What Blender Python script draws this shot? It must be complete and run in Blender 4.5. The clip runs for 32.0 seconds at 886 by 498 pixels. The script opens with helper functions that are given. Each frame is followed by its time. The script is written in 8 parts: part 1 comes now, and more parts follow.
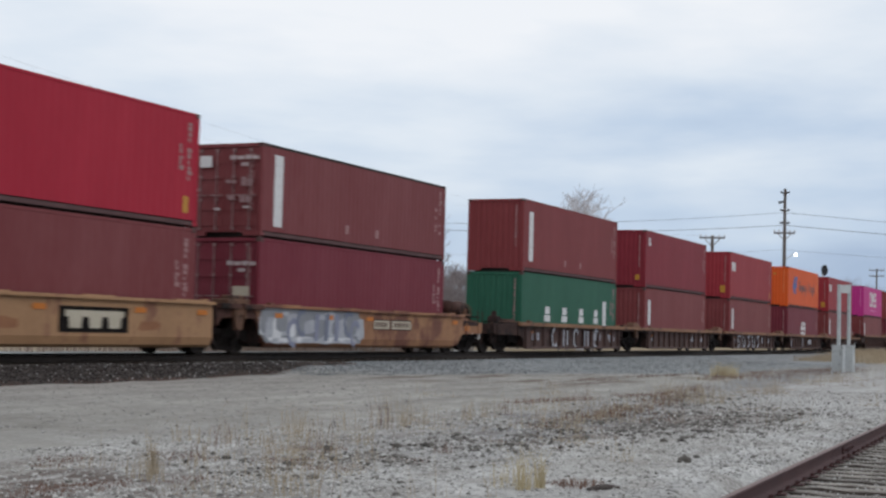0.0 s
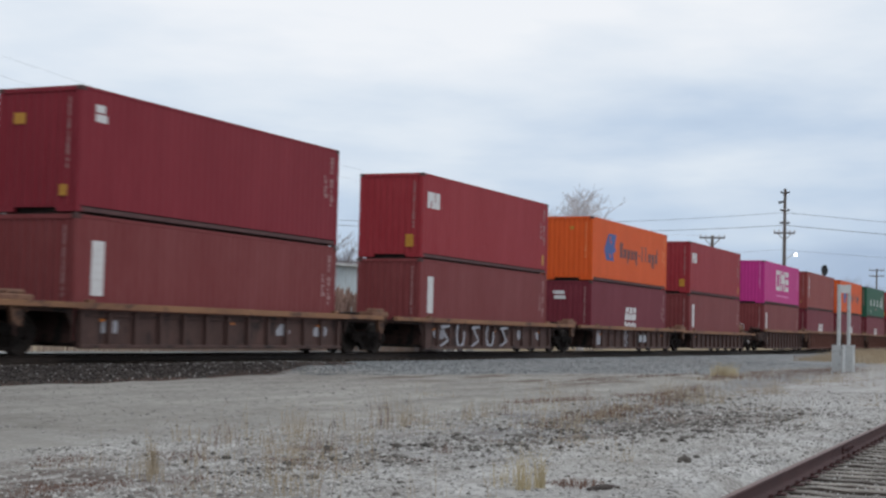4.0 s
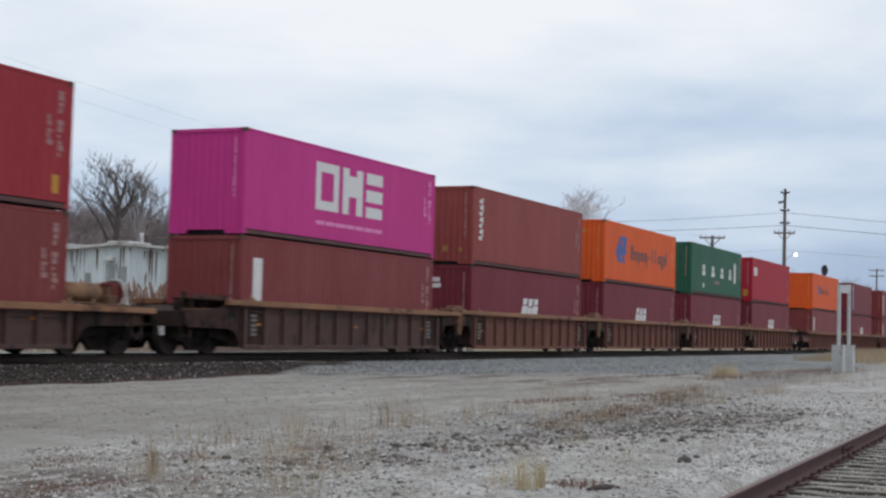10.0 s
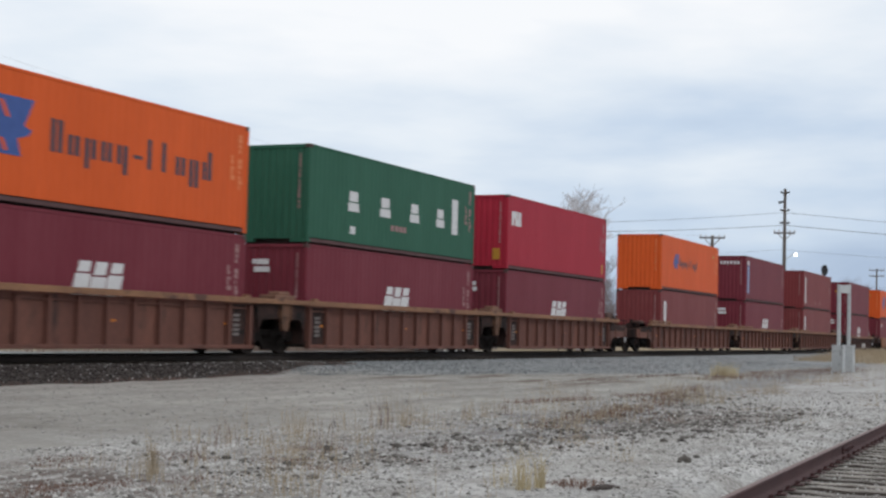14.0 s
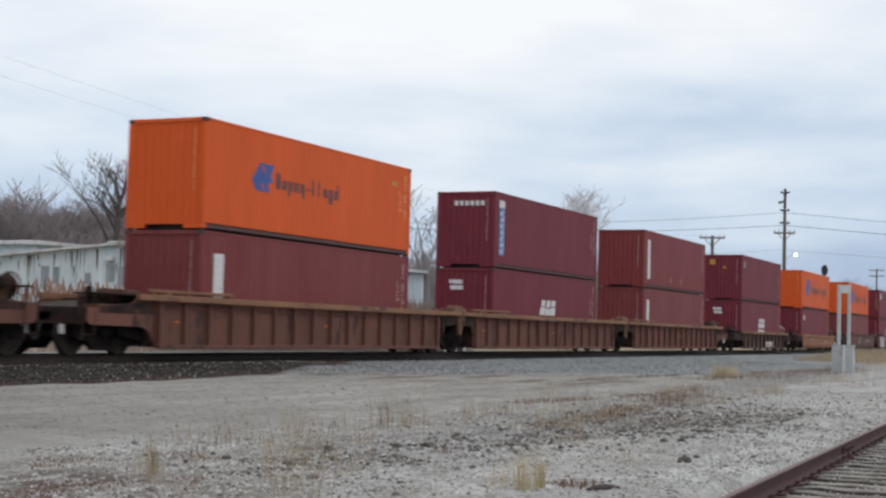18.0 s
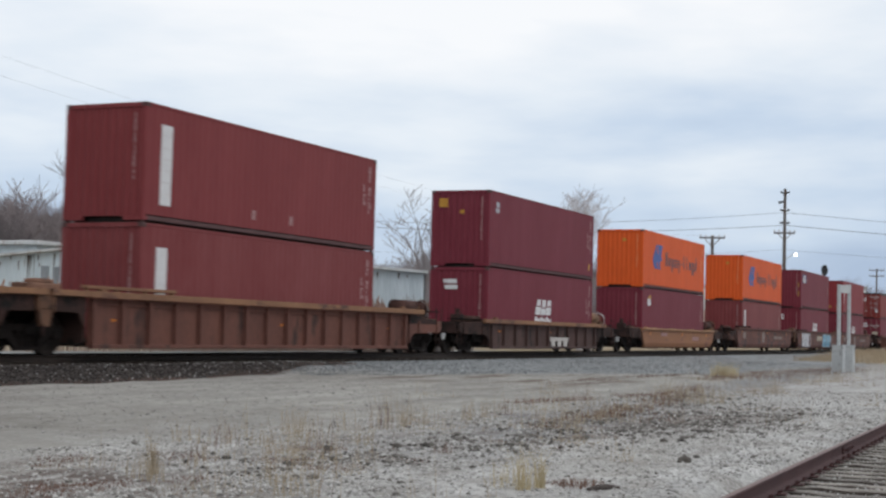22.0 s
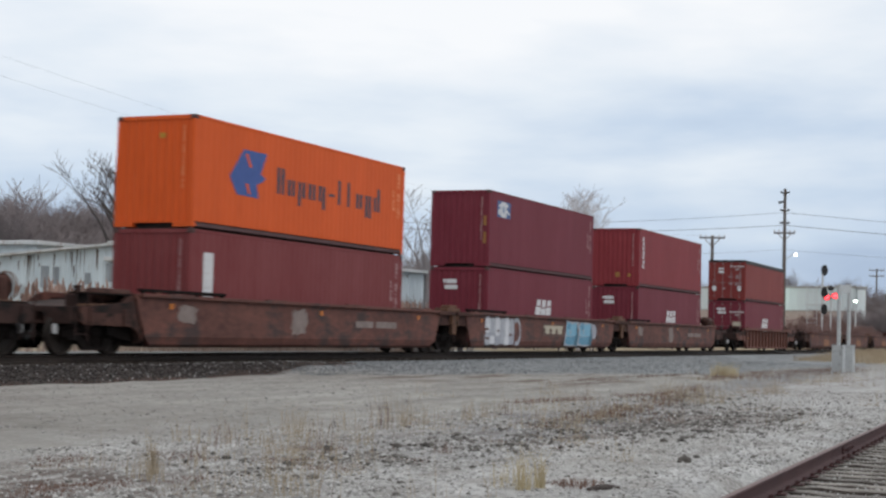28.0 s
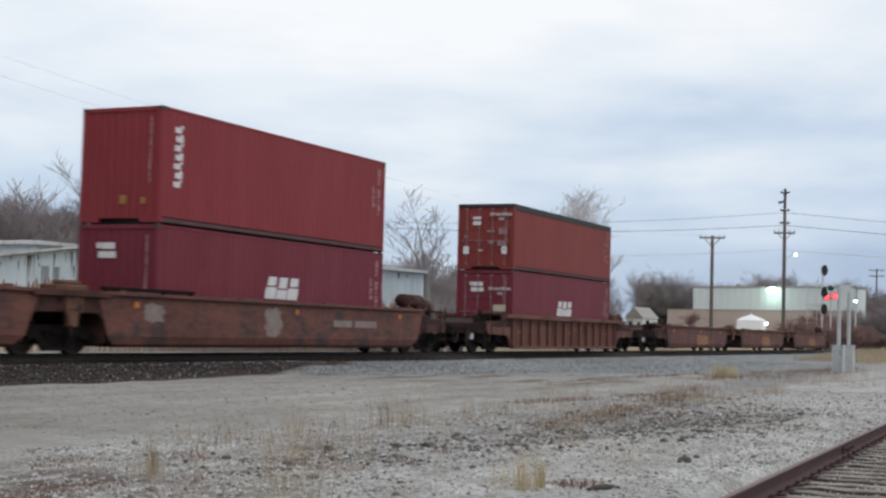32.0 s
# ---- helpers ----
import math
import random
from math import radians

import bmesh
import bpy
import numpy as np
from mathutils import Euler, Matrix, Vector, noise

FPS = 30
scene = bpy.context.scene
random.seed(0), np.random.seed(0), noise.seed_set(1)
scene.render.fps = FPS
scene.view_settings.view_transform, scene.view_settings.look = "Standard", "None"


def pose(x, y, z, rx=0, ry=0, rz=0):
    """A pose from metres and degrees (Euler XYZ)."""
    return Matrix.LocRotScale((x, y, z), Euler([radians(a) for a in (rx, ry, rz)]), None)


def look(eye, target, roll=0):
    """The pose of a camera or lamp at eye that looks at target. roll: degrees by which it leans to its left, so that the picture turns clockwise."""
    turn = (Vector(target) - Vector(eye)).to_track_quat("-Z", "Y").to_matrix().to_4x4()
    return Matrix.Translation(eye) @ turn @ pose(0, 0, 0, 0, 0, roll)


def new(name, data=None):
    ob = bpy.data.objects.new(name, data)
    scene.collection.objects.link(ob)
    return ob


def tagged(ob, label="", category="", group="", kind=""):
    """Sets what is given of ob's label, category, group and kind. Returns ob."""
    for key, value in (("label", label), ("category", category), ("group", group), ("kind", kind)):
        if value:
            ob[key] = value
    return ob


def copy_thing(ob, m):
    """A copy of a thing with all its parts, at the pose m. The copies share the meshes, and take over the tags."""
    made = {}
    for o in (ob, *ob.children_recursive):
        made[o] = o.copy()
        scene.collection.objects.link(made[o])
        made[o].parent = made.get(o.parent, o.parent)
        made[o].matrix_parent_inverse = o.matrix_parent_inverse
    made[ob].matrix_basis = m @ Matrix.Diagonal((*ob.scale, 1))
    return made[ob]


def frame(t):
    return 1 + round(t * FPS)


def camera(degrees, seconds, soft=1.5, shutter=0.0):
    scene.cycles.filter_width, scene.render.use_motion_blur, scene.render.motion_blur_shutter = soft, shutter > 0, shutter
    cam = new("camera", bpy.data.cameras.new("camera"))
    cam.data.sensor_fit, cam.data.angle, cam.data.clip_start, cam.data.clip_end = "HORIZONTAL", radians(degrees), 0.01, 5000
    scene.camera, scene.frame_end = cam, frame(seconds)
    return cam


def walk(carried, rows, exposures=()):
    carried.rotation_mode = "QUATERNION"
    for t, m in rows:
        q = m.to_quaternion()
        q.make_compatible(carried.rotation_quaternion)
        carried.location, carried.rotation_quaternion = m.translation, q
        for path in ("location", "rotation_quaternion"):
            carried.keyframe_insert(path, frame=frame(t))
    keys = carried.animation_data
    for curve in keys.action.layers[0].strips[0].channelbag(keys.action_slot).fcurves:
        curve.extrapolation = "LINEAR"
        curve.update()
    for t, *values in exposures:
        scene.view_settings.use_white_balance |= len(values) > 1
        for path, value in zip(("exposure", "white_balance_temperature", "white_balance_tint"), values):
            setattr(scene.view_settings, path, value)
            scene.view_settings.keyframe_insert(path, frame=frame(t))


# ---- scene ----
cam = camera(34.05, 32.0, soft=2.5, shutter=0.45)
EYE = Vector((0.0, 0.0, 1.475))
YAW, PITCH = radians(65.322), radians(3.237)
AIM = EYE + 50 * Vector((math.sin(YAW) * math.cos(PITCH), math.cos(YAW) * math.cos(PITCH), math.sin(PITCH)))
STAND = look(EYE, AIM, 1.522)
walk(cam, [(0.0, STAND), (32.0, STAND)], exposures=[(0.0, -0.06, 6280, 10), (11.0, -0.05, 6280, 10), (12.0, 0.03, 6400, 10), (32.0, 0.03, 6400, 10)])

# ---- light: an overcast winter afternoon ----
SUN_EL, SUN_AZ = radians(38), radians(205)
world = bpy.data.worlds.new("overcast_sky")
scene.world = world
world.use_nodes = True


def sky_nodes():
    nt = world.node_tree
    N, link = nt.nodes, nt.links.new
    N.clear()
    out, bg = N.new("ShaderNodeOutputWorld"), N.new("ShaderNodeBackground")
    sky = N.new("ShaderNodeTexSky")
    sky.sky_type, sky.sun_disc = "NISHITA", False
    sky.sun_elevation, sky.sun_rotation = SUN_EL, SUN_AZ
    dim = N.new("ShaderNodeVectorMath")
    dim.operation = "SCALE"
    dim.inputs["Scale"].default_value = 0.1
    link(sky.outputs[0], dim.inputs[0])
    co = N.new("ShaderNodeTexCoord")
    mp = N.new("ShaderNodeMapping")
    mp.inputs["Location"].default_value = SKY_SHIFT
    mp.inputs["Scale"].default_value = (1.0, 1.0, 4.2)
    link(co.outputs["Generated"], mp.inputs[0])
    big = N.new("ShaderNodeTexNoise")
    big.inputs["Scale"].default_value, big.inputs["Detail"].default_value = 2.6, 5
    big.inputs["Roughness"].default_value, big.inputs["Distortion"].default_value = 0.5, 0.3
    link(mp.outputs[0], big.inputs["Vector"])
    sep = N.new("ShaderNodeSeparateXYZ")
    link(co.outputs["Generated"], sep.inputs[0])
    # lighter cloud towards the zenith, bluer near the horizon
    up = N.new("ShaderNodeMapRange")
    up.inputs["From Min"].default_value, up.inputs["From Max"].default_value = 0.0, 0.24
    up.inputs["To Min"].default_value, up.inputs["To Max"].default_value = -0.25, 0.29
    link(sep.outputs["Z"], up.inputs["Value"])
    puff = N.new("ShaderNodeTexNoise")
    puff.inputs["Scale"].default_value, puff.inputs["Detail"].default_value = 7.5, 6
    link(mp.outputs[0], puff.inputs["Vector"])
    # the cover thickens towards the east
    east = N.new("ShaderNodeMapRange")
    east.inputs["From Min"].default_value, east.inputs["From Max"].default_value = 0.90, 1.0
    east.inputs["To Min"].default_value, east.inputs["To Max"].default_value = 0.05, -0.155
    link(sep.outputs["X"], east.inputs["Value"])
    soft = N.new("ShaderNodeMapRange")
    soft.inputs["To Min"].default_value, soft.inputs["To Max"].default_value = 0.20, 0.80
    link(big.outputs["Fac"], soft.inputs["Value"])
    total = soft.outputs[0]
    for v in (up.outputs[0], east.outputs[0], puff.outputs["Fac"]):
        add = N.new("ShaderNodeMath")
        link(total, add.inputs[0])
        link(v, add.inputs[1])
        total = add.outputs[0]
    less = N.new("ShaderNodeMath")
    less.operation = "MULTIPLY_ADD"
    link(puff.outputs["Fac"], less.inputs[0])
    less.inputs[1].default_value = -0.62
    less.inputs[2].default_value = -0.18
    add = N.new("ShaderNodeMath")
    link(total, add.inputs[0])
    link(less.outputs[0], add.inputs[1])
    ramp = N.new("ShaderNodeValToRGB")
    e = ramp.color_ramp.elements
    e[0].position, e[0].color = 0.26, (0.42, 0.52, 0.68, 1)
    e[1].position, e[1].color = 0.80, (0.97, 0.975, 0.98, 1)
    m = e.new(0.45)
    m.color = (0.59, 0.69, 0.82, 1)
    m = e.new(0.62)
    m.color = (0.80, 0.855, 0.912, 1)
    link(add.outputs[0], ramp.inputs[0])
    mix = N.new("ShaderNodeMix")
    mix.data_type = "RGBA"
    mix.inputs["Factor"].default_value = 0.93
    link(dim.outputs[0], mix.inputs["A"])
    link(ramp.outputs[0], mix.inputs["B"])
    link(mix.outputs["Result"], bg.inputs["Color"])
    bg.inputs["Strength"].default_value = 1.0
    link(bg.outputs[0], out.inputs[0])


SKY_SHIFT = (0.35, 0.1, 0.0)
sky_nodes()
sun = new("sun", bpy.data.lights.new("sun", "SUN"))
sun.data.energy, sun.data.angle, sun.data.color = 0.5, radians(30), (1.0, 0.97, 0.93)
sun.matrix_world = look((0, 0, 60), (30 * math.sin(SUN_AZ + math.pi), 30 * math.cos(SUN_AZ + math.pi), 60 - 30 * math.tan(SUN_EL)))


# ---- materials ----
def material(name, c1, c2, rough=0.7, scale=3.0, bump=0.1, metal=0.0, stretch=(1, 1, 1), fine=18.0, spot=None, spot_at=0.62, spot_scale=2.0, spread=0.5, vary=0.0, gloss=0.35, island=0.0):
    """Two colours mixed by a large and a small noise, an optional third in spots, bump by the small one."""
    mt = bpy.data.materials.new(name)
    mt.use_nodes = True
    nt = mt.node_tree
    N, link = nt.nodes, nt.links.new
    b = N["Principled BSDF"]
    co, mp = N.new("ShaderNodeTexCoord"), N.new("ShaderNodeMapping")
    mp.inputs["Scale"].default_value = stretch
    link(co.outputs["Object"], mp.inputs[0])
    n1, n2 = N.new("ShaderNodeTexNoise"), N.new("ShaderNodeTexNoise")
    n1.inputs["Scale"].default_value, n1.inputs["Detail"].default_value = scale, 4
    n2.inputs["Scale"].default_value, n2.inputs["Detail"].default_value = scale * fine, 3
    link(mp.outputs[0], n1.inputs["Vector"])
    link(mp.outputs[0], n2.inputs["Vector"])
    mean = N.new("ShaderNodeMix")
    mean.inputs["Factor"].default_value = 0.4
    link(n1.outputs["Fac"], mean.inputs["A"])
    link(n2.outputs["Fac"], mean.inputs["B"])
    rng = N.new("ShaderNodeMapRange")
    rng.inputs["From Min"].default_value, rng.inputs["From Max"].default_value = 0.5 - spread / 2.5, 0.5 + spread / 2.5
    link(mean.outputs["Result"], rng.inputs["Value"])
    mix = N.new("ShaderNodeMix")
    mix.data_type = "RGBA"
    mix.inputs["A"].default_value, mix.inputs["B"].default_value = (*c1, 1), (*c2, 1)
    if island:
        geo, share = N.new("ShaderNodeNewGeometry"), N.new("ShaderNodeMix")
        share.inputs["Factor"].default_value = island
        link(rng.outputs[0], share.inputs["A"])
        link(geo.outputs["Random Per Island"], share.inputs["B"])
        link(share.outputs["Result"], mix.inputs["Factor"])
    else:
        link(rng.outputs[0], mix.inputs["Factor"])
    col = mix.outputs["Result"]
    if vary:
        oi, hv = N.new("ShaderNodeObjectInfo"), N.new("ShaderNodeHueSaturation")
        vr = N.new("ShaderNodeMapRange")
        vr.inputs["To Min"].default_value, vr.inputs["To Max"].default_value = 1 - vary, 1 + vary
        link(oi.outputs["Random"], vr.inputs["Value"])
        link(vr.outputs[0], hv.inputs["Value"])
        link(col, hv.inputs["Color"])
        col = hv.outputs[0]
    if spot:
        n3, r3 = N.new("ShaderNodeTexNoise"), N.new("ShaderNodeMapRange")
        n3.inputs["Scale"].default_value, n3.inputs["Detail"].default_value = spot_scale, 6
        n3.inputs["Roughness"].default_value = 0.65
        link(mp.outputs[0], n3.inputs["Vector"])
        r3.inputs["From Min"].default_value, r3.inputs["From Max"].default_value = spot_at, spot_at + 0.1
        link(n3.outputs["Fac"], r3.inputs["Value"])
        m3 = N.new("ShaderNodeMix")
        m3.data_type = "RGBA"
        m3.inputs["B"].default_value = (*spot, 1)
        link(r3.outputs[0], m3.inputs["Factor"])
        link(col, m3.inputs["A"])
        col = m3.outputs["Result"]
    link(col, b.inputs["Base Color"])
    b.inputs["Roughness"].default_value, b.inputs["Metallic"].default_value = rough, metal
    b.inputs["Specular IOR Level"].default_value = gloss
    if bump:
        bp = N.new("ShaderNodeBump")
        bp.inputs["Strength"].default_value, bp.inputs["Distance"].default_value = bump, 0.02
        link(n2.outputs["Fac"], bp.inputs["Height"])
        link(bp.outputs[0], b.inputs["Normal"])
    return mt


def paint(name, c, fade=0.25, rust=True):
    """Weathered container paint: chalky streaks down the sheet, rust in spots."""
    c2 = tuple(v * 1.06 + (0.30 - v) * fade * 0.30 for v in c)
    c1 = tuple(v * 0.86 for v in c)
    return material(name, c1, c2, 0.55, 0.9, 0.04, stretch=(1.2, 1.2, 0.28), fine=9, spot=(0.10, 0.045, 0.03) if rust else None, spot_at=0.70, spot_scale=3.0, gloss=0.14)


def glow(name, c, strength):
    mt = bpy.data.materials.new(name)
    mt.use_nodes = True
    b = mt.node_tree.nodes["Principled BSDF"]
    b.inputs["Base Color"].default_value = (*c, 1)
    b.inputs["Emission Color"].default_value = (*c, 1)
    b.inputs["Emission Strength"].default_value = strength
    return mt


BROWN = paint("brown_paint", (0.166, 0.036, 0.040))
BROWN_B = paint("red_brown_paint", (0.178, 0.034, 0.036))
ROSE = paint("faded_brown_paint", (0.185, 0.034, 0.037), 0.1)
ROSE_B = paint("faded_light_brown_paint", (0.235, 0.050, 0.046), 0.15)
CRIMSON = paint("dark_crimson_paint", (0.20, 0.020, 0.032), 0.08)
MAROON = paint("maroon_paint", (0.155, 0.021, 0.035), 0.16)
RED = paint("red_paint", (0.34, 0.016, 0.036), 0.08)
RED_B = paint("dull_red_paint", (0.27, 0.022, 0.032), 0.2)
ORANGE = paint("orange_paint", (0.62, 0.098, 0.018), 0.05)
PINK = paint("magenta_paint", (0.47, 0.036, 0.225), 0.05, False)
GREEN = paint("green_paint", (0.022, 0.100, 0.062), 0.10)
RUSTRED = paint("rust_red_paint", (0.205, 0.036, 0.032), 0.12)
RUST_MAROON = paint("red_maroon_paint", (0.215, 0.030, 0.037), 0.10)
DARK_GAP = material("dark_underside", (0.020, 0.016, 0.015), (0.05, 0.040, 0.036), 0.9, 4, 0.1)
WHITE_MARK = material("white_lettering_paint", (0.50, 0.50, 0.51), (0.66, 0.66, 0.67), 0.6, 6, 0.0, spread=0.8)
PALE_MARK = material("worn_pale_marking", (0.23, 0.11, 0.11), (0.34, 0.21, 0.21), 0.6, 8, 0.0)
BLUE_MARK = material("blue_emblem_paint", (0.030, 0.070, 0.24), (0.045, 0.095, 0.31), 0.5, 4, 0.0)
NAVY_MARK = material("dark_blue_lettering", (0.050, 0.030, 0.046), (0.085, 0.048, 0.06), 0.5, 4, 0.0)
SKYBLUE_MARK = material("pale_blue_marking", (0.25, 0.38, 0.60), (0.40, 0.52, 0.70), 0.5, 6, 0.0)
STRIP_BLUE = material("faded_blue_strip", (0.085, 0.11, 0.24), (0.13, 0.16, 0.31), 0.5, 6, 0.0)
BADGE_BLUE = material("dark_blue_badge_paint", (0.035, 0.075, 0.20), (0.06, 0.12, 0.27), 0.5, 5, 0.0)
PALE_BLUE = material("pale_grey_blue_paint", (0.20, 0.26, 0.36), (0.30, 0.35, 0.44), 0.5, 5, 0.0)
YELLOW_DULL = material("faded_ochre_sticker", (0.24, 0.115, 0.03), (0.33, 0.17, 0.05), 0.6, 6, 0.0)
YELLOW_MARK = material("yellow_sticker", (0.36, 0.17, 0.015), (0.46, 0.24, 0.03), 0.5, 6, 0.0)
SPRAY_WHITE = material("white_spray_paint", (0.24, 0.25, 0.28), (0.46, 0.47, 0.51), 0.6, 5, 0.0, spread=0.9)
SPRAY_GREY = material("lilac_grey_spray_paint", (0.24, 0.25, 0.295), (0.39, 0.395, 0.43), 0.6, 5, 0.0, spread=0.9)
SPRAY_DARK = material("dark_blue_grey_spray_paint", (0.10, 0.12, 0.18), (0.20, 0.21, 0.27), 0.6, 5, 0.0, spread=0.9)
SPRAY_BLUE_GREY = material("blue_grey_spray_paint", (0.15, 0.16, 0.185), (0.26, 0.265, 0.285), 0.6, 5, 0.0, spread=0.9)
SPRAY_BLUE = material("turquoise_spray_paint", (0.045, 0.16, 0.27), (0.17, 0.37, 0.49), 0.6, 4, 0.0, spread=0.9)
NAME_BEIGE = material("worn_beige_block_paint", (0.34, 0.30, 0.23), (0.52, 0.47, 0.38), 0.7, 5, 0.0, spread=0.9)
NAME_WHITE = material("worn_white_block_paint", (0.34, 0.31, 0.29), (0.56, 0.53, 0.50), 0.7, 5, 0.0, spread=0.9)
SPRAY_BRIGHT = material("bright_white_spray_paint", (0.42, 0.43, 0.46), (0.66, 0.66, 0.68), 0.6, 3, 0.0, spread=0.9)
SPRAY_RUST = material("dark_rusty_gap", (0.075, 0.045, 0.038), (0.13, 0.075, 0.06), 0.7, 5, 0.0)
SPRAY_DUSK = material("dusky_violet_spray_paint", (0.15, 0.16, 0.23), (0.25, 0.26, 0.34), 0.6, 5, 0.0, spread=0.9)
SPRAY_TEAL = material("dark_teal_spray_paint", (0.035, 0.10, 0.15), (0.08, 0.18, 0.24), 0.6, 4, 0.0, spread=0.9)
SPRAY_LIGHT_BLUE = material("light_blue_spray_paint", (0.10, 0.28, 0.42), (0.26, 0.48, 0.60), 0.6, 4, 0.0, spread=0.9)
ORANGE_MARK = material("orange_reflector", (0.42, 0.12, 0.012), (0.52, 0.17, 0.02), 0.5, 6, 0.0)
PINK_MARK = material("pale_pink_marking", (0.58, 0.16, 0.40), (0.64, 0.26, 0.48), 0.6, 8, 0.0)
PEACH_MARK = material("pale_orange_marking", (0.62, 0.16, 0.05), (0.68, 0.24, 0.10), 0.6, 8, 0.0)
CAR_YELLOW = material("faded_yellow_car_paint", (0.25, 0.135, 0.068), (0.37, 0.215, 0.112), 0.65, 0.8, 0.08, stretch=(1, 1, 0.5), spot=(0.19, 0.085, 0.052), spot_at=0.55, spot_scale=1.6)
CAR_YELLOW_RUST = material("rusted_yellow_car_paint", (0.19, 0.082, 0.042), (0.31, 0.160, 0.080), 0.7, 0.55, 0.1, stretch=(0.8, 1, 0.7), fine=9, spot=(0.135, 0.052, 0.034), spot_at=0.50, spot_scale=0.8, spread=0.45)
TANK_TAN = material("rusty_tan_tank_paint", (0.12, 0.062, 0.035), (0.27, 0.155, 0.085), 0.75, 2.0, 0.1, spot=(0.06, 0.03, 0.02), spot_at=0.56, spot_scale=2.5)
CAR_TAN = material("tan_chord_paint", (0.145, 0.071, 0.043), (0.275, 0.142, 0.072), 0.7, 0.9, 0.08, stretch=(0.6, 1, 1), spot=(0.085, 0.042, 0.032), spot_at=0.54, spot_scale=1.7, spread=0.4)
CAR_RIB = material("rusty_brown_car_paint", (0.078, 0.032, 0.026), (0.176, 0.073, 0.052), 0.78, 0.9, 0.12, stretch=(1, 1, 0.4), spot=(0.046, 0.025, 0.021), spot_at=0.56, spot_scale=1.5)
CAR_RIB_GREY = material("dark_grey_brown_car_paint", (0.040, 0.023, 0.021), (0.108, 0.060, 0.052), 0.78, 0.9, 0.12, stretch=(1, 1, 0.4), spot=(0.022, 0.016, 0.016), spot_at=0.52, spot_scale=1.4)
CAR_SMOOTH = material("weathered_oxide_car_paint", (0.060, 0.023, 0.019), (0.165, 0.064, 0.047), 0.7, 0.8, 0.1, stretch=(0.7, 1, 1.4), fine=7, spot=(0.050, 0.030, 0.028), spot_at=0.52, spot_scale=0.9, spread=0.42)
CAR_ORANGE = material("orange_brown_car_paint", (0.19, 0.080, 0.040), (0.29, 0.135, 0.066), 0.7, 0.8, 0.1, stretch=(0.7, 1, 1.4), spot=(0.15, 0.065, 0.048), spot_at=0.56, spot_scale=1.6)
TRUCK = material("grimy_black_cast_steel", (0.005, 0.0042, 0.004), (0.016, 0.012, 0.011), 0.85, 5, 0.3, gloss=0.1)
PALE_SMEAR = material("pale_rubbed_smear", (0.09, 0.055, 0.047), (0.33, 0.28, 0.26), 0.7, 4.5, 0.0, spread=0.9)
END_DARK = material("grimy_shaded_end_steel", (0.018, 0.011, 0.010), (0.062, 0.033, 0.028), 0.85, 1.6, 0.2, spot=(0.012, 0.010, 0.010), spot_at=0.50, spot_scale=2.2, gloss=0.2)
BRAKE_RED = material("dull_red_brake_paint", (0.075, 0.016, 0.015), (0.15, 0.030, 0.027), 0.8, 2.5, 0.1, spot=(0.03, 0.016, 0.013), spot_at=0.55, spot_scale=3.0)
END_RUST = material("rusty_brown_fitting_paint", (0.060, 0.030, 0.021), (0.165, 0.083, 0.048), 0.8, 2.5, 0.2, spot=(0.03, 0.018, 0.014), spot_at=0.56, spot_scale=3.0)
JOINT_MT = material("worn_brown_joint_steel", (0.10, 0.052, 0.036), (0.24, 0.125, 0.082), 0.8, 2.2, 0.15, spot=(0.04, 0.025, 0.02), spot_at=0.56, spot_scale=3.0)
STENCIL = material("faded_white_stencil", (0.09, 0.075, 0.072), (0.20, 0.18, 0.172), 0.7, 6, 0.0)
END_BROWN = material("grimy_red_brown_steel", (0.030, 0.016, 0.014), (0.105, 0.050, 0.040), 0.85, 1.8, 0.2, spot=(0.016, 0.012, 0.011), spot_at=0.52, spot_scale=2.0, gloss=0.2)
WHEEL = material("dark_wheel_steel", (0.014, 0.011, 0.010), (0.036, 0.027, 0.023), 0.7, 6, 0.2, metal=0.4)
RAIL_STEEL = material("dark_rail_steel", (0.02, 0.016, 0.014), (0.05, 0.036, 0.03), 0.6, 6, 0.2, metal=0.5)
RAIL_SHINE = material("polished_rail_head", (0.25, 0.24, 0.23), (0.4, 0.39, 0.38), 0.3, 6, 0.05, metal=1.0)
RAIL_RUST = material("rusty_rail_steel", (0.040, 0.018, 0.020), (0.080, 0.036, 0.036), 0.75, 3, 0.25, spot=(0.06, 0.026, 0.026), spot_at=0.55, spot_scale=7)
RAIL_TOP = material("brown_worn_rail_head", (0.12, 0.078, 0.074), (0.18, 0.125, 0.115), 0.6, 5, 0.1)
TIE = material("weathered_grey_tie_wood", (0.13, 0.117, 0.104), (0.36, 0.34, 0.315), 0.9, 2.0, 0.5, stretch=(9, 1, 6), spot=(0.05, 0.038, 0.034), spot_at=0.56, spot_scale=3, vary=0.3)
TIE_DARK = material("creosoted_and_shaded_tie_wood", (0.03, 0.024, 0.02), (0.065, 0.052, 0.043), 0.9, 2.0, 0.4, stretch=(6, 1, 6), vary=0.2)
POST_GREY = material("weathered_grey_post_paint", (0.34, 0.36, 0.37), (0.47, 0.49, 0.495), 0.6, 2, 0.06, spot=(0.24, 0.25, 0.245), spot_at=0.56, spot_scale=3.5)
GALV = material("pale_grey_painted_steel", (0.46, 0.48, 0.49), (0.58, 0.60, 0.60), 0.5, 2, 0.04, spot=(0.33, 0.34, 0.33), spot_at=0.6, spot_scale=4)
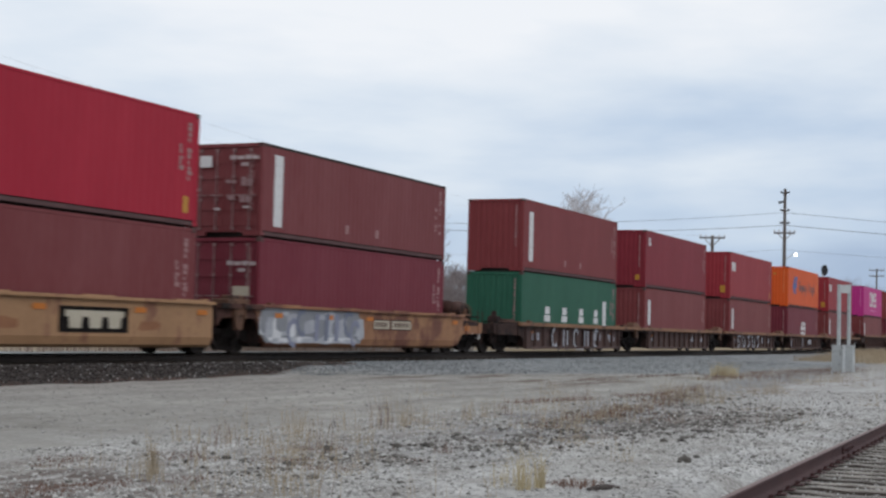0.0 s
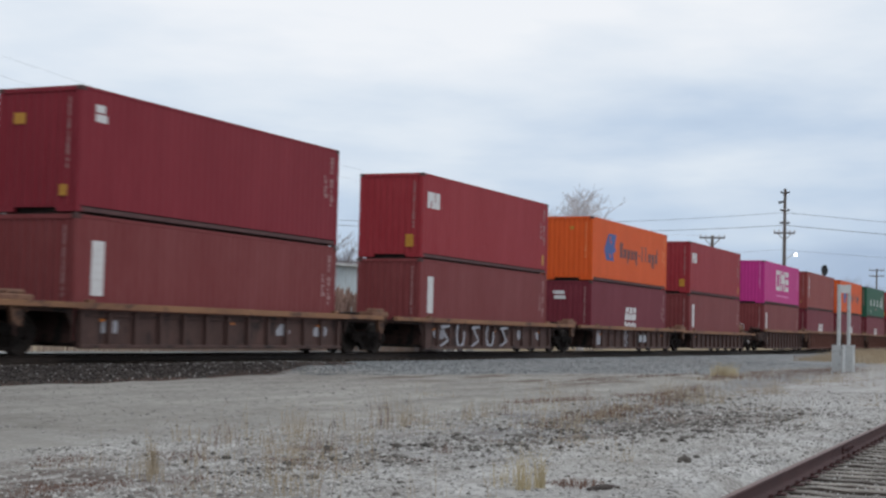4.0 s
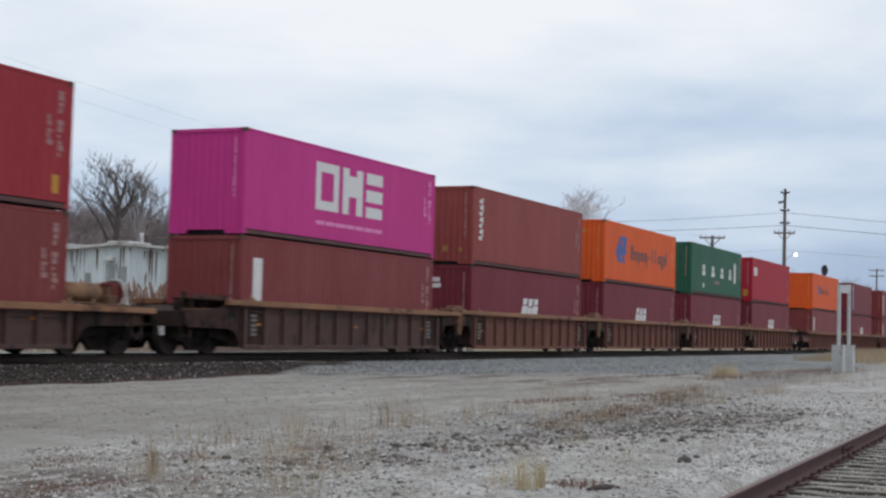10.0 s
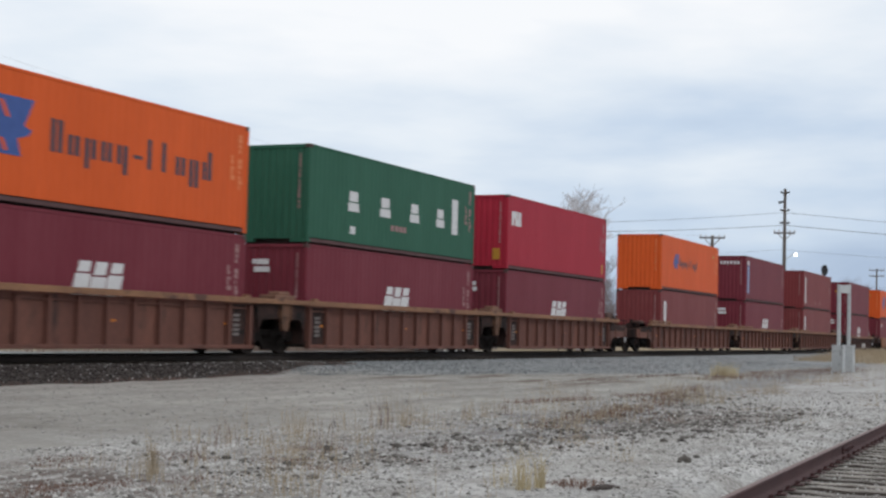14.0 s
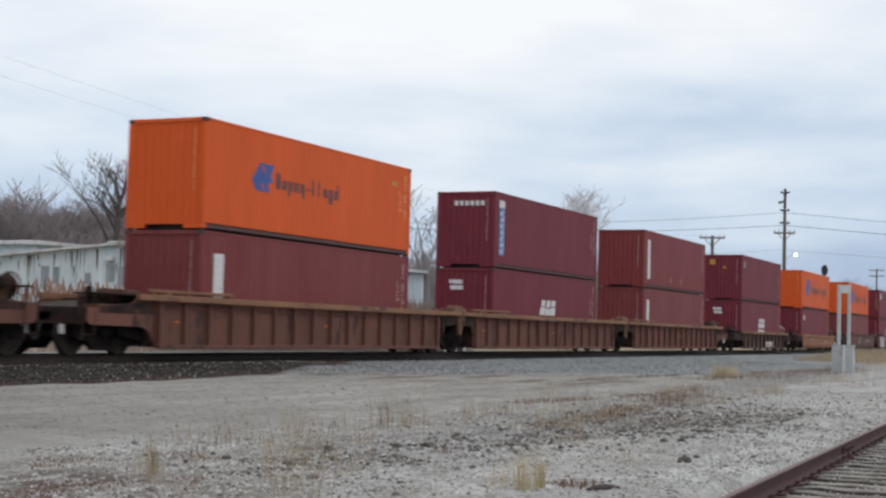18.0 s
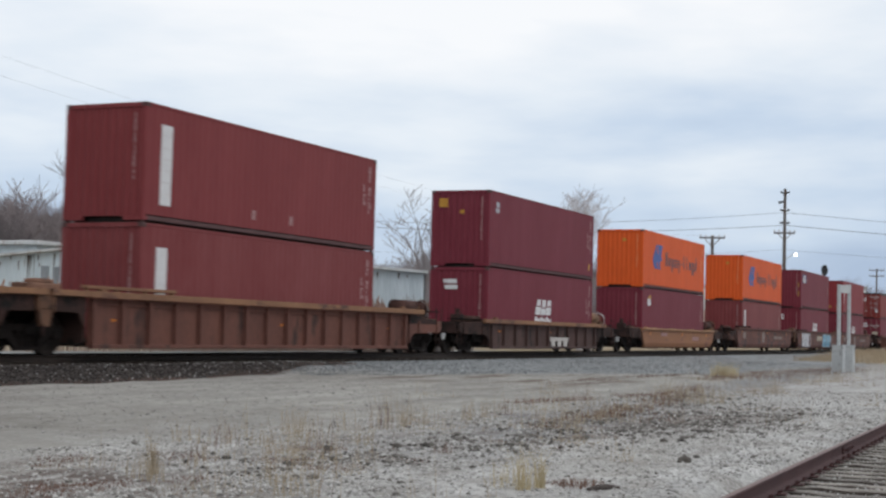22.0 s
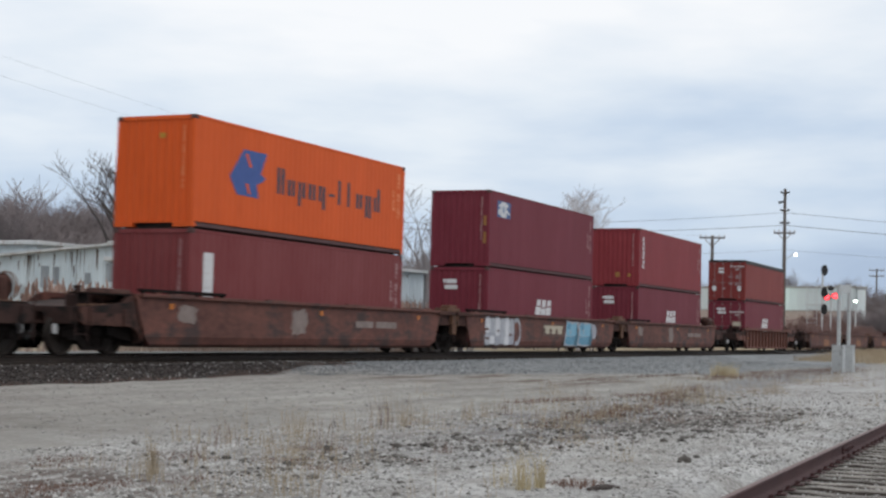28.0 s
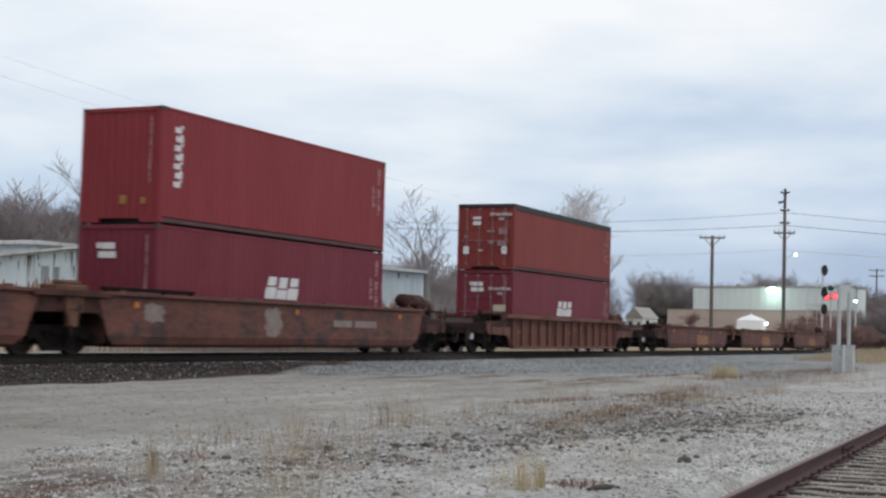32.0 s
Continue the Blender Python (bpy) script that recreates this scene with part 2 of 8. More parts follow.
POLE_WOOD = material("weathered_pole_wood", (0.085, 0.070, 0.062), (0.15, 0.13, 0.118), 0.9, 2, 0.3, stretch=(4, 4, 0.3))
BLACK = material("matt_black_paint", (0.012, 0.012, 0.013), (0.03, 0.03, 0.032), 0.6, 5, 0.05)
SHED = material("pale_blue_white_metal_siding", (0.38, 0.455, 0.50), (0.62, 0.70, 0.745), 0.55, 0.7, 0.03, stretch=(1, 1, 0.10), spot=(0.17, 0.14, 0.125), spot_at=0.63, spot_scale=1.3)
VENT_DARK = material("dark_brown_vent_metal", (0.05, 0.042, 0.04), (0.10, 0.085, 0.08), 0.7, 3, 0.05)
PATCH_SHEET = material("dull_blue_grey_sheet", (0.14, 0.155, 0.175), (0.34, 0.38, 0.41), 0.7, 2, 0.05, stretch=(1, 1, 0.2))
STREAK = material("dark_rust_streak", (0.045, 0.036, 0.034), (0.16, 0.11, 0.085), 0.8, 3, 0.0)
SHED_ROOF = material("pale_metal_roof", (0.42, 0.44, 0.45), (0.58, 0.60, 0.61), 0.5, 0.6, 0.05, spot=(0.20, 0.125, 0.095), spot_at=0.53, spot_scale=1.1)
TRIM_GREY = material("dull_grey_trim", (0.24, 0.23, 0.22), (0.36, 0.35, 0.33), 0.6, 2, 0.05)
WARE = material("white_warehouse_siding", (0.56, 0.63, 0.65), (0.67, 0.73, 0.74), 0.55, 0.25, 0.02, stretch=(1, 1, 0.3))
WARE_BASE = material("tan_block_wall", (0.40, 0.325, 0.295), (0.50, 0.42, 0.38), 0.85, 0.4, 0.1)
# bark of the far wood, lightened in colour to stand for distance haze
BARK_FAR = material("haze_paled_bark", (0.15, 0.135, 0.138), (0.22, 0.20, 0.205), 0.9, 3, 0.2)
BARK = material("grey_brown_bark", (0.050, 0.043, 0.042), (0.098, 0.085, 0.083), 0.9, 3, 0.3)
TWIG_NEAR = material("dark_brown_twigs", (0.085, 0.072, 0.070), (0.14, 0.12, 0.117), 0.9, 3, 0.0)
TWIG_PALE = material("pale_grey_twigs", (0.44, 0.425, 0.44), (0.54, 0.52, 0.535), 0.9, 3, 0.0)
TWIG_MID = material("brown_grey_twigs", (0.195, 0.18, 0.182), (0.28, 0.258, 0.26), 0.9, 3, 0.0)
# twigs of the far wood, with the haze mixed into their colour
TWIG = material("haze_paled_twigs", (0.175, 0.15, 0.152), (0.265, 0.232, 0.235), 0.9, 3, 0.0)
BRUSH = material("reddish_brown_brush", (0.16, 0.098, 0.090), (0.25, 0.16, 0.145), 0.9, 1, 0.0)
REED = material("dry_reed_straw", (0.19, 0.135, 0.11), (0.45, 0.36, 0.30), 0.9, 2, 0.0, island=0.7)
REED_PLUME = material("brown_reed_plumes", (0.15, 0.092, 0.075), (0.38, 0.26, 0.215), 0.95, 2, 0.0, island=0.8)
STRAW = material("dry_straw_grass", (0.27, 0.22, 0.155), (0.43, 0.36, 0.26), 0.9, 2, 0.0, island=0.7)
STRAW_YEL = material("yellow_straw_grass", (0.38, 0.315, 0.185), (0.57, 0.49, 0.32), 0.9, 2, 0.0, island=0.7)
WEED = material("reddish_dry_weed", (0.115, 0.068, 0.056), (0.23, 0.145, 0.112), 0.9, 2, 0.0, island=0.7)
STONE_PALE = material("pale_limestone_gravel", (0.18, 0.174, 0.164), (0.56, 0.555, 0.54), 0.9, 1.5, 0.3, fine=6, island=0.85)
ROCK = material("dark_brown_rock", (0.045, 0.040, 0.036), (0.14, 0.128, 0.115), 0.9, 9, 0.3)
STONE_DARK = material("dark_gravel_stone", (0.034, 0.031, 0.029), (0.225, 0.212, 0.195), 0.9, 4, 0.3, island=0.7)
STONE_GREY = material("grey_ballast_chip", (0.10, 0.096, 0.09), (0.42, 0.41, 0.40), 0.9, 2, 0.3, island=0.85)
STONE_SLATE = material("blue_grey_slate_stone", (0.085, 0.094, 0.10), (0.26, 0.28, 0.292), 0.9, 4, 0.3, island=0.8)
BALLAST = material("dark_dirty_ballast", (0.010, 0.008, 0.008), (0.078, 0.066, 0.061), 0.9, 2.5, 0.4, fine=5, island=0.8)
CANVAS = material("white_canvas", (0.74, 0.76, 0.78), (0.82, 0.83, 0.84), 0.7, 1, 0.02)
LAMP_WARM = glow("lit_street_lamp_lens", (1.0, 0.97, 0.88), 12.0)
LAMP_GREEN = glow("lit_wall_lamp_lens", (0.80, 1.0, 0.86), 9.0)
LAMP_RED = glow("lit_red_flasher_lens", (1.0, 0.05, 0.06), 4.0)
WIRE = material("black_cable", (0.05, 0.052, 0.06), (0.08, 0.082, 0.09), 0.7, 1, 0.0)


# ---- mesh helpers ----
def box(bm, x0, x1, y0, y1, z0, z1, bevel=0.0):
    vs = [bm.verts.new((x, y, z)) for x in (x0, x1) for y in (y0, y1) for z in (z0, z1)]
    fs = [bm.faces.new([vs[i] for i in q]) for q in ((0, 1, 3, 2), (4, 6, 7, 5), (0, 4, 5, 1), (2, 3, 7, 6), (0, 2, 6, 4), (1, 5, 7, 3))]
    if bevel:
        es = list({e for f in fs for e in f.edges})
        bmesh.ops.bevel(bm, geom=es, offset=bevel, segments=1, affect="EDGES")
    return bm


def cyl(bm, p0, p1, r0, r1=None, n=10, caps=True):
    r1 = r0 if r1 is None else r1
    p0, p1 = Vector(p0), Vector(p1)
    q = (p1 - p0).to_track_quat("Z", "Y")
    rings = []
    for p, r in ((p0, r0), (p1, r1)):
        rings.append([bm.verts.new(p + q @ Vector((r * math.cos(2 * math.pi * i / n), r * math.sin(2 * math.pi * i / n), 0))) for i in range(n)])
    for i in range(n):
        j = (i + 1) % n
        bm.faces.new((rings[0][i], rings[0][j], rings[1][j], rings[1][i]))
    if caps:
        bm.faces.new(rings[0][::-1])
        bm.faces.new(rings[1])
    return bm


def prism(bm, outline, y0, y1):
    """A slab with the outline (x, z), from y0 to y1."""
    a = [bm.verts.new((x, y0, z)) for x, z in outline]
    b = [bm.verts.new((x, y1, z)) for x, z in outline]
    n = len(outline)
    bm.faces.new(a)
    bm.faces.new(b[::-1])
    for i in range(n):
        j = (i + 1) % n
        bm.faces.new((a[j], a[i], b[i], b[j]))
    return bm


def mesh_of(name, bm, mt, smooth=False):
    bmesh.ops.recalc_face_normals(bm, faces=bm.faces)
    me = bpy.data.meshes.new(name)
    bm.to_mesh(me)
    bm.free()
    if mt:
        me.materials.append(mt)
    if smooth:
        for f in me.polygons:
            f.use_smooth = True
    return me


def place(name, me, parent=None, at=(0, 0, 0), mt=None, label=""):
    ob = new(name, me)
    ob.parent, ob.location = parent, at
    if mt:
        ob.material_slots[0].link = "OBJECT"
        ob.material_slots[0].material = mt
    return tagged(ob, label)


def part(name, bm, mt, parent=None, label="", smooth=False):
    return place(name, mesh_of(name, bm, mt, smooth), parent, label=label)


def raw(name, verts, faces, mt, parent=None, label=""):
    me = bpy.data.meshes.new(name)
    me.from_pydata([tuple(v) for v in verts], [], faces)
    me.materials.append(mt)
    me.update()
    return place(name, me, parent, label=label)


def B():
    return bmesh.new()


def smooth01(a, b, v):
    t = min(1.0, max(0.0, (v - a) / (b - a)))
    return t * t * (3 - 2 * t)


# ---- the plan: rails along x, the track's middle at YC ----
YC, ZR = 22.420, 0.685          # middle of the track, top of its rails
V0, SLOW = 11.201, 0.0378      # the train's speed at the start, and its loss


def run(t):
    return V0 * t - SLOW * t * t / 2


def siding_y(x):
    return 3.02 + (x - 12.7) * 0.0315


def ground_z(x, y):
    z = 0.205 * smooth01(5.0, 17.5, y)
    w = smooth01(32.5, 40.0, x + 0.4 * math.sin(x * 1.1))
    toe = 19.25 + 0.8 * smooth01(25, 35, x) * (1 - w) - 1.2 * w
    if y < 22.6:
        z += 0.26 * min(1.0, max(0.0, (y - toe) / (20.55 - toe)))
    else:
        z += 0.26 * (1 - smooth01(24.7, 26.6, y)) - 0.05 * smooth01(26, 30, y)
    z -= 0.028 * (1 - smooth01(4.0, 12.0, y))
    # the siding lies a little lower than the gravel beside it
    d = y - siding_y(x)
    if x < 200:
        z += 0.12 * smooth01(0.02, 0.4, d) * (1 - smooth01(0.6, 6.0, d)) - 0.17 * smooth01(-2.6, -2.0, d) * (1 - smooth01(-0.02, 0.22, d))
    if -40 < x < 140 and -10 < y < 28:
        z += (0.025 * noise.noise((x * 0.7, y * 0.7, 0)) + 0.012 * noise.noise((x * 2.7, y * 2.7, 5))) * (0.2 if -2.4 < d < 0.1 else 1)
    # the land rises beyond the crossing
    z += 2.55 * smooth01(160, 188, x) * smooth01(28, 36, y)
    # a low grassy bank near the road crossing
    z += 0.45 * smooth01(92, 104, x) * smooth01(12.5, 15.5, y) * (1 - smooth01(16.4, 18.2, y))
    return z


def ground_material():
    mt = bpy.data.materials.new("gravel_yard_ground")
    mt.use_nodes = True
    nt = mt.node_tree
    N, link = nt.nodes, nt.links.new
    b = N["Principled BSDF"]
    b.inputs["Roughness"].default_value = 0.95
    co = N.new("ShaderNodeTexCoord")
    sep = N.new("ShaderNodeSeparateXYZ")

    def tex(scale, detail=4, stretch=(1, 1, 1), shift=(0, 0, 0)):
        mp = N.new("ShaderNodeMapping")
        mp.inputs["Scale"].default_value, mp.inputs["Location"].default_value = stretch, shift
        link(co.outputs["Object"], mp.inputs[0])
        n = N.new("ShaderNodeTexNoise")
        n.inputs["Scale"].default_value, n.inputs["Detail"].default_value = scale, detail
        link(mp.outputs[0], n.inputs["Vector"])
        return n.outputs["Fac"]

    def span(v, a, c, lo=0.0, hi=1.0):
        r = N.new("ShaderNodeMapRange")
        r.inputs["From Min"].default_value, r.inputs["From Max"].default_value = a, c
        r.inputs["To Min"].default_value, r.inputs["To Max"].default_value = lo, hi
        link(v, r.inputs["Value"])
        return r.outputs[0]

    def op(kind, v, w):
        m = N.new("ShaderNodeMath")
        m.operation = kind
        link(v, m.inputs[0])
        if isinstance(w, float):
            m.inputs[1].default_value = w
        else:
            link(w, m.inputs[1])
        return m.outputs[0]

    def mixed(a, c, f):
        m = N.new("ShaderNodeMix")
        m.data_type = "RGBA"
        for key, v in (("A", a), ("B", c)):
            if isinstance(v, tuple):
                m.inputs[key].default_value = (*v, 1)
            else:
                link(v, m.inputs[key])
        link(f, m.inputs["Factor"])
        return m.outputs["Result"]

    link(co.outputs["Object"], sep.inputs[0])
    X, Y = sep.outputs["X"], sep.outputs["Y"]
    wob = span(tex(0.45), 0.0, 1.0, -1.6, 1.6)
    Xw, Yw = op("ADD", X, op("MULTIPLY", wob, 1.6)), op("ADD", Y, wob)
    # crushed limestone: small stones, light and dark
    grain = tex(26.0, 5)

    def cells(scale):
        v = N.new("ShaderNodeTexVoronoi")
        v.inputs["Scale"].default_value = scale
        link(co.outputs["Object"], v.inputs["Vector"])
        pick = N.new("ShaderNodeSeparateColor")
        link(v.outputs["Color"], pick.inputs[0])
        return pick.outputs[0]

    small, large = cells(34.0), cells(13.0)
    stones = op("ADD", op("MULTIPLY", small, 0.62), op("MULTIPLY", large, 0.38))
    tone = span(tex(0.9, 6, (0.6, 1.2, 1), (2, 3, 0)), 0.3, 0.7, 0.80, 1.26)
    gravel = mixed((0.080, 0.080, 0.078), (0.69, 0.69, 0.678), op("MULTIPLY", op("ADD", op("MULTIPLY", grain, 0.35), op("MULTIPLY", stones, 0.65)), tone))
    # thin brown dirt in blotches over the stone
    dirt = op("MULTIPLY", span(tex(1.5, 8, (0.7, 1.2, 1), (12, 3, 0)), 0.47, 0.60, 0.0, 0.52), span(tex(17.0, 4), 0.35, 0.6, 0.5, 1.0))
    gravel = mixed(gravel, (0.165, 0.146, 0.122), dirt)
    gravel = mixed(gravel, (0.19, 0.178, 0.16), span(Xw, 13.5, 9.0, 0.0, 0.55))
    # olive-brown soil showing through in wide blotches
    soil = span(tex(0.55, 5, (0.6, 1.3, 1), (21, 5, 0)), 0.46, 0.60, 0.0, 0.32)
    gravel = mixed(gravel, mixed((0.12, 0.112, 0.092), (0.27, 0.252, 0.215), tex(9.0, 5)), soil)
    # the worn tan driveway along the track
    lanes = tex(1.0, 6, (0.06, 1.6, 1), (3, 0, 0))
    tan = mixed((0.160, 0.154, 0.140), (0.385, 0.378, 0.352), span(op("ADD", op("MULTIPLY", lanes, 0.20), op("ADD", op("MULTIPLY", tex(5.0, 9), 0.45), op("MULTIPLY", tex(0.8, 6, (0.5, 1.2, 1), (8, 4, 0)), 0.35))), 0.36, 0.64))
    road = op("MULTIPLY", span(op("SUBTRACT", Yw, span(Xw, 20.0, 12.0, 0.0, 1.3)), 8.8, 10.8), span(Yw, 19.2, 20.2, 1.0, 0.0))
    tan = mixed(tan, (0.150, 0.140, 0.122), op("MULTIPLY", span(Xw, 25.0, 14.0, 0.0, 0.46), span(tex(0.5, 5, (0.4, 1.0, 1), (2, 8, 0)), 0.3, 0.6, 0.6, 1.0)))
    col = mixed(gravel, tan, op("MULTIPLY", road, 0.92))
    # grey-blue broken stone in a band between the driveway and the yard
    rel = op("SUBTRACT", Yw, op("MULTIPLY", op("SUBTRACT", X, 20.0), 0.085))
    slab = op("MULTIPLY", op("MULTIPLY", span(rel, 6.4, 7.2), span(rel, 8.4, 9.2, 1.0, 0.0)), span(X, 13.0, 20.0))
    chips = mixed((0.075, 0.08, 0.086), (0.31, 0.32, 0.33), op("MULTIPLY", op("ADD", grain, stones), 0.5))
    col = mixed(col, chips, op("MULTIPLY", slab, span(tex(3.4, 6, (0.5, 1.4, 1), (6, 2, 0)), 0.34, 0.52, 0.1, 1.0)))
    # brown dead thatch in streaks
    thatch = mixed((0.024, 0.019, 0.018), (0.165, 0.125, 0.106), tex(22.0, 4))
    strip = op("MULTIPLY", span(Yw, 6.2, 7.3), span(Yw, 9.0, 10.2, 1.0, 0.0))
    patch = span(tex(0.8, 6, (0.45, 1.3, 1), (1, 7, 0)), 0.40, 0.54)
    crumbs = span(tex(3.6, 8, (0.4, 1.5, 1), (4, 1, 0)), 0.43, 0.51)
    col = mixed(col, thatch, op("MULTIPLY", op("MULTIPLY", op("ADD", op("MULTIPLY", patch, 0.75), 0.25), crumbs), op("MULTIPLY", strip, op("MAXIMUM", span(X, 12.4, 11.0, 0.0, 1.0), span(X, 13.0, 17.0, 0.35, 0.55)))))
    # rough dark rubble by the siding
    rub = op("MULTIPLY", op("MULTIPLY", span(Xw, 19.0, 22.0), span(Xw, 27.5, 31.0, 1.0, 0.0)), op("MULTIPLY", span(Yw, 4.7, 5.4), span(Yw, 7.0, 7.8, 1.0, 0.0)))
    col = mixed(col, thatch, op("MULTIPLY", rub, span(tex(4.0, 6, (0.7, 1.3, 1), (9, 1, 0)), 0.36, 0.52, 0.15, 1.0)))
    # pale dust on the far open yard
    pale = op("MULTIPLY", span(Xw, 25.5, 30.0), span(Yw, 10.2, 9.0))
    col = mixed(col, (0.40, 0.40, 0.395), op("MULTIPLY", pale, span(tex(1.1, 6), 0.34, 0.58, 0.1, 0.72)))
    smear = op("MULTIPLY", op("MULTIPLY", span(Y, 12.0, 13.0), span(Y, 17.5, 18.5, 1.0, 0.0)), span(Xw, 30.0, 36.0))
    col = mixed(col, (0.125, 0.098, 0.078), op("MULTIPLY", smear, span(tex(1.0, 6, (0.22, 1.3, 1), (5, 9, 0)), 0.51, 0.58, 0.0, 0.9)))
    # slate-coloured new stone on the shoulder
    lumps = span(tex(3.2, 8, (0.45, 1.0, 1), (7, 7, 0)), 0.34, 0.66)
    slate = mixed((0.10, 0.11, 0.117), (0.32, 0.343, 0.355), op("ADD", op("MULTIPLY", lumps, 0.62), op("MULTIPLY", op("ADD", grain, stones), 0.22)))
    edge = span(X, 35.0, 52.0, 19.0, 13.0)
    shoulder = op("MULTIPLY", span(op("SUBTRACT", op("ADD", Y, op("MULTIPLY", wob, 0.7)), edge), -0.6, 0.9), span(Xw, 33.0, 37.5))
    col = mixed(col, slate, op("MULTIPLY", shoulder, 0.9))
    # oily ballast round the rails
    oil = mixed((0.022, 0.018, 0.017), (0.085, 0.074, 0.068), op("MULTIPLY", op("ADD", grain, stones), 0.5))
    bed = op("MAXIMUM", op("MULTIPLY", span(op("SUBTRACT", op("ADD", Y, op("MULTIPLY", wob, 0.2)), span(X, 25.0, 36.0, 0.0, 1.1)), 19.0, 19.3), span(Xw, 38.5, 34.5)), span(op("ADD", Y, op("MULTIPLY", wob, 0.15)), 20.7, 21.1))
    bed = op("MULTIPLY", bed, span(Y, 24.0, 24.9, 1.0, 0.0))
    col = mixed(col, oil, bed)
    # dead grass beyond the track and far off
    grass = mixed((0.20, 0.155, 0.10), (0.36, 0.29, 0.19), tex(3.0, 6))
    col = mixed(col, grass, op("MAXIMUM", span(Yw, 40.5, 42.5), op("MULTIPLY", span(Xw, 90.0, 98.0), op("MAXIMUM", span(Yw, 18.6, 17.4), span(Yw, 25.0, 27.0)))))
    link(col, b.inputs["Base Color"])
    bp = N.new("ShaderNodeBump")
    bp.inputs["Strength"].default_value, bp.inputs["Distance"].default_value = 0.6, 0.03
    link(op("ADD", grain, stones), bp.inputs["Height"])
    link(bp.outputs[0], b.inputs["Normal"])
    return mt


def steps(*runs):
    out = []
    for a, b, d in runs:
        n = max(1, round((b - a) / d))
        out += [a + (b - a) * i / n for i in range(n)]
    return out + [runs[-1][1]]


def build_ground():
    xs = steps((-2500, -300, 500), (-300, -20, 40), (-20, 6, 2), (6, 50, 0.22), (50, 90, 0.8), (90, 140, 1.5), (140, 230, 4), (230, 300, 14), (300, 2800, 500))
    ys = steps((-2500, -300, 500), (-300, -20, 40), (-20, 1, 1.5), (1, 27, 0.22), (27, 60, 2), (60, 300, 30), (300, 2800, 500))
    verts = [(x, y, ground_z(x, y)) for y in ys for x in xs]
    w = len(xs)
    faces = [(j * w + i, j * w + i + 1, j * w + w + i + 1, j * w + w + i) for j in range(len(ys) - 1) for i in range(w - 1)]
    ob = raw("ground", verts, faces, ground_material())
    for f in ob.data.polygons:
        f.use_smooth = True
    tagged(ob, "grey gravel railway yard with a worn tan driveway and dead grass", "ground", kind="structure")


build_ground()


# ---- tracks ----
def rail_profile(h=0.172):
    half = [(0.070, 0), (0.070, 0.012), (0.016, 0.032), (0.009, 0.05), (0.009, h - 0.05), (0.034, h - 0.034), (0.036, h - 0.006), (0.028, h)]
    return half + [(-y, z) for y, z in reversed(half)]


def rail(name, x0, x1, mt, top_mt, n=1):
    prof = rail_profile()
    bm = B()
    rows = [[bm.verts.new((x0 + (x1 - x0) * i / n, y, z)) for y, z in prof] for i in range(n + 1)]
    k = len(prof)
    for a, b in zip(rows, rows[1:]):
        for i in range(k):
            j = (i + 1) % k
            f = bm.faces.new((a[i], a[j], b[j], b[i]))
            f.material_index = 1 if i == 7 else 0
    bm.faces.new(rows[0][::-1])
    bm.faces.new(rows[-1])
    me = mesh_of(name, bm, mt)
    me.materials.append(top_mt)
    return me


def build_main_track():
    track = tagged(new("main_track"), "main railway track on dark oily ballast", "railway track", kind="structure")
    me = rail("rail", -60, 420, RAIL_STEEL, RAIL_SHINE, 24)
    for dy in (-0.755, 0.755):
        place("rail", me, track, (0, YC + dy, ZR - 0.172), label="dark steel rail with a polished head")
    bm = B()
    box(bm, -0.11, 0.11, -1.3, 1.3, -0.17, 0.0, 0.008)
    me = mesh_of("tie", bm, TIE_DARK)
    for i in range(290):
        x = -30 + i * 0.56
        place("tie", me, track, (x + random.uniform(-0.02, 0.02), YC + random.uniform(-0.03, 0.03), ZR - 0.166))


def far_ties():
    V, F = [], []
    for i in range(560):
        x = 132.4 + i * 0.56 if i < 510 else -30.56 - (i - 510) * 0.56
        b = len(V)
        V += [(x + dx, YC + dy, ZR - 0.166 + dz) for dz in (-0.15, 0.0) for dx, dy in ((-0.11, -1.3), (0.11, -1.3), (0.11, 1.3), (-0.11, 1.3))]
        F += [(b + 4, b + 5, b + 6, b + 7), (b, b + 1, b + 5, b + 4), (b + 1, b + 2, b + 6, b + 5), (b + 2, b + 3, b + 7, b + 6), (b + 3, b, b + 4, b + 7)]
    tagged(raw("far_ties", V, F, TIE_DARK), "dark ties of the track far down the line", "ties", kind="stuff")


TIE_SPOTS = []


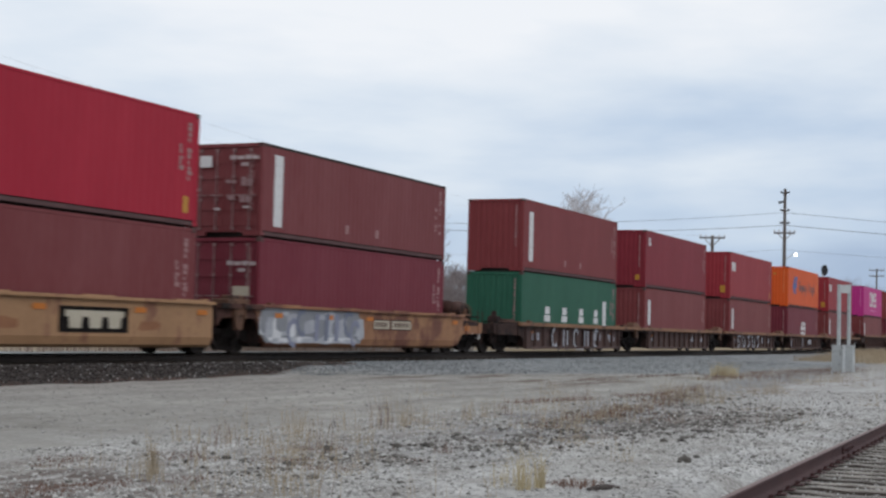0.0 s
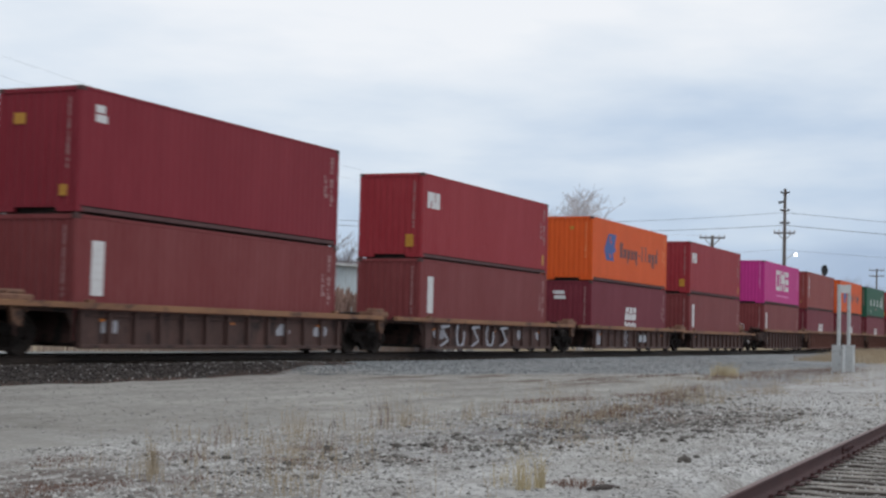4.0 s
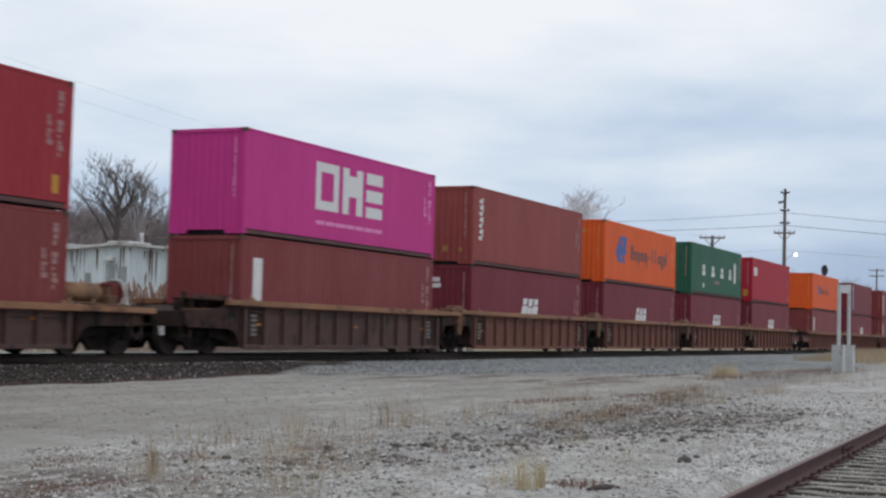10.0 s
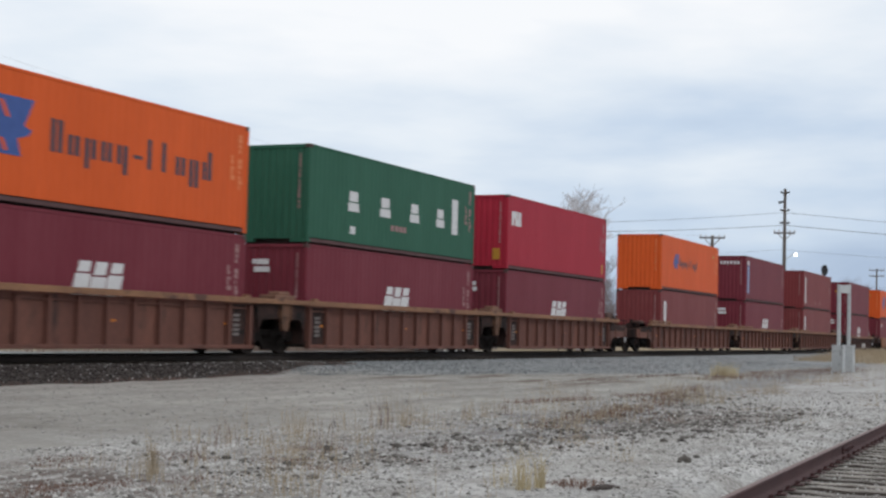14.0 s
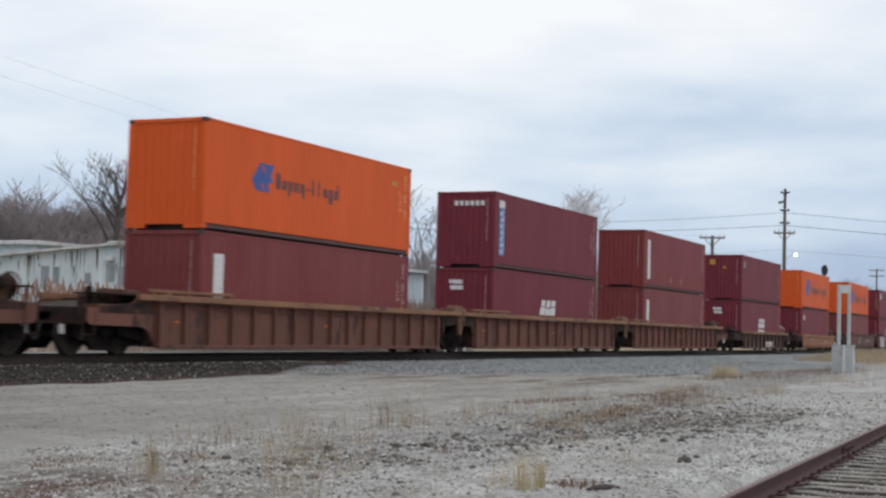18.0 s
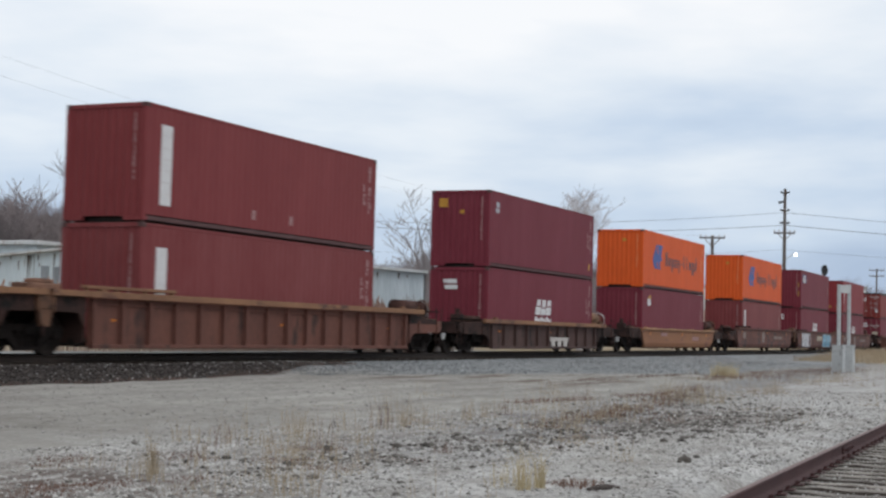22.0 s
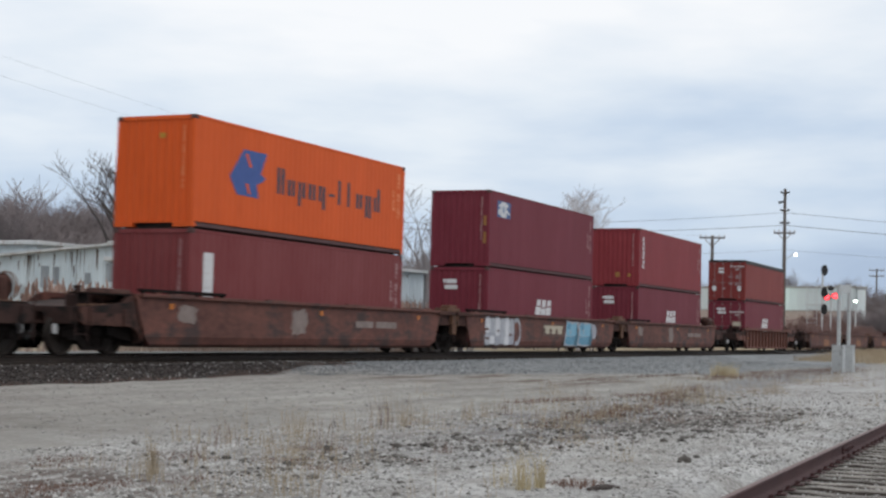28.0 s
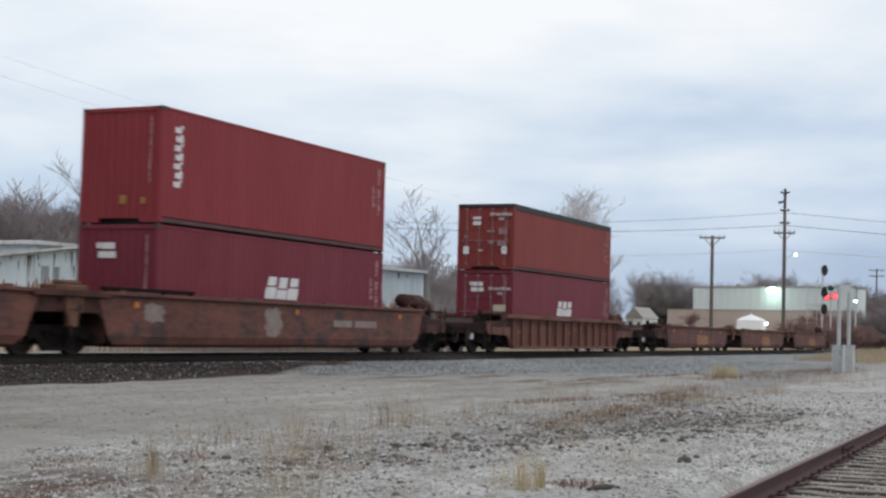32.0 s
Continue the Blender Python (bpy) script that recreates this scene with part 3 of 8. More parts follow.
def build_siding():
    track = tagged(new("siding_track"), "disused siding with rusty rails and weathered grey ties", "railway track", kind="structure")
    track.location, track.rotation_euler = (12.7, siding_y(12.7), -0.03), (0, 0, math.atan(0.0315))
    me = rail("rail", -24, 110, RAIL_RUST, RAIL_TOP, 40)
    for dy in (0.0, -1.51):
        place("rail", me, track, (0, dy, -0.045), label="rusty brown rail")
    kinds = []
    for k in range(4):
        bm = B()
        n = 9
        rows = []
        for i in range(n + 1):
            y = -1.3 + 2.6 * i / n
            a = 0.10 + random.uniform(-0.012, 0.008)
            t = random.uniform(-0.018, 0.006)
            rows.append([bm.verts.new(v) for v in ((-a, y, -0.16), (-a, y, t - 0.015), (-a + 0.02, y, t), (a - 0.02, y, t + random.uniform(-0.006, 0.006)), (a, y, t - 0.015), (a, y, -0.16))])
        for r, s in zip(rows, rows[1:]):
            for i in range(6):
                # side and bottom faces take the dark material: the ties' shaded flanks as colour
                bm.faces.new((r[i], r[(i + 1) % 6], s[(i + 1) % 6], s[i])).material_index = int(i in (0, 4, 5))
        bm.faces.new(rows[0])
        bm.faces.new(rows[-1][::-1])
        kinds.append(mesh_of("tie", bm, TIE))
        kinds[-1].materials.append(TIE_DARK)
    bm = B()
    box(bm, -0.09, 0.09, -0.16, 0.16, 0, 0.016, 0.004)
    for dx in (-0.05, 0.05):
        for dy in (-0.09, 0.09):
            box(bm, dx - 0.012, dx + 0.012, dy - 0.016, dy + 0.016, 0.016, 0.045)
    plate = mesh_of("tie_plate", bm, RAIL_RUST)
    for i in range(240):
        x = -23.8 + i * 0.54 + random.uniform(-0.05, 0.05)
        place("tie", random.choice(kinds), track, (x, -0.755 + random.uniform(-0.06, 0.06), -0.052)).rotation_euler = (0, 0, random.uniform(-0.03, 0.03))
        TIE_SPOTS.append(x)
        if -4 < x < 24:
            for dy in (0.0, -1.51):
                place("tie_plate", plate, track, (x, dy, -0.056))
    bm = B()
    box(bm, -0.46, 0.46, -0.035, -0.012, 0.035, 0.125, 0.006)
    for dx in (-0.36, -0.2, -0.06, 0.06, 0.2, 0.36):
        cyl(bm, (dx, -0.06, 0.08), (dx, -0.03, 0.08), 0.018, n=6)
    joint = mesh_of("joint_bar", bm, RAIL_RUST)
    for x in (7.9, 19.8):
        place("joint_bar", joint, track, (x, 0, -0.045), label="bolted joint bar")


build_main_track()
far_ties()
build_siding()


# ---- containers ----
LEN, WID = 12.192, 2.438
HX, HY = LEN / 2, WID / 2


def sheet(x0, x1, z0, z1, pitch, deep, out):
    """A corrugated sheet along x, its outer face at y = 0, facing -y (out = 1) or turned by the caller."""
    bm = B()
    n = max(1, round((x1 - x0) / pitch))
    p = (x1 - x0) / n
    line = []
    for i in range(n):
        a = x0 + i * p
        line += [(a, 0), (a + 0.26 * p, 0), (a + 0.5 * p, deep), (a + 0.76 * p, deep)]
    line.append((x1, 0))
    lo = [bm.verts.new((x, y, z0)) for x, y in line]
    hi = [bm.verts.new((x, y, z1)) for x, y in line]
    for i in range(len(line) - 1):
        bm.faces.new((lo[i], lo[i + 1], hi[i + 1], hi[i]))
    return bm


def container_meshes(H):
    m = {}
    m["side_panel"] = mesh_of("side_panel", sheet(-HX + 0.11, HX - 0.11, 0.15, H - 0.07, 0.278, 0.004, 1), BROWN)
    m["end_wall"] = mesh_of("end_wall", sheet(-HY + 0.13, HY - 0.13, 0.14, H - 0.10, 0.25, 0.034, 1), BROWN)
    bm = sheet(-HX + 0.06, HX - 0.06, -HY + 0.05, HY - 0.05, 0.21, 0.02, 1)
    bmesh.ops.rotate(bm, verts=bm.verts, matrix=Matrix.Rotation(radians(-90), 3, "X"))
    m["roof"] = mesh_of("roof", bm, BROWN)
    m["corner_post"] = mesh_of("corner_post", box(B(), -0.06, 0.06, -0.07, 0.07, 0.11, H - 0.11, 0.01), BROWN)
    m["top_rail"] = mesh_of("top_rail", box(B(), -HX + 0.17, HX - 0.17, -0.03, 0.03, -0.075, 0, 0.006), BROWN)
    m["bottom_rail"] = mesh_of("bottom_rail", box(B(), -HX + 0.17, HX - 0.17, -0.03, 0.03, 0.015, 0.118, 0.006), BROWN)
    m["top_header"] = mesh_of("top_header", box(B(), -0.04, 0.04, -HY + 0.15, HY - 0.15, -0.11, 0, 0.006), BROWN)
    bm = B()
    box(bm, -0.05, 0.05, -HY + 0.15, -0.62, 0, 0.14)
    box(bm, -0.05, 0.05, 0.62, HY - 0.15, 0, 0.14)
    box(bm, -0.05, 0.05, -0.62, 0.62, 0.105, 0.14)
    m["bottom_sill"] = mesh_of("bottom_sill", bm, BROWN)
    # near-black block filling the gap below an upper container, its shade as colour
    m["underframe"] = mesh_of("underframe", box(B(), -HX + 0.2, HX - 0.2, -HY + 0.22, HY - 0.22, -0.045, 0.13), DARK_GAP)
    m["floor"] = mesh_of("floor", box(B(), -HX + 0.1, HX - 0.1, -HY + 0.06, HY - 0.06, 0.12, 0.15), DARK_GAP)
    bm = B()
    box(bm, -0.089, 0.089, -0.081, 0.081, -0.059, 0.059, 0.012)
    m["corner_casting"] = mesh_of("corner_casting", bm, BROWN)
    # a door leaf: frame, three pressed fields, hinges
    bm = B()
    w, h = HY - 0.13, H - 0.26
    box(bm, 0, 0.045, 0.0, w, 0, h, 0.004)
    for k in range(5):
        z = h * (0.06 + 0.188 * k)
        box(bm, -0.022, 0.0, 0.07, w - 0.07, z, z + h * 0.12, 0.006)
    for k in range(4):
        z = h * (0.1 + 0.26 * k)
        box(bm, -0.03, 0.0, w - 0.05, w + 0.03, z, z + 0.09)
    m["door"] = mesh_of("door", bm, BROWN)
    bm = B()
    cyl(bm, (-0.05, 0, 0.03), (-0.05, 0, h - 0.03), 0.02, n=8)
    for z in (0.04, 0.36 * h, 0.64 * h, h - 0.1):
        box(bm, -0.075, 0, -0.05, 0.05, z, z + 0.07)
    m["locking_bar"] = mesh_of("locking_bar", bm, BROWN)
    bm = B()
    box(bm, -0.085, -0.06, -0.02, 0.42, 0.42 * h, 0.42 * h + 0.04, 0.006)
    m["door_handle"] = mesh_of("door_handle", bm, TRIM_GREY)
    return m


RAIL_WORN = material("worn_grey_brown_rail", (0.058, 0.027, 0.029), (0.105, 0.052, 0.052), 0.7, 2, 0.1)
CASTING = material("grimy_corner_casting", (0.045, 0.024, 0.024), (0.085, 0.04, 0.038), 0.7, 4, 0.1)
HC, STD = 2.896, 2.591
TWIST = mesh_of("twist_lock", box(B(), -0.07, 0.07, -0.05, 0.05, -0.034, 0.034, 0.01), CASTING)
KIT = {h: container_meshes(h) for h in (HC, STD)}
movers, spinners = [], []


def container(X, z, H, mt, label, doors=False, rail_mt=None):
    m = KIT[H]
    c = tagged(new("shipping_container"), label, "container", group="containers on the train")
    r = rail_mt or mt
    place("side_panel", m["side_panel"], c, (0, -HY + 0.012, 0), mt)
    b = place("side_panel", m["side_panel"], c, (0, HY - 0.012, 0), mt)
    b.rotation_euler = (0, 0, math.pi)
    place("roof", m["roof"], c, (0, 0, H - 0.035), mt)
    place("floor", m["floor"], c)
    for sx in (-1, 1):
        for sy in (-1, 1):
            place("corner_post", m["corner_post"], c, (sx * (HX - 0.06), sy * (HY - 0.07), 0), mt)
            for zc in (0.059, H - 0.059):
                place("corner_casting", m["corner_casting"], c, (sx * (HX - 0.085), sy * (HY - 0.077), zc), CASTING if zc > 1 else mt)
        place("top_header", m["top_header"], c, (sx * (HX - 0.045), 0, H - 0.005), mt)
        place("bottom_sill", m["bottom_sill"], c, (sx * (HX - 0.055), 0, 0), mt)
    for sy in (-1, 1):
        place("top_rail", m["top_rail"], c, (0, sy * (HY - 0.033), H - 0.004), r)
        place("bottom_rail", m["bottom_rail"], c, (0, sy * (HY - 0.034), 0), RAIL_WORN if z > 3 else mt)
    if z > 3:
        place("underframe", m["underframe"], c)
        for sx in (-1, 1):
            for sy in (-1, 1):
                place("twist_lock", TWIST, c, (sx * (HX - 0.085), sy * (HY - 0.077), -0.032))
    # the blind end and the door end; the doors face the head of the train where doors is set
    blind = 1 if doors else -1
    e = place("end_wall", m["end_wall"], c, (blind * (HX - 0.02), 0, 0), mt)
    e.rotation_euler = (0, 0, radians(-90) if blind < 0 else radians(90))
    for sy in (-1, 1):
        d = place("door", m["door"], c, (-blind * (HX - 0.05), 0, 0.13), mt)
        d.scale = (blind, sy, 1)
        for y in (0.28, 0.82):
            place("locking_bar", m["locking_bar"], d, (0, y, 0), GALV_BAR if doors else mt)
            if doors:
                place("door_handle", m["door_handle"], d, (0, y - 0.2, 0.0), GALV_BAR)
    movers.append((c, X + HX, YC, z))
    if doors:
        for x0, x1, z0, h, mk in ((0.08, 1.05, 2.12, 0.12, 0), (0.42, 0.68, 1.94, 0.12, 0), (0.28, 0.66, 1.38, 0.25, 1), (0.80, 1.16, 1.46, 0.10, 1), (0.32, 0.70, 0.92, 0.22, 1), (0.84, 1.10, 1.00, 0.14, 1), (0.34, 0.60, 0.76, 0.07, 0), (1.30, 1.55, 0.70, 0.10, 0), (1.95, 2.15, 1.25, 0.10, 1)):
            if z > 3 or mk == 0:
                n = max(1, round((x1 - x0) / 0.22))
                u = (x1 - x0) / n
                for k in range(n):
                    flat(c, "door_label", [(x0 + k * u, x0 + (k + 0.86) * u, z0, z0 + h * (0.8 + 0.2 * (k % 2)))], DOOR_TEXT if mk else DOOR_WHITE, "worn door label", out=0.092, end=True)
        if z < 3:
            flat(c, "door_label", [(0.27, 0.80, 1.28, 1.54)], NAME_BEIGE, "beige door placard", out=0.092, end=True)
    return c


DOOR_TEXT = material("worn_pinkish_door_text", (0.19, 0.105, 0.11), (0.32, 0.22, 0.225), 0.6, 8, 0.0)
DOOR_WHITE = material("worn_white_door_text", (0.30, 0.23, 0.235), (0.48, 0.42, 0.42), 0.6, 8, 0.0)
GALV_BAR = material("worn_galvanised_bar", (0.15, 0.065, 0.068), (0.27, 0.17, 0.17), 0.5, 5, 0.05)


def flat(c, name, rects, mt, label="", out=0.006, end=False):
    """Painted marks on the near side (x from the head end, z from the bottom) or on the head end (x: from the near edge inwards)."""
    if len(rects) > 1 and name in ("door_placard", "logo_marking", "end_name_marking"):
        return [flat(c, name, [q], mt, label, out, end) for q in rects][0]
    bm = B()
    for q in rects:
        if len(q) == 4 and not isinstance(q[0], tuple):
            x0, x1, z0, z1 = q
            q = ((x0, z0), (x1, z0), (x1, z1), (x0, z1))
        if end:
            lo = [bm.verts.new((-HX - out + 0.012, -HY + x, z)) for x, z in q]
        else:
            lo = [bm.verts.new((-HX + x, -HY - out + 0.012, z)) for x, z in q]
        bm.faces.new(lo)
        # a film of paint: a thin edge all round
        d = Vector((0.004, 0, 0)) if end else Vector((0, 0.004, 0))
        hi = [bm.verts.new(v.co + d) for v in lo]
        for i in range(len(lo)):
            j = (i + 1) % len(lo)
            bm.faces.new((lo[i], hi[i], hi[j], lo[j]))
    return part(name, bm, mt, c, label)


def numbers(c, H, mt=None):
    """Small worn number bars near the edges, unreadable."""
    rnd = random.Random(int(H * 100))
    bars = []
    for x, z0, n in ((LEN - 0.50, H - 0.35, 11), (LEN - 0.86, H - 0.95, 6)):
        bars += [(x + rnd.uniform(0, 0.03), x + rnd.uniform(0.10, 0.22), z0 - 0.14 * k, z0 - 0.14 * k + rnd.uniform(0.07, 0.13)) for k in range(n) if rnd.random() < 0.85]
    tagged(flat(c, "number_marking", bars, mt or PALE_MARK, "column of worn pale marks"), kind="stuff")
    bars = [(0.30, 0.30 + rnd.uniform(0.04, 0.08), z, z + rnd.uniform(0.08, 0.14)) for z in [H - 0.40 - 0.15 * k for k in range(11)]]
    tagged(flat(c, "end_marking", bars, mt or PALE_MARK, "column of worn pale marks", end=True), kind="stuff")


def sticker(c, mt, x, z, w=0.24, h=0.3, end=False):
    flat(c, "sticker", [(x, x + w, z, z + h)], mt, "square sticker", end=end)


def emblem_line(c, H, small=False):
    """The blue emblem and the dark word beside it, as plain shapes."""
    k = 0.62 if small else 1.0
    x0, zc = (2.3, 1.55) if small else (1.68, 1.54)
    w, h = 1.85 * k, 1.34 * k
    upper_half = ((0.0, -0.05), (0.36, 0.545), (1.0, 0.545), (0.84, 0.105), (0.98, 0.04), (0.91, -0.05))
    lower_half = ((0.0, -0.05), (0.91, -0.05), (0.73, -0.12), (0.80, -0.40), (0.21, -0.39))
    for half_shape in (upper_half, lower_half):
        flat(c, "emblem", [[(x0 + u * w, zc + v * h) for u, v in half_shape]], BLUE_MARK, "blue arrow-shaped emblem", out=0.008)
    for a, b in (((0.40, 0.46), (0.52, 0.20)), ((0.42, -0.14), (0.50, -0.34))):
        flat(c, "emblem_slit", [((x0 + a[0] * w, zc + a[1] * h), (x0 + b[0] * w, zc + b[1] * h), (x0 + (b[0] + 0.07) * w, zc + b[1] * h), (x0 + (a[0] + 0.07) * w, zc + a[1] * h))], ORANGE, "orange slit in the emblem", out=0.014)
    # the name as a row of plain bars, some taller, some reaching below the line
    x, end_x = (3.55, 7.3) if small else (4.08, 10.6)
    unit = (end_x - x) / 11.0
    lo, mid, hi = zc - 0.30 * k, zc + 0.16 * k, zc + 0.44 * k
    for i in range(11):
        a = x + i * unit
        if i == 5:
            bars = [(a + 0.1 * unit, a + 0.7 * unit, zc - 0.10 * k, zc - 0.01 * k)]
        else:
            low, high = lo - (0.24 * k if i in (2, 4, 9) else 0), hi if i in (0, 6, 7, 10) else mid
            bars = [(a + 0.03 * unit, a + 0.33 * unit, low if i in (2, 9) else lo, high if i in (0, 6, 7) else mid)]
            if i not in (6, 7):
                bars.append((a + 0.43 * unit, a + 0.74 * unit, low if i in (4, 9) else lo, high))
        for q in bars:
            flat(c, "name_marking", [q], NAVY_MARK, "dark bar of a name")


def white_blocks(c, x0, x1, z0, z1, n, lean=0.0, label="white block mark"):
    """A short name as n plain white blocks, each cut by one slit."""
    u = (x1 - x0) / n
    h = z1 - z0
    for i in range(n):
        a, w = x0 + i * u, u * (0.93 if n > 1 else 0.92)
        m = 0.46 + 0.10 * ((i + int(x0)) % 2)
        q = [((a, z0), (a + w, z0), (a + w + lean * m, z0 + (m - 0.03) * h), (a + lean * m, z0 + (m - 0.03) * h)), ((a + 0.10 * w + lean * m, z0 + (m + 0.03) * h), (a + 0.90 * w + lean * m, z0 + (m + 0.05) * h), (a + 0.88 * w + lean, z1), (a + 0.12 * w + lean, z1))]
        flat(c, "name_marking", q, WHITE_MARK, label)


def wave_mark(c):
    white_blocks(c, 5.05, 6.85, 1.22, 1.84, 3, 0.16, "white block name over wavy stripes")
    for k in range(2):
        z = 0.92 - 0.30 * k
        pts = [(5.0 + 1.9 * i / 12, z + 0.07 * math.sin(i * 1.57)) for i in range(13)]
        flat(c, "wave_marking", [((a[0], a[1]), (b[0], b[1]), (b[0], b[1] + 0.17), (a[0], a[1] + 0.17)) for a, b in zip(pts, pts[1:])], WHITE_MARK, "white wavy stripe")
    flat(c, "end_name_marking", [(1.30, 1.72, 2.28, 2.44), (1.26, 1.80, 2.06, 2.22), (1.74, 1.86, 2.3, 2.44)], WHITE_MARK, "small white mark", end=True)


def lashing_marks(c):
    """Two fork pockets in the bottom rail, a small worn sticker over each."""
    for x in (4.9, 6.9):
        sticker(c, PALE_MARK, x, 0.40, 0.2, 0.26)
        flat(c, "fork_pocket", [(x - 0.05, x + 0.27, 0.045, 0.145)], BLACK, "dark fork pocket", out=-0.012)


def stripe(c, z0, z1, x=0.60, w=0.46, mt=None):
    n = 7
    h = (z1 - z0) / n
    flat(c, "vertical_marking", [(x, x + w, z0 + i * h, z0 + (i + 0.985) * h) for i in range(n)], mt or WHITE_MARK, "white vertical marking strip")


def ticks(c, x, z0, z1, w, n, mt, label, out=0.006):
    h = (z1 - z0) / n
    rects = []
    for i in range(n):
        rects.append((x + 0.05 * (i % 2), x + w - 0.08 * ((i + 1) % 2), z0 + i * h, z0 + (i + 0.62) * h))
        rects.append((x + w * 0.62, x + w, z0 + (i + 0.62) * h, z0 + (i + 0.86) * h))
    flat(c, "vertical_marking", rects, mt, label, out)


def square_logo(c):
    flat(c, "logo_marking", [(0.42, 0.66, 1.72, 2.28), (0.76, 1.02, 1.72, 2.28), (1.08, 1.42, 1.72, 2.28)], WHITE_MARK, "white block logo")
    flat(c, "logo_marking", [(0.66, 0.76, 1.98, 2.28), (1.02, 1.08, 1.72, 1.95)], WHITE_MARK, "white block logo", out=0.008)
    sticker(c, YELLOW_MARK, 0.32, 0.36, 0.30, 0.42, end=True)
    sticker(c, YELLOW_MARK, LEN - 0.62, 0.32, 0.22, 0.42)


Z_LOW, Z_UP = ZR + 0.335, ZR + 3.282


def lower(X, kind):
    if kind == "waves":
        c = container(X, Z_LOW, HC, MAROON, "maroon container with white block name and waves")
        wave_mark(c)
    elif kind == "stripe":
        c = container(X, Z_LOW, HC, BROWN_B, "brown container with a white vertical strip in a well car")
        stripe(c, 1.05, 2.32)
    elif kind == "green":
        c = container(X, Z_LOW, HC, GREEN, "green container with white blocks in a well car")
        for a, b in ((2.6, 3.35), (4.7, 5.45), (6.9, 7.6), (8.95, 9.6)):
            white_blocks(c, a, b, 0.96, 1.58, 1)
        stripe(c, 0.85, 2.0, 10.2, 0.5)
    elif kind == "label":
        c = container(X, Z_LOW, HC, MAROON, "maroon container with a small yellow and white label")
        sticker(c, WHITE_MARK, 0.95, 2.02, 0.55, 0.34)
        flat(c, "label_flag", [((0.95, 2.36), (1.5, 2.36), (1.5, 2.6))], YELLOW_MARK, "yellow corner of a label")
    elif kind == "door":
        c = container(X, Z_LOW, HC, MAROON, "maroon container with its doors to the head of the train", True)
    elif kind == "door_waves":
        c = container(X, Z_LOW, HC, MAROON, "maroon container, doors to the front, with white block name", True)
        wave_mark(c)
    else:
        c = container(X, Z_LOW, HC, BROWN, "plain brown container, lower in a well car")
    numbers(c, HC)
    return c


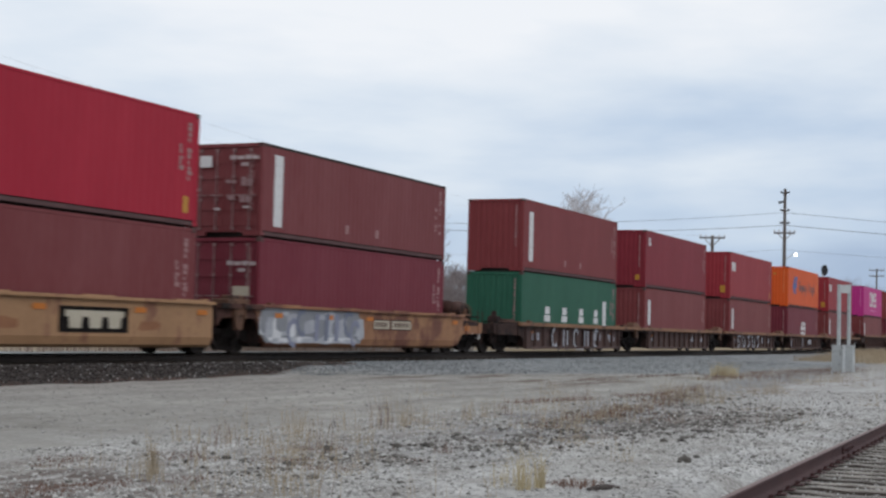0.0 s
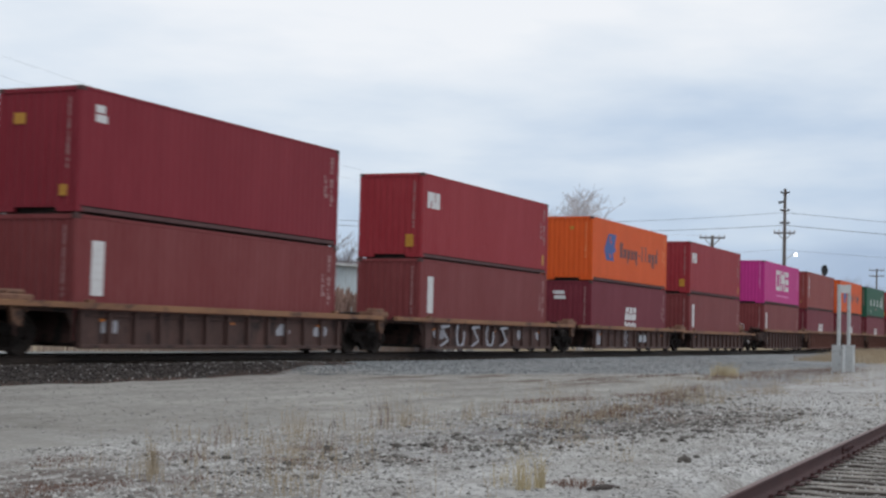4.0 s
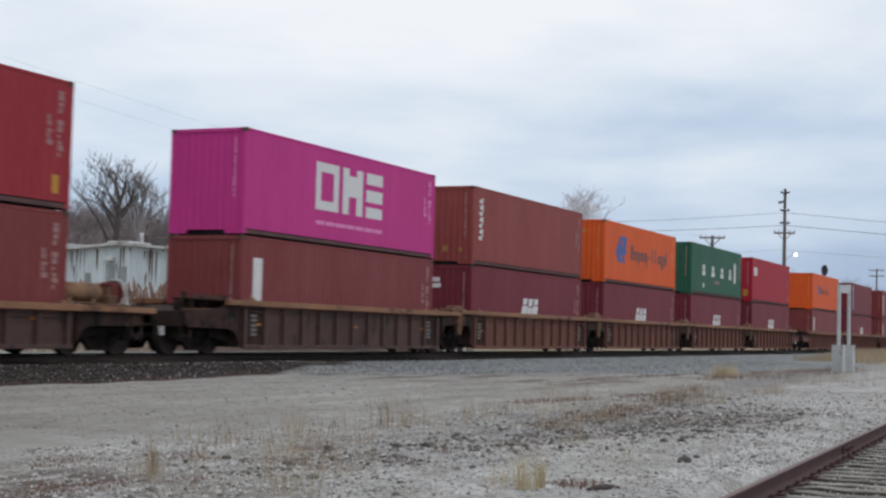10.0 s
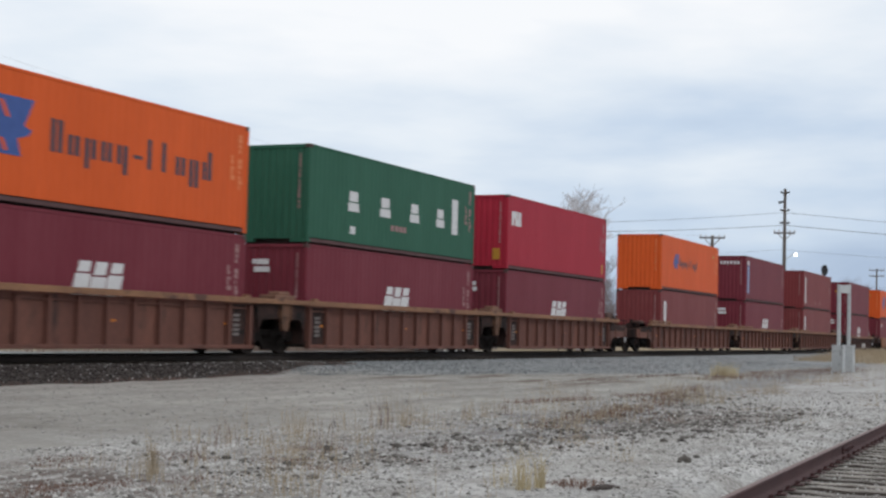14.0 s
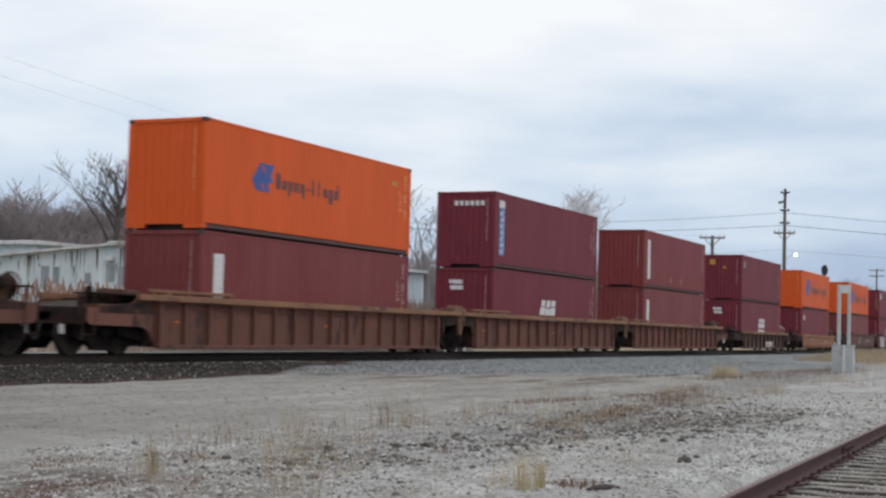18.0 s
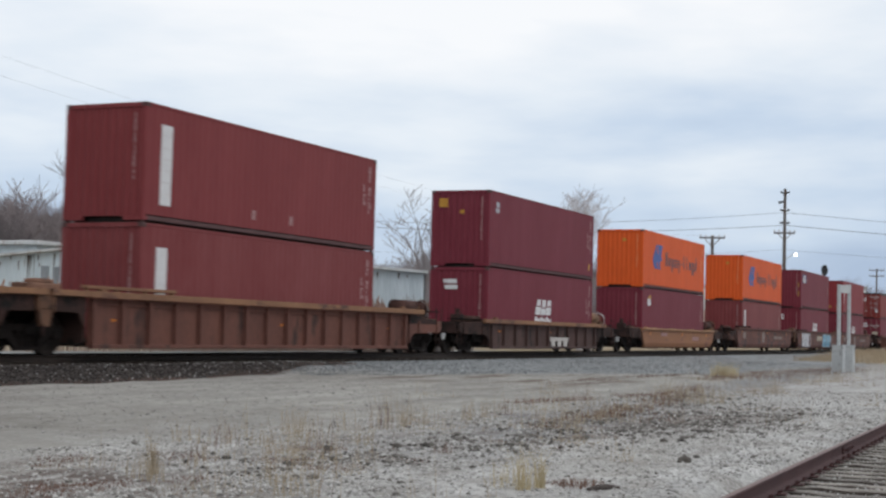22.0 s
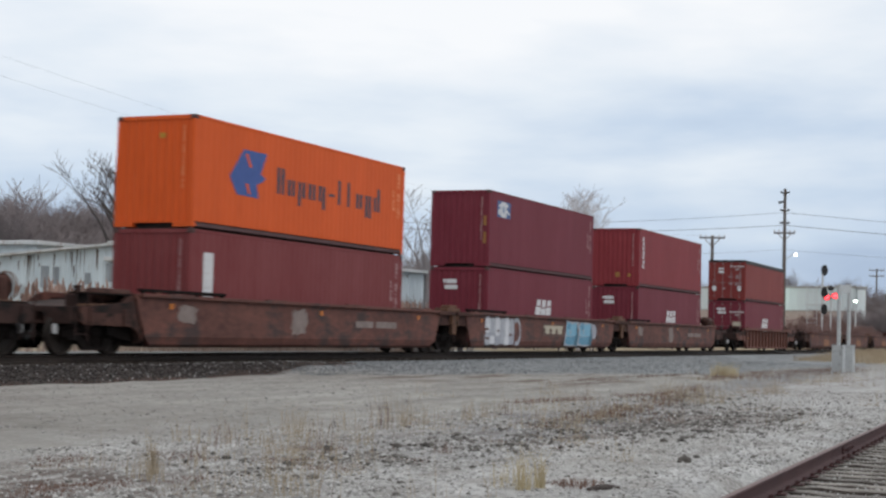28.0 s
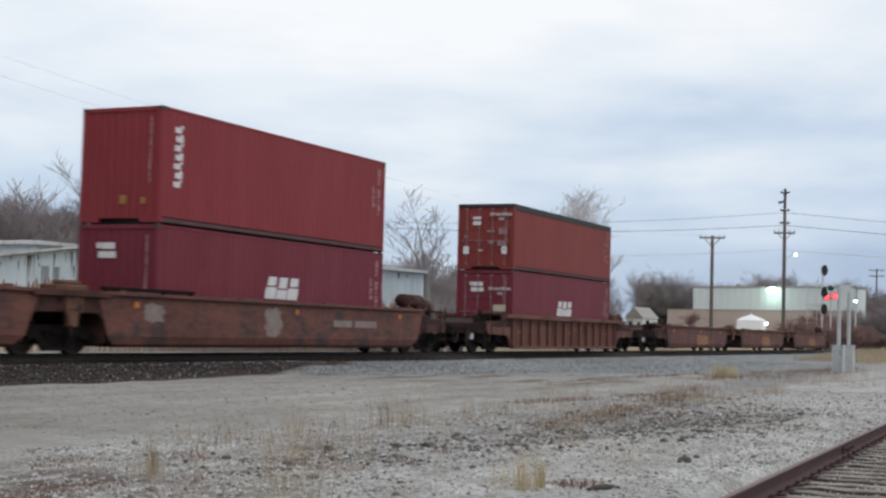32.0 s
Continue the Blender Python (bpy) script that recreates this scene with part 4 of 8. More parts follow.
def upper(X, kind):
    H = HC
    if kind == "red":
        c = container(X, Z_UP, H, RED, "bright red container stacked on a brown one")
        sticker(c, YELLOW_MARK, LEN - 0.62, 0.32, 0.22, 0.42)
    elif kind == "door":
        H = STD
        c = container(X, Z_UP, H, BROWN, "brown container with its doors to the head of the train", True, DARK_GAP)
        stripe(c, 0.30, 2.32, 0.66, 0.46)
        lashing_marks(c)
        flat(c, "door_placard", [(1.62, 2.02, 1.92, 2.24)], WHITE_MARK, "white placard", end=True, out=0.09)
    elif kind == "stripe":
        c = container(X, Z_UP, H, ROSE, "faded brown container with a white vertical strip")
        stripe(c, 0.42, 2.42, 0.66, 0.46)
        lashing_marks(c)
    elif kind == "rose":
        c = container(X, Z_UP, H, CRIMSON, "dark crimson container with a small white logo")
        flat(c, "logo_marking", [(0.55, 0.98, 2.12, 2.30), (0.55, 0.90, 2.34, 2.52)], WHITE_MARK, "small white logo")
        sticker(c, YELLOW_MARK, 0.32, 0.36, 0.22, 0.26, end=True)
        sticker(c, YELLOW_MARK, 1.6, 2.05, 0.34, 0.26, end=True)
    elif kind == "logo":
        c = container(X, Z_UP, H, RED_B, "dull red container with a white block logo")
        square_logo(c)
    elif kind == "logo_red":
        c = container(X, Z_UP, H, RED, "bright red container with a white block logo")
        square_logo(c)
    elif kind == "emblem":
        c = container(X, Z_UP, H, ORANGE, "orange container with a blue emblem and dark name")
        emblem_line(c, H)
        sticker(c, YELLOW_MARK, 0.9, 2.3, 0.2, 0.14, end=True)
    elif kind == "emblem_small":
        c = container(X, Z_UP, H, ORANGE, "orange container with a small blue emblem and dark name")
        emblem_line(c, H, True)
        sticker(c, YELLOW_MARK, LEN - 1.4, 2.2, 0.4, 0.16)
    elif kind == "pink":
        c = container(X, Z_UP, H, PINK, "magenta container with large white block marks")
        for q in (((3.9, 4.2, 1.0, 2.42), (4.98, 5.3, 1.0, 2.42), (4.2, 4.98, 1.0, 1.28), (4.2, 4.98, 2.14, 2.42)), ((5.55, 5.95, 1.0, 2.42), (6.45, 6.85, 1.0, 2.42), (5.95, 6.45, 1.55, 2.2)), ((7.1, 8.2, 1.0, 1.34), (7.1, 8.2, 1.5, 1.88), (7.1, 8.2, 2.06, 2.42))):
            flat(c, "name_marking", q, WHITE_MARK, "white block mark")
        flat(c, "name_marking", [(3.95 + k * 0.62, 4.5 + k * 0.62, 0.56, 0.68) for k in range(7)], PINK_MARK, "small pale line of bars")
    elif kind.startswith("ticks"):
        c = container(X, Z_UP, H, ROSE_B if kind == "ticks" else RUST_MAROON, "faded brown container with a vertical white name" if kind == "ticks" else "red maroon container with a vertical white name")
        ticks(c, 0.58, 0.92, 2.52, 0.36, 7, WHITE_MARK, "vertical white name in bars")
        sticker(c, YELLOW_DULL, 0.42, 0.46, 0.16, 0.16, end=True)
        sticker(c, YELLOW_DULL, 1.0, 0.46, 0.22, 0.22, end=True)
    elif kind == "green":
        c = container(X, Z_UP, H, GREEN, "green container with white block marks")
        for a, b in ((2.45, 3.2), (4.6, 5.4), (6.8, 7.55), (8.9, 9.6)):
            white_blocks(c, a, b, 1.12, 1.74, 1)
        stripe(c, 0.95, 2.2, 10.2, 0.5)
        sticker(c, WHITE_MARK, 2.6, 0.42, 0.34, 0.24)
        flat(c, "small_marking", [(5.4 + 0.3 * k, 5.62 + 0.3 * k, 0.72, 0.9) for k in range(4)], PALE_MARK)
    elif kind == "blue_strip":
        c = container(X, Z_UP, H, MAROON, "maroon container with a blue and white vertical strip")
        flat(c, "strip_head", [(0.45, 1.0, 2.3, 2.58)], WHITE_MARK, "white head of the strip")
        flat(c, "vertical_strip", [(0.46, 1.0, 0.46, 2.29)], STRIP_BLUE, "blue vertical strip")
        ticks(c, 0.54, 0.54, 2.24, 0.38, 7, SKYBLUE_MARK, "pale blue vertical name in bars", 0.011)
        flat(c, "end_name_marking", [(0.45 + 0.22 * k, 0.6 + 0.22 * k, 2.36, 2.54) for k in range(6)], WHITE_MARK, "white name in bars", end=True)
    elif kind == "maroon":
        c = container(X, Z_UP, H, MAROON, "maroon container with yellow stickers on its end")
        sticker(c, YELLOW_MARK, 1.75, 2.25, 0.36, 0.34, end=True)
        sticker(c, YELLOW_MARK, 1.05, 2.0, 0.18, 0.14, end=True)
        flat(c, "logo_marking", [(0.62, 0.98, 2.08, 2.24), (0.66, 0.98, 2.28, 2.48)], SPRAY_WHITE, "worn white logo")
        sticker(c, YELLOW_MARK, LEN - 0.62, 0.4, 0.2, 0.3)
    elif kind == "badge":
        c = container(X, Z_UP, H, MAROON, "maroon container with a blue and white badge")
        flat(c, "badge", [(0.78, 2.12, 1.92, 2.56)], BADGE_BLUE, "blue and white badge")
        x, z = 1.40, 2.24
        for q in (((0.86, 2.30), (1.12, 2.34), (1.18, 2.48), (1.0, 2.42)), ((0.84, 2.04), (1.10, 2.02), (1.16, 2.22), (0.92, 2.26)), ((1.16, 1.94), (1.68, 1.94), (1.74, 2.24), (1.64, 2.54), (1.20, 2.54), (1.10, 2.24)), ((1.66, 2.16), (2.02, 2.06), (2.06, 2.12), (1.70, 2.26)), ((1.68, 2.42), (1.92, 2.36), (1.92, 2.44), (1.70, 2.50))):
            flat(c, "badge_ray", [q], WHITE_MARK, "white ray of the badge", out=0.009)
        flat(c, "badge_disc", [[(x + 0.13 * math.cos(a * math.pi / 6), z + 0.15 * math.sin(a * math.pi / 6)) for a in range(12)]], PALE_BLUE, "pale blue disc of the badge", out=0.012)
        sticker(c, YELLOW_DULL, 0.10, 1.54, 0.14, 0.36, end=True)
        sticker(c, YELLOW_DULL, 0.10, 0.86, 0.14, 0.43, end=True)
    else:
        H = STD
        c = container(X, Z_UP, H, RUSTRED, "rust-red open-top container with a dark tarpaulin edge", True, DARK_GAP)
        for sy in (-1, 1):
            part("tarpaulin_edge", box(B(), -HX + 0.05, HX - 0.05, sy * (HY + 0.004) - 0.008, sy * (HY + 0.004) + 0.008, H - 0.24, H - 0.01, 0.004), BLACK, c, "dark tarpaulin edge")
        part("tarpaulin_end", box(B(), -HX - 0.02, -HX + 0.03, -HY + 0.02, HY - 0.02, H - 0.12, H + 0.004, 0.004), BLACK, c, "dark tarpaulin edge")
        flat(c, "door_placard", [(1.4, 1.75, 1.75, 1.9), (1.4, 1.75, 1.98, 2.08), (0.28, 0.5, 0.6, 0.9), (1.9, 2.15, 0.6, 0.9)], WHITE_MARK, "white door placards", end=True, out=0.09)
    numbers(c, H, PINK_MARK if kind == "pink" else PEACH_MARK if kind.startswith("emblem") else None)
    return c


STACKS = (
    (18.78, "red", "plain"), (34.07, "door", "door"),
    (53.81, "stripe", "green"), (70.73, "rose", "stripe"), (88.88, "logo", "stripe"), (106.89, "emblem", "waves"), (123.89, "logo", "stripe"),
    (143.29, "pink", "stripe"), (158.87, "ticks", "waves"), (174.25, "emblem", "waves"), (189.76, "green", "waves"), (205.24, "logo_red", "waves"),
    (226.74, "emblem_small", "stripe"), (246.31, "blue_strip", "waves"), (265.97, "stripe", "stripe"),
    (287.57, "maroon", "waves"), (307.57, "emblem", "label"),
    (329.57, "emblem", "stripe"), (349.09, "badge", "waves"), (368.42, "ticks_red", "waves"), (391.91, "last", "door_waves"),
)
for X, up, low in STACKS:
    upper(X, up)
    lower(X, low)


# ---- well cars ----
WHEEL_R, BASE = 0.483, 1.78


def bogie_meshes():
    m = {}
    bm = B()
    for sy in (-1, 1):
        y = sy * 0.755
        n = 20
        rings = []
        for o, r in ((-0.055, WHEEL_R + 0.025), (-0.03, WHEEL_R), (0.07, WHEEL_R - 0.008), (0.07, WHEEL_R - 0.075), (0.025, WHEEL_R - 0.10), (0.02, 0.20), (0.07, 0.14), (0.07, 0.001)):
            rings.append([bm.verts.new((r * math.cos(2 * math.pi * i / n), y + sy * o, r * math.sin(2 * math.pi * i / n))) for i in range(n)])
        for a, b in zip(rings, rings[1:]):
            for i in range(n):
                bm.faces.new((a[i], a[(i + 1) % n], b[(i + 1) % n], b[i]))
        bm.faces.new(rings[0])
    cyl(bm, (0, -1.0, 0), (0, 1.0, 0), 0.075, n=10)
    for sy in (-1, 1):
        for k in range(3):
            a = k * 2.094
            box(bm, 0.05 * math.cos(a) - 0.014, 0.05 * math.cos(a) + 0.014, sy * 1.0 - 0.02, sy * 1.0 + 0.02, 0.05 * math.sin(a) - 0.014, 0.05 * math.sin(a) + 0.014)
    m["wheelset"] = mesh_of("wheelset", bm, WHEEL)
    # cast side frame with two spring windows
    bm = B()
    h = WHEEL_R
    prism(bm, [(-1.12, h - 0.06), (-1.12, h + 0.16), (-0.62, h + 0.22), (0.62, h + 0.22), (1.12, h + 0.16), (1.12, h - 0.06), (0.72, h - 0.04), (0.52, h + 0.08), (-0.52, h + 0.08), (-0.72, h - 0.04)], -0.07, 0.07)
    prism(bm, [(-0.74, h - 0.03), (-0.55, h + 0.06), (-0.28, 0.20), (0.28, 0.20), (0.55, h + 0.06), (0.74, h - 0.03), (0.38, 0.12), (-0.38, 0.12)], -0.06, 0.06)
    for dx in (-0.36, 0.30):
        box(bm, dx, dx + 0.06, -0.06, 0.06, 0.18, h + 0.1)
    for dx in (-0.17, 0.0, 0.17):
        cyl(bm, (dx, 0, 0.2), (dx, 0, h + 0.09), 0.06, n=8)
    for dx in (-BASE / 2, BASE / 2):
        box(bm, dx - 0.13, dx + 0.13, -0.11, 0.06, h - 0.12, h + 0.1, 0.02)
    m["side_frame"] = mesh_of("side_frame", bm, TRUCK)
    bm = B()
    box(bm, -0.2, 0.2, -1.1, 1.1, h - 0.02, h + 0.2, 0.02)
    cyl(bm, (0, 0, h + 0.2), (0, 0, h + 0.34), 0.28, n=12)
    m["bolster"] = mesh_of("bolster", bm, TRUCK)
    return m


BOGIE = bogie_meshes()


def bogie(car, x):
    b = place("bogie", BOGIE["bolster"], car, (x, 0, 0), label="black cast-steel bogie")
    for sy in (-1, 1):
        f = place("side_frame", BOGIE["side_frame"], b, (0, sy * 0.99, 0))
        f.scale = (1, -sy, 1)
    for dx in (-BASE / 2, BASE / 2):
        w = place("wheelset", BOGIE["wheelset"], b, (dx, 0, WHEEL_R), label="steel wheels on an axle")
        spinners.append((w, dx))


def tray(car, x0, x1, z0, z1, y, mt, name="end_sill"):
    return part(name, box(B(), x0, x1, -y, y, z0, z1, 0.015), mt, car)


def blob(rnd, x0, x1, z0, z1, n=14, rough=0.25):
    cx, cz, rx, rz = (x0 + x1) / 2, (z0 + z1) / 2, (x1 - x0) / 2, (z1 - z0) / 2
    pts = []
    for i in range(n):
        a = 2 * math.pi * i / n
        k = 1 + rnd.uniform(-rough, rough)
        c, s = math.cos(a), math.sin(a)
        pts.append((cx + rx * k * math.copysign(abs(c) ** 0.5, c), cz + rz * k * math.copysign(abs(s) ** 0.5, s)))
    return pts


def on_side(car, name, polys, mt, y, label="", step=0.002):
    """Paint on the near side of a car: polygons in (x, z) from the car's middle."""
    if len(polys) > 1 and name in ("reflector", "number_panel", "name_marking", "patch"):
        return [on_side(car, name, [q], mt, y, label, step) for q in polys][0]
    bm = B()
    for i, q in enumerate(polys):
        if len(q) == 4 and not isinstance(q[0], tuple):
            x0, x1, z0, z1 = q
            q = ((x0, z0), (x1, z0), (x1, z1), (x0, z1))
        prism(bm, list(q), -y - 0.004 - step * (i % 4), -y + 0.001)
    return part(name, bm, mt, car, label)


def arcs(rnd, x, z, r, w, a0, a1, n=9):
    """One curved stroke as a closed outline."""
    pts = [(a0 + (a1 - a0) * i / n) for i in range(n + 1)]
    return [[(x + r * math.cos(a), z + 1.25 * r * math.sin(a)) for a in pts] + [(x + (r - w) * math.cos(a), z + 1.25 * (r - w) * math.sin(a)) for a in reversed(pts)]]


SIDE_Y = 1.47


def well_car(xl, xr, style, mt, chord_mt, top, left, right, label, ribs=12, bottom=0.20, guard=0.0, square=False, reflectors=None):
    """One well unit, its body from xl to xr. left, right: how far its frame reaches beyond the body, and whether a bogie of its own
    stands there: ('end', reach), ('joint', reach) or ('joint_bogie', reach)."""
    xm, half = (xl + xr) / 2, (xr - xl) / 2
    car = tagged(new("well_car"), label, "railway car", group="well cars of the train")
    movers.append((car, xm, YC, ZR))
    for sy in (-1, 1):
        if style == "ribbed":
            bm = B()
            prism(bm, [(-half, top - 0.16), (half, top - 0.16), (half, bottom + 0.02), (-half, bottom + 0.02)], -0.02, 0.02)
            side = part("side_wall", bm, mt, car)
            side.location = (0, sy * (SIDE_Y - 0.15), 0)
            n = ribs
            rib = RIBS.get((round(top, 2), mt.name))
            if not rib:
                bm = B()
                prism(bm, [(-0.075, top - 0.19), (0.075, top - 0.19), (0.06, bottom + 0.02), (-0.06, bottom + 0.02)], -0.13, 0.04)
                rib = RIBS[(round(top, 2), mt.name)] = mesh_of("side_post", bm, mt)
            for i in range(n + 1):
                p = place("side_post", rib, side, (-half + 0.1 + (2 * half - 0.2) * i / n, 0, 0))
                p.scale = (1, -sy, 1)
            part("side_stringer", box(B(), -half, half, sy * (SIDE_Y - 0.105) - 0.03, sy * (SIDE_Y - 0.105) + 0.03, top - 0.315, top - 0.275, 0.006), mt, car)
            part("top_chord", box(B(), -half - 0.25, half + 0.25, sy * SIDE_Y - 0.13, sy * SIDE_Y + 0.02, top - 0.155, top, 0.012), chord_mt, car, "worn tan top chord")
            part("bottom_sill", box(B(), -half, half, sy * (SIDE_Y - 0.08) - 0.09, sy * (SIDE_Y - 0.08) + 0.06, bottom - 0.03, bottom + 0.07, 0.01), mt, car)
        else:
            bm = B()
            prof = [(SIDE_Y - 0.18, bottom), (SIDE_Y - 0.05, bottom + 0.07), (SIDE_Y + 0.01, bottom + 0.26), (SIDE_Y, top - 0.1), (SIDE_Y, top), (SIDE_Y - 0.13, top), (SIDE_Y - 0.13, top - 0.1), (SIDE_Y - 0.06, bottom + 0.26), (SIDE_Y - 0.2, bottom + 0.04)]
            cut = 0.75
            ends = (-half, half)
            a = []
            for x in ends:
                s = -1 if x < 0 else 1
                ring = []
                for y, z in prof:
                    k = max(0.0, 1 - (z - bottom) / 0.55)
                    ring.append(bm.verts.new((x if square and s > 0 else x + s * 0.55 - s * cut * k, sy * y, z)))
                a.append(ring)
            k = len(prof)
            for i in range(k):
                bm.faces.new((a[0][i], a[0][(i + 1) % k], a[1][(i + 1) % k], a[1][i]))
            bm.faces.new(a[0])
            bm.faces.new(a[1][::-1])
            part("side_wall", bm, mt, car)
            bm = B()
            box(bm, -half - 0.4, half - 0.01 if square else half + 0.4, sy * SIDE_Y - 0.12, sy * SIDE_Y + 0.016, top - 0.075, top + 0.008, 0.01)
            part("top_chord", bm, chord_mt, car)
            for x in [(-half + 1.2) + (2 * half - 2.4) * i / 3 for i in range(4)]:
                part("side_gusset", box(B(), x - 0.55, x + 0.55, sy * SIDE_Y - 0.11, sy * SIDE_Y + 0.006, top, top + 0.035, 0.006), chord_mt, car)
    # floor of the well: cross bearers and longitudinal members
    bm = B()
    for i in range(7):
        x = -half + 0.5 + (2 * half - 1.0) * i / 6
        box(bm, x - 0.13, x + 0.13, -SIDE_Y + 0.2, SIDE_Y - 0.2, bottom + 0.0, bottom + 0.14)
    for y in (-0.9, 0.0, 0.9):
        box(bm, -half, half, y - 0.12, y + 0.12, bottom + 0.04, bottom + 0.15)
    part("floor_frame", bm, DARK_GAP, car, "dark well floor of cross bearers")
    # bulkheads close the well at both ends
    # END_DARK carries the shade round the bogies in its colour, besides grime
    end_mt = mt if mt in (CAR_RIB, CAR_YELLOW, CAR_YELLOW_RUST) else END_BROWN if mt == CAR_SMOOTH else END_DARK
    for s, (kind, reach) in ((-1, left), (1, right)):
        bm = B()
        prism(bm, [(s * (half + 0.16), bottom + 0.1), (s * (half + 0.22), bottom + 0.1), (s * (half + 0.22), top - 0.12), (s * (half + 0.16), top - 0.12)], -SIDE_Y + 0.1, SIDE_Y - 0.1)
        part("bulkhead", bm, END_DARK, car)
        e0, e1 = half + 0.2, half + reach
        bm = B()
        box(bm, *sorted((s * e0, s * e1)), -0.55, 0.55, 0.78, 1.02, 0.02)
        part("centre_sill", bm, TRUCK, car)
        # gusseted shear plates over the bogie
        bm = B()
        a, b = s * e0, s * (e0 + (e1 - e0) * 0.8)
        prism(bm, [(a, 1.0), (a, top - 0.16), (b, 1.12), (b, 1.0)], -SIDE_Y + 0.04, SIDE_Y - 0.04)
        part("end_platform", bm, END_DARK, car, "grimy sloping end platform")
        if kind != "end":
            for sy in (-1, 1):
                x0, x1 = s * (half + 0.26), s * (half + reach - 0.06)
                bm = B()
                prism(bm, [(x0, 0.62 if style == "ribbed" else 0.75), (x0 + s * 0.22, 0.98), (x1, 1.0), (x1, top - 0.03), (x0, top - 0.03)], sy * (SIDE_Y - 0.06) - 0.03, sy * (SIDE_Y - 0.06) + 0.03)
                part("end_plate", bm, END_DARK if style == "ribbed" else END_BROWN, car, "grimy end plate over the shared bogie")
                part("end_chord", box(B(), *sorted((x0, x1)), sy * SIDE_Y - 0.13, sy * SIDE_Y + 0.014, top - 0.14, top - 0.006, 0.01), chord_mt if style == "ribbed" else END_BROWN, car)
        else:
            for sy in (-1, 1):
                x0, x1 = half + 0.2, half + reach - 0.2
                arch = [(x0, 0.34), (x0 + 0.10, 0.50), (x0 + 0.24, 0.62), (x0 + 0.45, 0.69), (x1 - 0.12, 0.72)]
                rise = [(x1, 0.80), (x1, 1.12), (x0 + 0.95, 1.17), (x0 + 0.55, top - 0.06), (x0, top - 0.04)]
                bm = B()
                prism(bm, [(s * u, w) for u, w in arch + rise], sy * (SIDE_Y - 0.08) - 0.03, sy * (SIDE_Y - 0.08) + 0.03)
                part("end_plate", bm, end_mt, car, "end plate arched over the bogie")
                if style == "ribbed":
                    part("end_chord", box(B(), *sorted((s * (half + 0.26), s * (half + 0.95))), sy * SIDE_Y - 0.13, sy * SIDE_Y + 0.014, top - 0.15, top - 0.006, 0.01), chord_mt, car)
                for u in (x0 + 0.7, x1 - 0.35):
                    part("plate_rib", box(B(), *sorted((s * (u - 0.05), s * (u + 0.05))), sy * (SIDE_Y - 0.055) - 0.045, sy * (SIDE_Y - 0.055) + 0.045, 0.70, 1.10, 0.01), end_mt, car)
            part("walkway", box(B(), *sorted((s * (half + 0.3), s * (half + reach - 0.3))), -SIDE_Y + 0.1, -SIDE_Y + 0.55, top - 0.06, top - 0.02, 0.006), TRUCK, car, "dark end walkway")
        if kind == "end":
            tray(car, *sorted((s * (e1 - 0.25), s * e1)), 0.72, 1.12, SIDE_Y - 0.15, END_DARK)
            bm = B()
            box(bm, *sorted((s * e1, s * (e1 + 0.42))), -0.12, 0.12, 0.72, 0.96, 0.03)
            box(bm, *sorted((s * (e1 + 0.30), s * (e1 + 0.56))), -0.2, 0.16, 0.66, 1.02, 0.05)
            part("coupler", bm, TRUCK, car, "cast steel coupler")
            bm = B()
            pts = [(e1 + 0.1 + 0.08 * i, 0.78 - 0.42 * math.sin(i / 6 * math.pi)) for i in range(7)]
            for p, q in zip(pts, pts[1:]):
                cyl(bm, (s * p[0], -0.35, p[1]), (s * q[0], -0.35, q[1]), 0.03, n=6)
            part("air_hose", bm, BLACK, car)
            bm = B()
            box(bm, *sorted((s * (e1 + 0.02), s * (e1 + 0.05))), -0.95, -0.82, 0.5, 0.72)
            part("reflective_tag", bm, WHITE_MARK, car, "small white tag")
            bogie(car, s * (e0 + (e1 - e0) * 0.52))
            # brake gear on the platform: a reservoir, a valve box and grab irons
            bm = B()
            tan_tank = mt == CAR_RIB_GREY and s > 0
            z = top + (-0.06 if s < 0 else 0.30 if tan_tank or style != "ribbed" else 0.10)
            cyl(bm, (s * (e0 - 0.1), -0.85, z), (s * (e0 + 1.3), -0.85, z), 0.22 if s > 0 else 0.17, n=14)
            for dx in (0.15, 1.0):
                box(bm, *sorted((s * (e0 + dx), s * (e0 + dx + 0.1))), -1.02, -0.68, 1.05, z)
            part("brake_reservoir", bm, TANK_TAN if tan_tank else END_BROWN, car, "rusty tan brake air reservoir" if tan_tank else "dark brown brake air reservoir", True)
            # an added black plate stands in for the shade of the bogie cavity
            bm = B()
            a, b = s * (half + 0.3), s * (half + 1.25)
            prism(bm, [(a, 0.34), (b, 0.50), (b, 0.92), (a, 1.0)], -SIDE_Y + 0.30, -SIDE_Y + 0.34)
            part("mud_guard", bm, TRUCK, car, "black plate for the shaded cavity beside the bogie")
            bm = B()
            x = s * (e0 + 1.75)
            box(bm, x - 0.2, x + 0.2, -1.05, -0.65, 1.05, 1.42, 0.03)
            cyl(bm, (x, -0.85, 1.4), (x, -0.85, 1.62), 0.09, n=8)
            part("valve_box", bm, END_RUST if s > 0 else END_DARK, car, "brown brake valve")
            bm = B()
            for dz, y in ((1.22, -1.25), (1.12, -1.05)):
                cyl(bm, (s * (e0 + 0.1), y, dz), (s * (e1 - 0.3), y, dz - 0.06), 0.03, n=6)
            part("brake_pipe", bm, END_RUST, car)
            bm = B()
            x = s * (e1 - 0.1)
